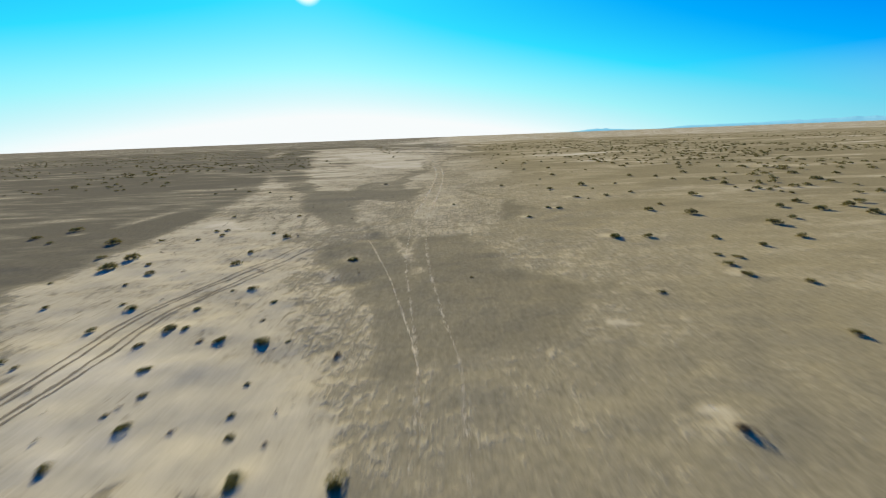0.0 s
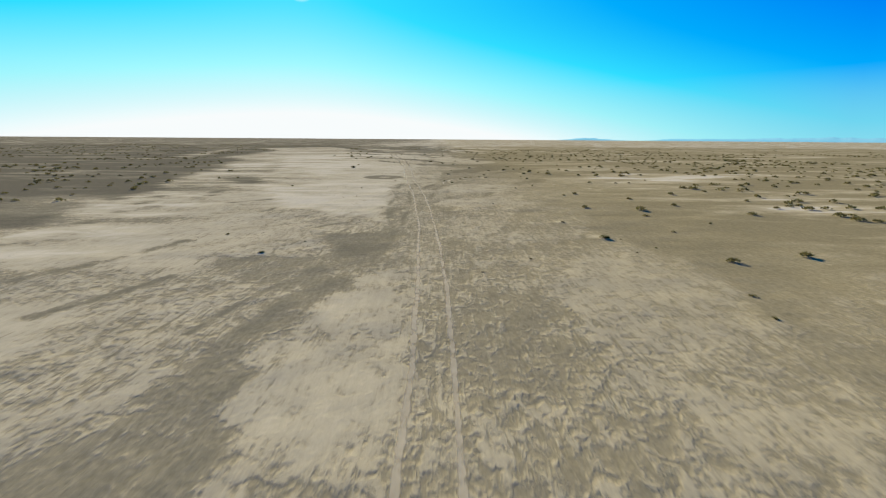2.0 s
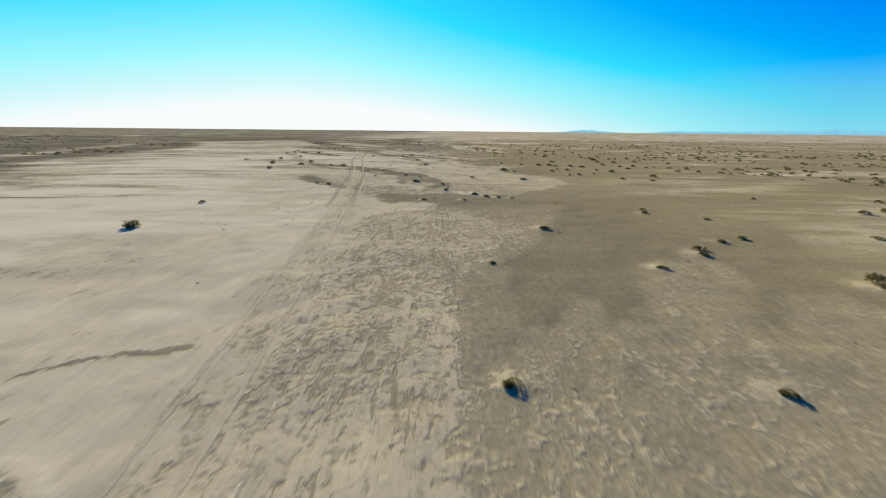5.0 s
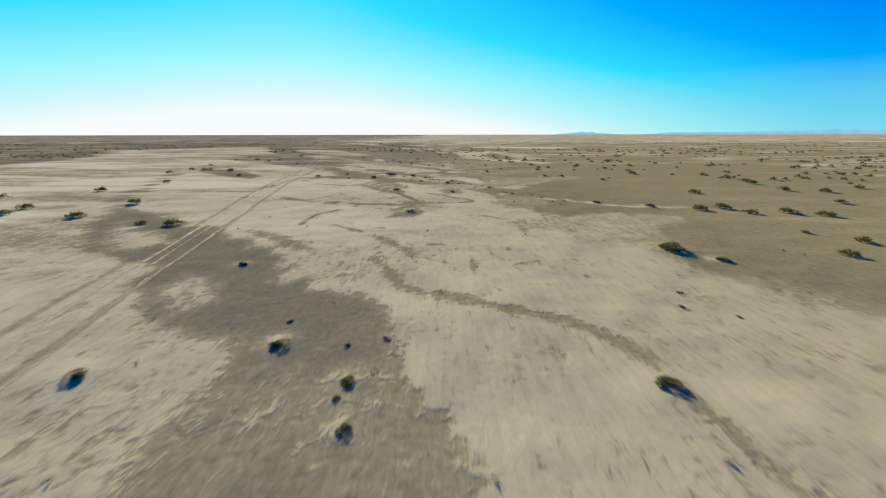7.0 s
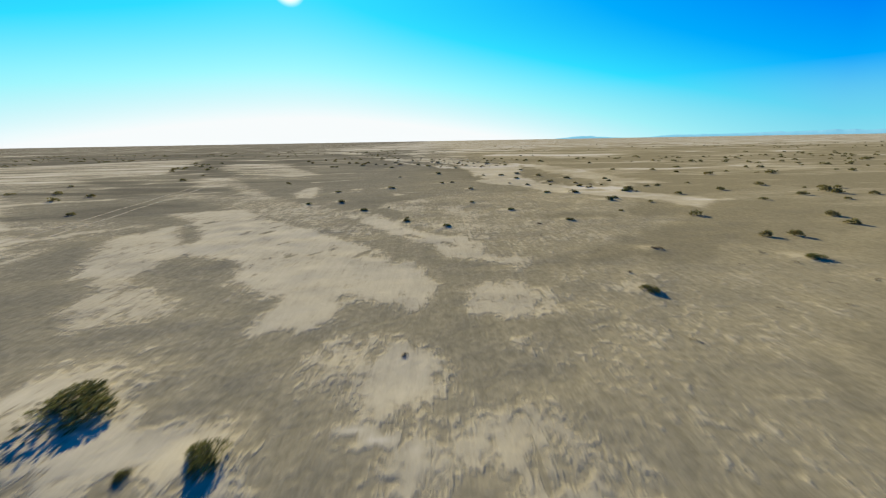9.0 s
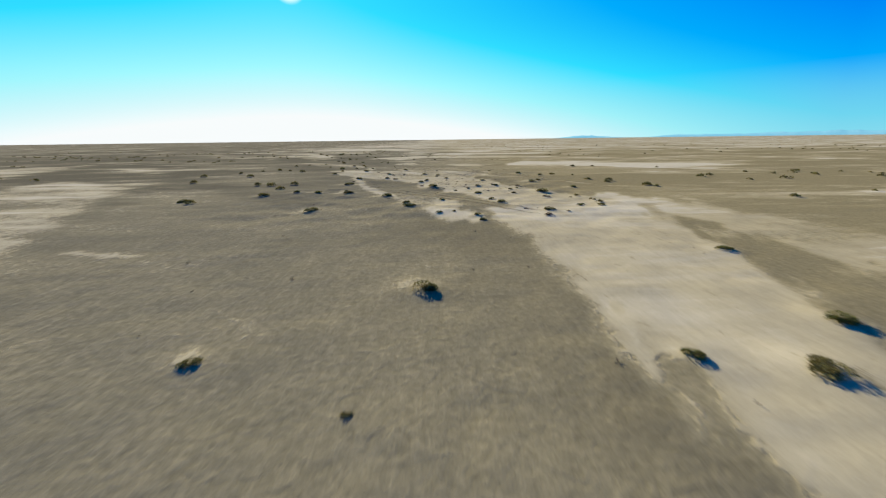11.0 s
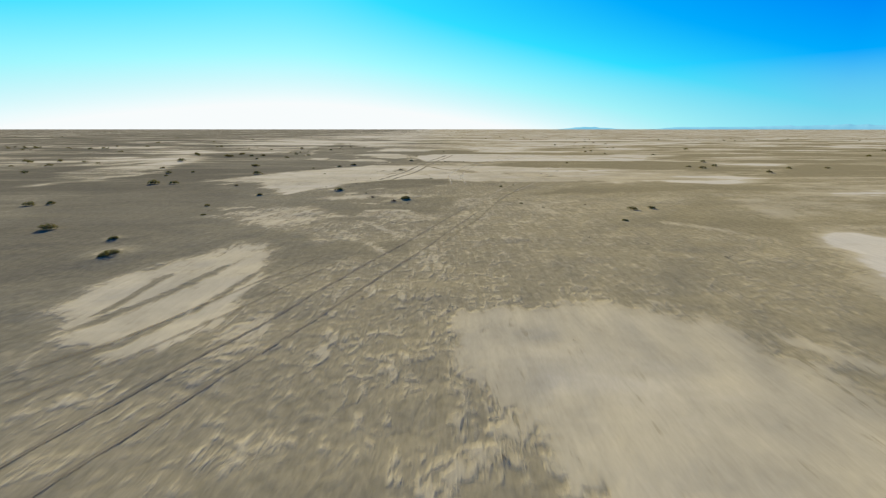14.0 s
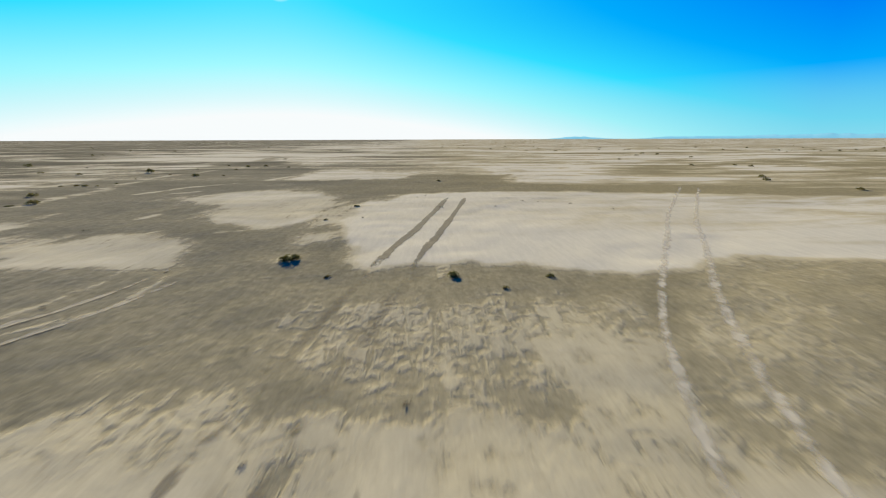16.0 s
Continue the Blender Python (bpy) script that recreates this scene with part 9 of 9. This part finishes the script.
def tyre_track(label, points, mat, gauge=1.0, width=0.13, kept=0.7, ridge=0.012):
    line = curve_points(points, 0.3)
    ob = tagged(new("tyre_track"), label, "tyre track", kind="structure")
    for k, o in enumerate((-gauge / 2, gauge / 2) if gauge else (0.0,)):
        rut(line, o, width, mat, ob, len(bpy.data.meshes) + k, kept, ridge)


tyre_track("faint pale twin tyre track on grey silt", [
    (0.3, 2), (0.2, 6), (-0.3, 9.5), (-1.0, 14), (-1.5, 21), (-1.6, 28), (-1.3, 33)], RUT_PALE, 1.0, 0.13, 0.42, 0.006)
tyre_track("pale twin tyre track running along the sand", [
    (-1.5, 26), (-1.3, 33), (-1.1, 40), (-1.0, 47), (-1.1, 53),
    (-1.35, 58), (-1.6, 63), (-2.2, 70), (-2.6, 74), (-3.1, 78.5), (-3.6, 82.3), (-4.4, 88.2), (-5.1, 94), (-6.1, 104),
    (-7.1, 112), (-7.7, 119.5), (-8.4, 125), (-9.2, 130.6), (-10.2, 135), (-11.2, 140), (-12.4, 145.5), (-14.1, 154),
    (-16.0, 165), (-20, 185), (-25, 208)], RUT_DUSTY, 1.0, 0.14, 0.62, 0.006)
tyre_track("wide worn track of darker churned sand", [
    (-7.4, 114), (-8.0, 118.5), (-8.7, 123), (-9.2, 127.5), (-9.8, 131.7), (-10.4, 134.8), (-11.3, 139.6), (-12.4, 145), (-13.6, 150.7), (-15.0, 159), (-16.8, 172)],
    RUT_DARK, 1.5, 0.24, 0.5, 0.008)
tyre_track("pale middle rib of the worn track", [
    (-7.6, 114), (-8.3, 120), (-9.0, 126), (-9.85, 131.7), (-10.6, 135.4), (-11.7, 141), (-13.4, 150), (-15.3, 162)], RUT_PALE, 0.45, 0.09, 0.55, 0.005)
tyre_track("single pale wheel line across grey silt", [(-0.1, 4), (-0.4, 6.5), (-1.0, 8.9), (-2.2, 13), (-4.7, 20.1)], RUT_PALE, 0, 0.08, 0.5)
tyre_track("dark twin tyre track curving over pale sand", [
    (-9.3, 1), (-9.4, 4.8), (-9.35, 6), (-9.5, 7.4), (-9.7, 8.9), (-9.4, 10.5), (-8.6, 12.7), (-7.5, 16.5), (-6.9, 19)], RUT_BROKEN, 0.8, 0.09, 0.8)
tyre_track("second dark twin tyre track beside the first", [
    (-9.1, 1), (-9.15, 4.8), (-9.1, 6), (-9.2, 7.4), (-9.45, 8.9), (-9.1, 10.7), (-8.2, 12.9), (-7.1, 16.3)], RUT_BROKEN, 0.85, 0.08, 0.75)
tyre_track("faint pale twin track on dark silt", [(-7.4, 29), (-8.4, 31.5), (-11, 37.5), (-15.2, 47.5), (-21, 59)], RUT_PALE, 1.0, 0.10, 0.34)
tyre_track("pale wheel line beside the main track", [(-3.0, 84), (-3.15, 87), (-3.4, 90), (-4.2, 98), (-5.7, 109)], RUT_PALE, 0, 0.10, 0.5)
tyre_track("narrow dark motorcycle line in the sand", [
    (-4.4, 213), (-3.2, 216.1), (-2.8, 216.9), (-2.1, 218.5), (-1.4, 220), (-0.8, 221.4), (0.2, 224.4), (0.7, 226), (1.9, 230), (2.7, 232.5),
    (4.2, 237.2), (5.4, 240.5), (7, 243.4)], RUT_BROKEN, 0, 0.04, 0.9, 0.008)
tyre_track("broad soft twin track crossing the silt", [
    (-3.6, 223.3), (-2.0, 221.9), (0.1, 220.1), (1.5, 218.7), (2.6, 217.5), (3.2, 216.8), (4.4, 215.4), (6.5, 213)], RUT_DARK, 0.85, 0.2, 0.6, 0.012)
tyre_track("dark twin track in a tight curve", [
    (6.4, 231), (4.7, 233.7), (4.2, 234.4), (3.6, 235.4), (2.8, 236.4), (2.0, 237.6), (1.2, 238.9), (0.35, 240.4), (-0.4, 241.9), (-1.1, 242.8), (-1.5, 243.8), (-1.45, 245.0), (-0.9, 246.0), (0.5, 246.45),
    (1.6, 246.25), (2.6, 245.9)], RUT_DARK, 0.5, 0.17, 0.55, 0.012)
tyre_track("fading dark twin track leaving the tight curve", [(1.4, 246.3), (2.4, 246.0), (3.7, 245.3), (5.8, 244.1), (8, 243.2)], RUT_DARK, 0.55, 0.16, 0.35, 0.008)
tyre_track("dark twin track running across the tight curve", [
    (-5.0, 250.2), (-2.3, 247.5), (-0.5, 245.6), (0.6, 244.3), (1.6, 242.9), (2.7, 241.5), (3.4, 240.4), (5, 238), (7, 235)], RUT_DARK, 0.8, 0.14, 0.38, 0.010)
tyre_track("faint dark wheel line on tan sand", [
    (6.0, 241.6), (4.7, 238.5), (3.95, 236.6), (3.1, 234.4), (2.75, 233.2), (2.2, 231.5)], RUT_DARK, 0, 0.08, 0.48)
tyre_track("faint dark twin track over pale hummocks", [
    (-9.5, 236), (-7.2, 239.3), (-6.6, 240.5)], RUT_DARK, 0.8, 0.12, 0.5)
tyre_track("faint dark twin track on tan sand", [
    (13, 226), (11.4, 230), (9.6, 233.6), (7.3, 236), (6.2, 237.3), (5.0, 239.0), (3, 241)], RUT_DARK, 0.8, 0.12, 0.45)
tyre_track("thin dark twin wheel lines over mottled silt", [
    (-8.2, 238.0), (-7.4, 239.6), (-6.4, 241.6), (-5.3, 244.2), (-4.5, 246.1), (-3.5, 248.6), (-2.5, 250.9), (-1.8, 252.3), (-1.0, 253.9), (0.4, 257.0),
    (1.95, 260.5), (2.55, 261.75), (3.5, 263.9), (4.3, 265.7)], RUT_BROKEN, 0.85, 0.05, 0.8, 0.008)
tyre_track("second thin dark wheel pair beside the first", [
    (-5.0, 250.6), (-4.3, 252.1), (-3.4, 253.2), (-2.8, 254.3), (-1.6, 256.6), (-0.6, 258.6)], RUT_DARK, 0.8, 0.07, 0.6, 0.006)
tyre_track("single thin dark wheel line on silt", [(-4.9, 251.4), (-4.2, 252.1), (-3.7, 253.3), (-2.9, 255.2)], RUT_DARK, 0, 0.06, 0.55, 0.006)
tyre_track("dark wheel line bending over tan sand", [
    (1.7, 257.5), (2.6, 260.1), (3.1, 261.1), (3.9, 262.9), (4.6, 264.7), (6, 268), (8.1, 272.1)], RUT_DARK, 0, 0.10, 0.4, 0.006)
tyre_track("pale twin track climbing off the silt", [
    (5.6, 267.4), (6.1, 269.3), (7.9, 272.4), (10.4, 276.5), (14.8, 286)], RUT_PALE, 0.95, 0.10, 0.5)
tyre_track("broad dark twin track across pale sand", [
    (-1.9, 273.4), (-1.2, 275.8), (-0.75, 277.2), (-0.45, 278.2), (-0.2, 279.4), (0.3, 281.7), (0.75, 285.2), (1.0, 286.6)],
    RUT_SMEARED, 0.9, 0.17, 0.85, 0.004)
tyre_track("soft smeared twin track over silt", [(0.8, 285.6), (1.2, 287.6), (1.6, 289.6), (2.0, 291.4)], RUT_DARK, 0.9, 0.16, 0.42, 0.004)
tyre_track("broad dark twin track on a pale pan", [
    (1.7, 290.2), (2.2, 292.4), (2.95, 295.5), (4.3, 301.8)], RUT_SMEARED, 0.9, 0.17, 0.85, 0.004)
tyre_track("pale twin track over pale flat", [
    (3.5, 271), (3.55, 274), (3.55, 276.5), (3.8, 277.9), (4.2, 280.2), (5.25, 284.1), (5.8, 285.7), (6.95, 288.0), (9.1, 291.3), (13, 297), (19, 305)], RUT_WHITE, 0.9, 0.15, 0.5, 0.003)
tyre_track("pale twin track over dark silt", [(-4.9, 285.5), (-4.0, 288.1), (-3.5, 289), (-3.1, 290.2), (-2.85, 292)], RUT_DUSTY, 0.75, 0.13, 0.6)


# ---- white salt that has come up beside the shrubs ----
for x0, y0, x1, y1, w in (
    (-0.5, 86.8, -0.5, 85.7, 0.11),
    (0.1, 87.9, 0.4, 88.9, 0.11),
    (0.2, 87.4, 0.2, 86.9, 0.10),
    (0.7, 89.4, 0.9, 88.8, 0.09),
    (1.1, 90.1, 1.7, 90.4, 0.10),
    (1.3, 89.1, 1.6, 89.1, 0.11),
    (2.2, 91.2, 2.7, 91.6, 0.09),
    (4.2, 92.7, 4.6, 92.4, 0.09),
    (0.8, 120.8, 1.0, 120.1, 0.10),
    (1.6, 120.7, 1.8, 120.3, 0.12),
    (12.4, 85.7, 12.6, 85.2, 0.16),
    (8.6, 69.9, 9.0, 69.7, 0.15),
    (13.3, 38.8, 13.7, 38.4, 0.14),
    (5.6, 5.0, 5.7, 4.6, 0.15),
):
    mid = (0.55 * x0 + 0.45 * x1 + 0.08, 0.55 * y0 + 0.45 * y1)
    ob = tagged(new("salt_streak"), "short white salt streak on grey silt beside shrubs", "salt", kind="structure")
    rut(curve_points([(x0, y0), mid, (x1, y1)], 0.06), 0.0, w, SALT, ob, len(bpy.data.meshes), 0.9, 0.010)


# ---- shrubs ----
def part(name, verts, faces, mat, parent, label=""):
    me = bpy.data.meshes.new(name)
    me.from_pydata(verts, [], faces)
    me.materials.append(mat)
    ob = new(name, me)
    ob.parent = parent
    return tagged(ob, label)


def leaf_blade(rng, at, way, long, wide, verts, faces):
    """A small folded leaf: two facing triangles pairs along its rib."""
    side = way.cross(Vector((rng.uniform(-1, 1), rng.uniform(-1, 1), rng.uniform(-1, 1))))
    if side.length < 1e-4:
        side = Vector((1, 0, 0))
    side.normalize()
    k = len(verts)
    mid = at + way * long * 0.5
    verts += [at, mid + side * wide, at + way * long, mid - side * wide]
    faces += [(k, k + 1, k + 2), (k, k + 2, k + 3)]


def twig(rng, base, tip, thick, verts, faces, bend=0.1):
    """A tapered three-sided twig with a bow in it."""
    mid = (base + tip) * 0.5 + Vector((rng.uniform(-bend, bend), rng.uniform(-bend, bend), rng.uniform(0, bend)))
    k = len(verts)
    for p, r in ((base, thick), (mid, thick * 0.7), (tip, thick * 0.25)):
        for a in (0, 2.1, 4.2):
            verts.append(p + Vector((math.cos(a) * r, math.sin(a) * r, 0)))
    for s in (0, 3):
        for j in range(3):
            faces.append((k + s + j, k + s + (j + 1) % 3, k + s + 3 + (j + 1) % 3, k + s + 3 + j))


def crown_points(rng, lobes, count, flat):
    """Places in a low uneven crown made of lobes, denser towards its skin."""
    out = []
    for _ in range(count):
        cx, cy, r, h = rng.choice(lobes)
        a, u = rng.uniform(0, 2 * math.pi), math.sqrt(rng.random()) * rng.uniform(0.85, 1.1)
        z = h * flat * math.sqrt(max(0.02, 1 - min(u, 1.0) ** 2)) * rng.random() ** 0.5
        out.append((Vector((cx + math.cos(a) * r * u, cy + math.sin(a) * r * u, max(0.01, z))),
                    Vector((math.cos(a) * u, math.sin(a) * u, 0.4 + z / h)).normalized()))
    return out


def shrub(seed, dry):
    """A low desert shrub one metre wide: woody stems under a crown of small leaves."""
    rng = random.Random(seed)
    lobes = [(0, 0, 0.36, 0.44)]
    for _ in range(rng.randint(3, 5)):
        a, d = rng.uniform(0, 2 * math.pi), rng.uniform(0.16, 0.34)
        r = rng.uniform(0.13, 0.24)
        lobes.append((math.cos(a) * d, math.sin(a) * d, r, r * rng.uniform(1.1, 1.8)))
    ob = new("dry_shrub" if dry else "shrub")
    verts, faces = [], []
    for _ in range(46 if dry else 26):
        cx, cy, r, h = rng.choice(lobes)
        a, u = rng.uniform(0, 2 * math.pi), rng.uniform(0.5, 1.0)
        tip = Vector((cx + math.cos(a) * r * u, cy + math.sin(a) * r * u, h * rng.uniform(0.5, 1.15)))
        twig(rng, Vector((cx * 0.4 + rng.uniform(-.04, .04), cy * 0.4 + rng.uniform(-.04, .04), -0.03)), tip, 0.011, verts, faces)
    part("stems", verts, faces, WOOD, ob)
    verts, faces = [], []
    for at, way in crown_points(rng, lobes, 420 if dry else 1150, 1.0):
        way = (way + Vector((rng.uniform(-.6, .6), rng.uniform(-.6, .6), rng.uniform(-.3, .6)))).normalized()
        leaf_blade(rng, at, way, rng.uniform(0.05, 0.12), rng.uniform(0.013, 0.030), verts, faces)
    part("foliage", verts, faces, DRY if dry else LEAF, ob)
    return ob


GREEN_LABEL = "low olive-green desert shrub on a sand hummock"
DRY_LABEL = "dry brown desert shrub with bare twigs on sand"
kinds = {False: [shrub(s, False) for s in range(11, 19)], True: [shrub(s, True) for s in range(31, 35)]}
used = set()
rng = random.Random(5)
for x, y, w, dry in SHRUBS:
    w = min(w * 0.95, 1.3)
    pick = rng.choice(kinds[bool(dry)])
    m = pose(x, y, floor_at(x, y) - 0.012 * w, 0, 0, rng.uniform(0, 360)) @ Matrix.Diagonal((w, w * rng.uniform(0.85, 1.1), w * rng.uniform(0.42, 0.62) * min(1.0, 0.6 / w) ** 0.5, 1))
    if pick.name in used:
        ob = copy_thing(pick, m)
        ob.matrix_basis = m
    else:
        used.add(pick.name)
        ob, pick.matrix_basis = pick, m
    big = "large " if w > 0.75 else "small " if w < 0.3 else ""
    tagged(ob, big + (DRY_LABEL if dry else GREEN_LABEL), "shrub", "desert shrubs")


def scattered_shrubs():
    """The far shrubs that nobody could count, in one mesh."""
    rng = random.Random(9)
    spots = [(x, y, 1.25 * w) for x, y, w in FAR_SHRUBS]
    taken = [(s[0], s[1]) for s in SHRUBS] + [(s[0], s[1]) for s in FAR_SHRUBS]
    cells = {(int(a // 3), int(b // 3)) for a, b in taken}

    pale = CRUST.reshape(len(YS), len(XS))

    def field(count, x0, x1, y0, y1, clump):
        for _ in range(count):
            x, y = rng.uniform(x0, x1), rng.uniform(y0, y1)
            if float(value_noise(np.array(x / 16.0), np.array(y / 10.0), 31)) < clump or (int(x // 3), int(y // 3)) in cells:
                continue
            if x < 0 and pale[min(np.searchsorted(YS, y), len(YS) - 1), min(np.searchsorted(XS, x), len(XS) - 1)] > 0.2:
                continue
            spots.append((x, y, rng.uniform(0.35, 0.95)))

    field(1600, 25, 95, 5, 165, 0.40)
    field(300, 25, 95, 165, 235, 0.45)
    field(1700, 60, 220, 20, 190, 0.44)
    field(360, 60, 220, 190, 330, 0.48)
    field(900, -80, -26, 40, 215, 0.47)
    field(2600, -240, -60, 50, 330, 0.42)
    field(260, -60, -22, 215, 330, 0.55)
    field(130, 25, 110, 240, 420, 0.6)
    field(420, -220, 200, 330, 620, 0.6)
    verts, faces = [], []
    for x, y, w in spots:
        w = min(w, 0.85)
        base = Vector((x, y, floor_at(x, y) - 0.01))
        lobes = [(rng.uniform(-.22, .22), rng.uniform(-.22, .22), rng.uniform(.2, .34), rng.uniform(.17, .30)) for _ in range(3)]
        near = abs(x) < 28 and y < 330
        for at, way in crown_points(rng, lobes, 110 if near else 36, 1.0):
            way = (way + Vector((rng.uniform(-.5, .5), rng.uniform(-.5, .5), rng.uniform(-.2, .5)))).normalized()
            leaf_blade(rng, base + at * w, way, w * rng.uniform(0.14, 0.26), w * (0.045 if near else 0.085), verts, faces)
    me = bpy.data.meshes.new("scattered_shrubs")
    me.from_pydata(verts, [], faces)
    me.materials.append(LEAF)
    tagged(new("scattered_shrubs", me), "many small olive shrubs scattered over the far desert", "shrubs", kind="stuff")


scattered_shrubs()


def dead_tufts():
    """Small dead tufts, bits of twig and curled crust that lie about in the pale sand."""
    rng = random.Random(21)
    verts, faces = [], []

    def strew(count, x0, x1, y0, y1, clump, size):
        for _ in range(count):
            x, y = rng.uniform(x0, x1), rng.uniform(y0, y1)
            if float(value_noise(np.array(x / 2.2), np.array(y / 2.2), 41)) < clump:
                continue
            base, w = Vector((x, y, floor_at(x, y) - 0.004)), size * rng.uniform(0.5, 1.4)
            for _ in range(rng.randint(5, 12)):
                a = rng.uniform(0, 2 * math.pi)
                at = base + Vector((rng.uniform(-.5, .5) * w, rng.uniform(-.3, .3) * w, 0))
                way = Vector((math.cos(a), math.sin(a), rng.uniform(0.3, 1.6))).normalized()
                leaf_blade(rng, at, way, w * rng.uniform(0.5, 1.1), w * 0.07, verts, faces)

    strew(520, -6, 11, 221, 243, 0.48, 0.085)
    strew(160, -16, -2, 3, 34, 0.55, 0.10)
    strew(420, -12, 13, 108, 172, 0.60, 0.09)
    strew(160, -14, 12, 60, 106, 0.65, 0.08)
    strew(180, -9, 11, 172, 220, 0.60, 0.08)
    strew(200, -9, 13, 244, 306, 0.62, 0.08)
    me = bpy.data.meshes.new("dead_tufts")
    me.from_pydata(verts, [], faces)
    me.materials.append(WOOD)
    tagged(new("dead_tufts", me), "small dead tufts and twigs strewn over the sand", "dead plants", kind="stuff")


dead_tufts()
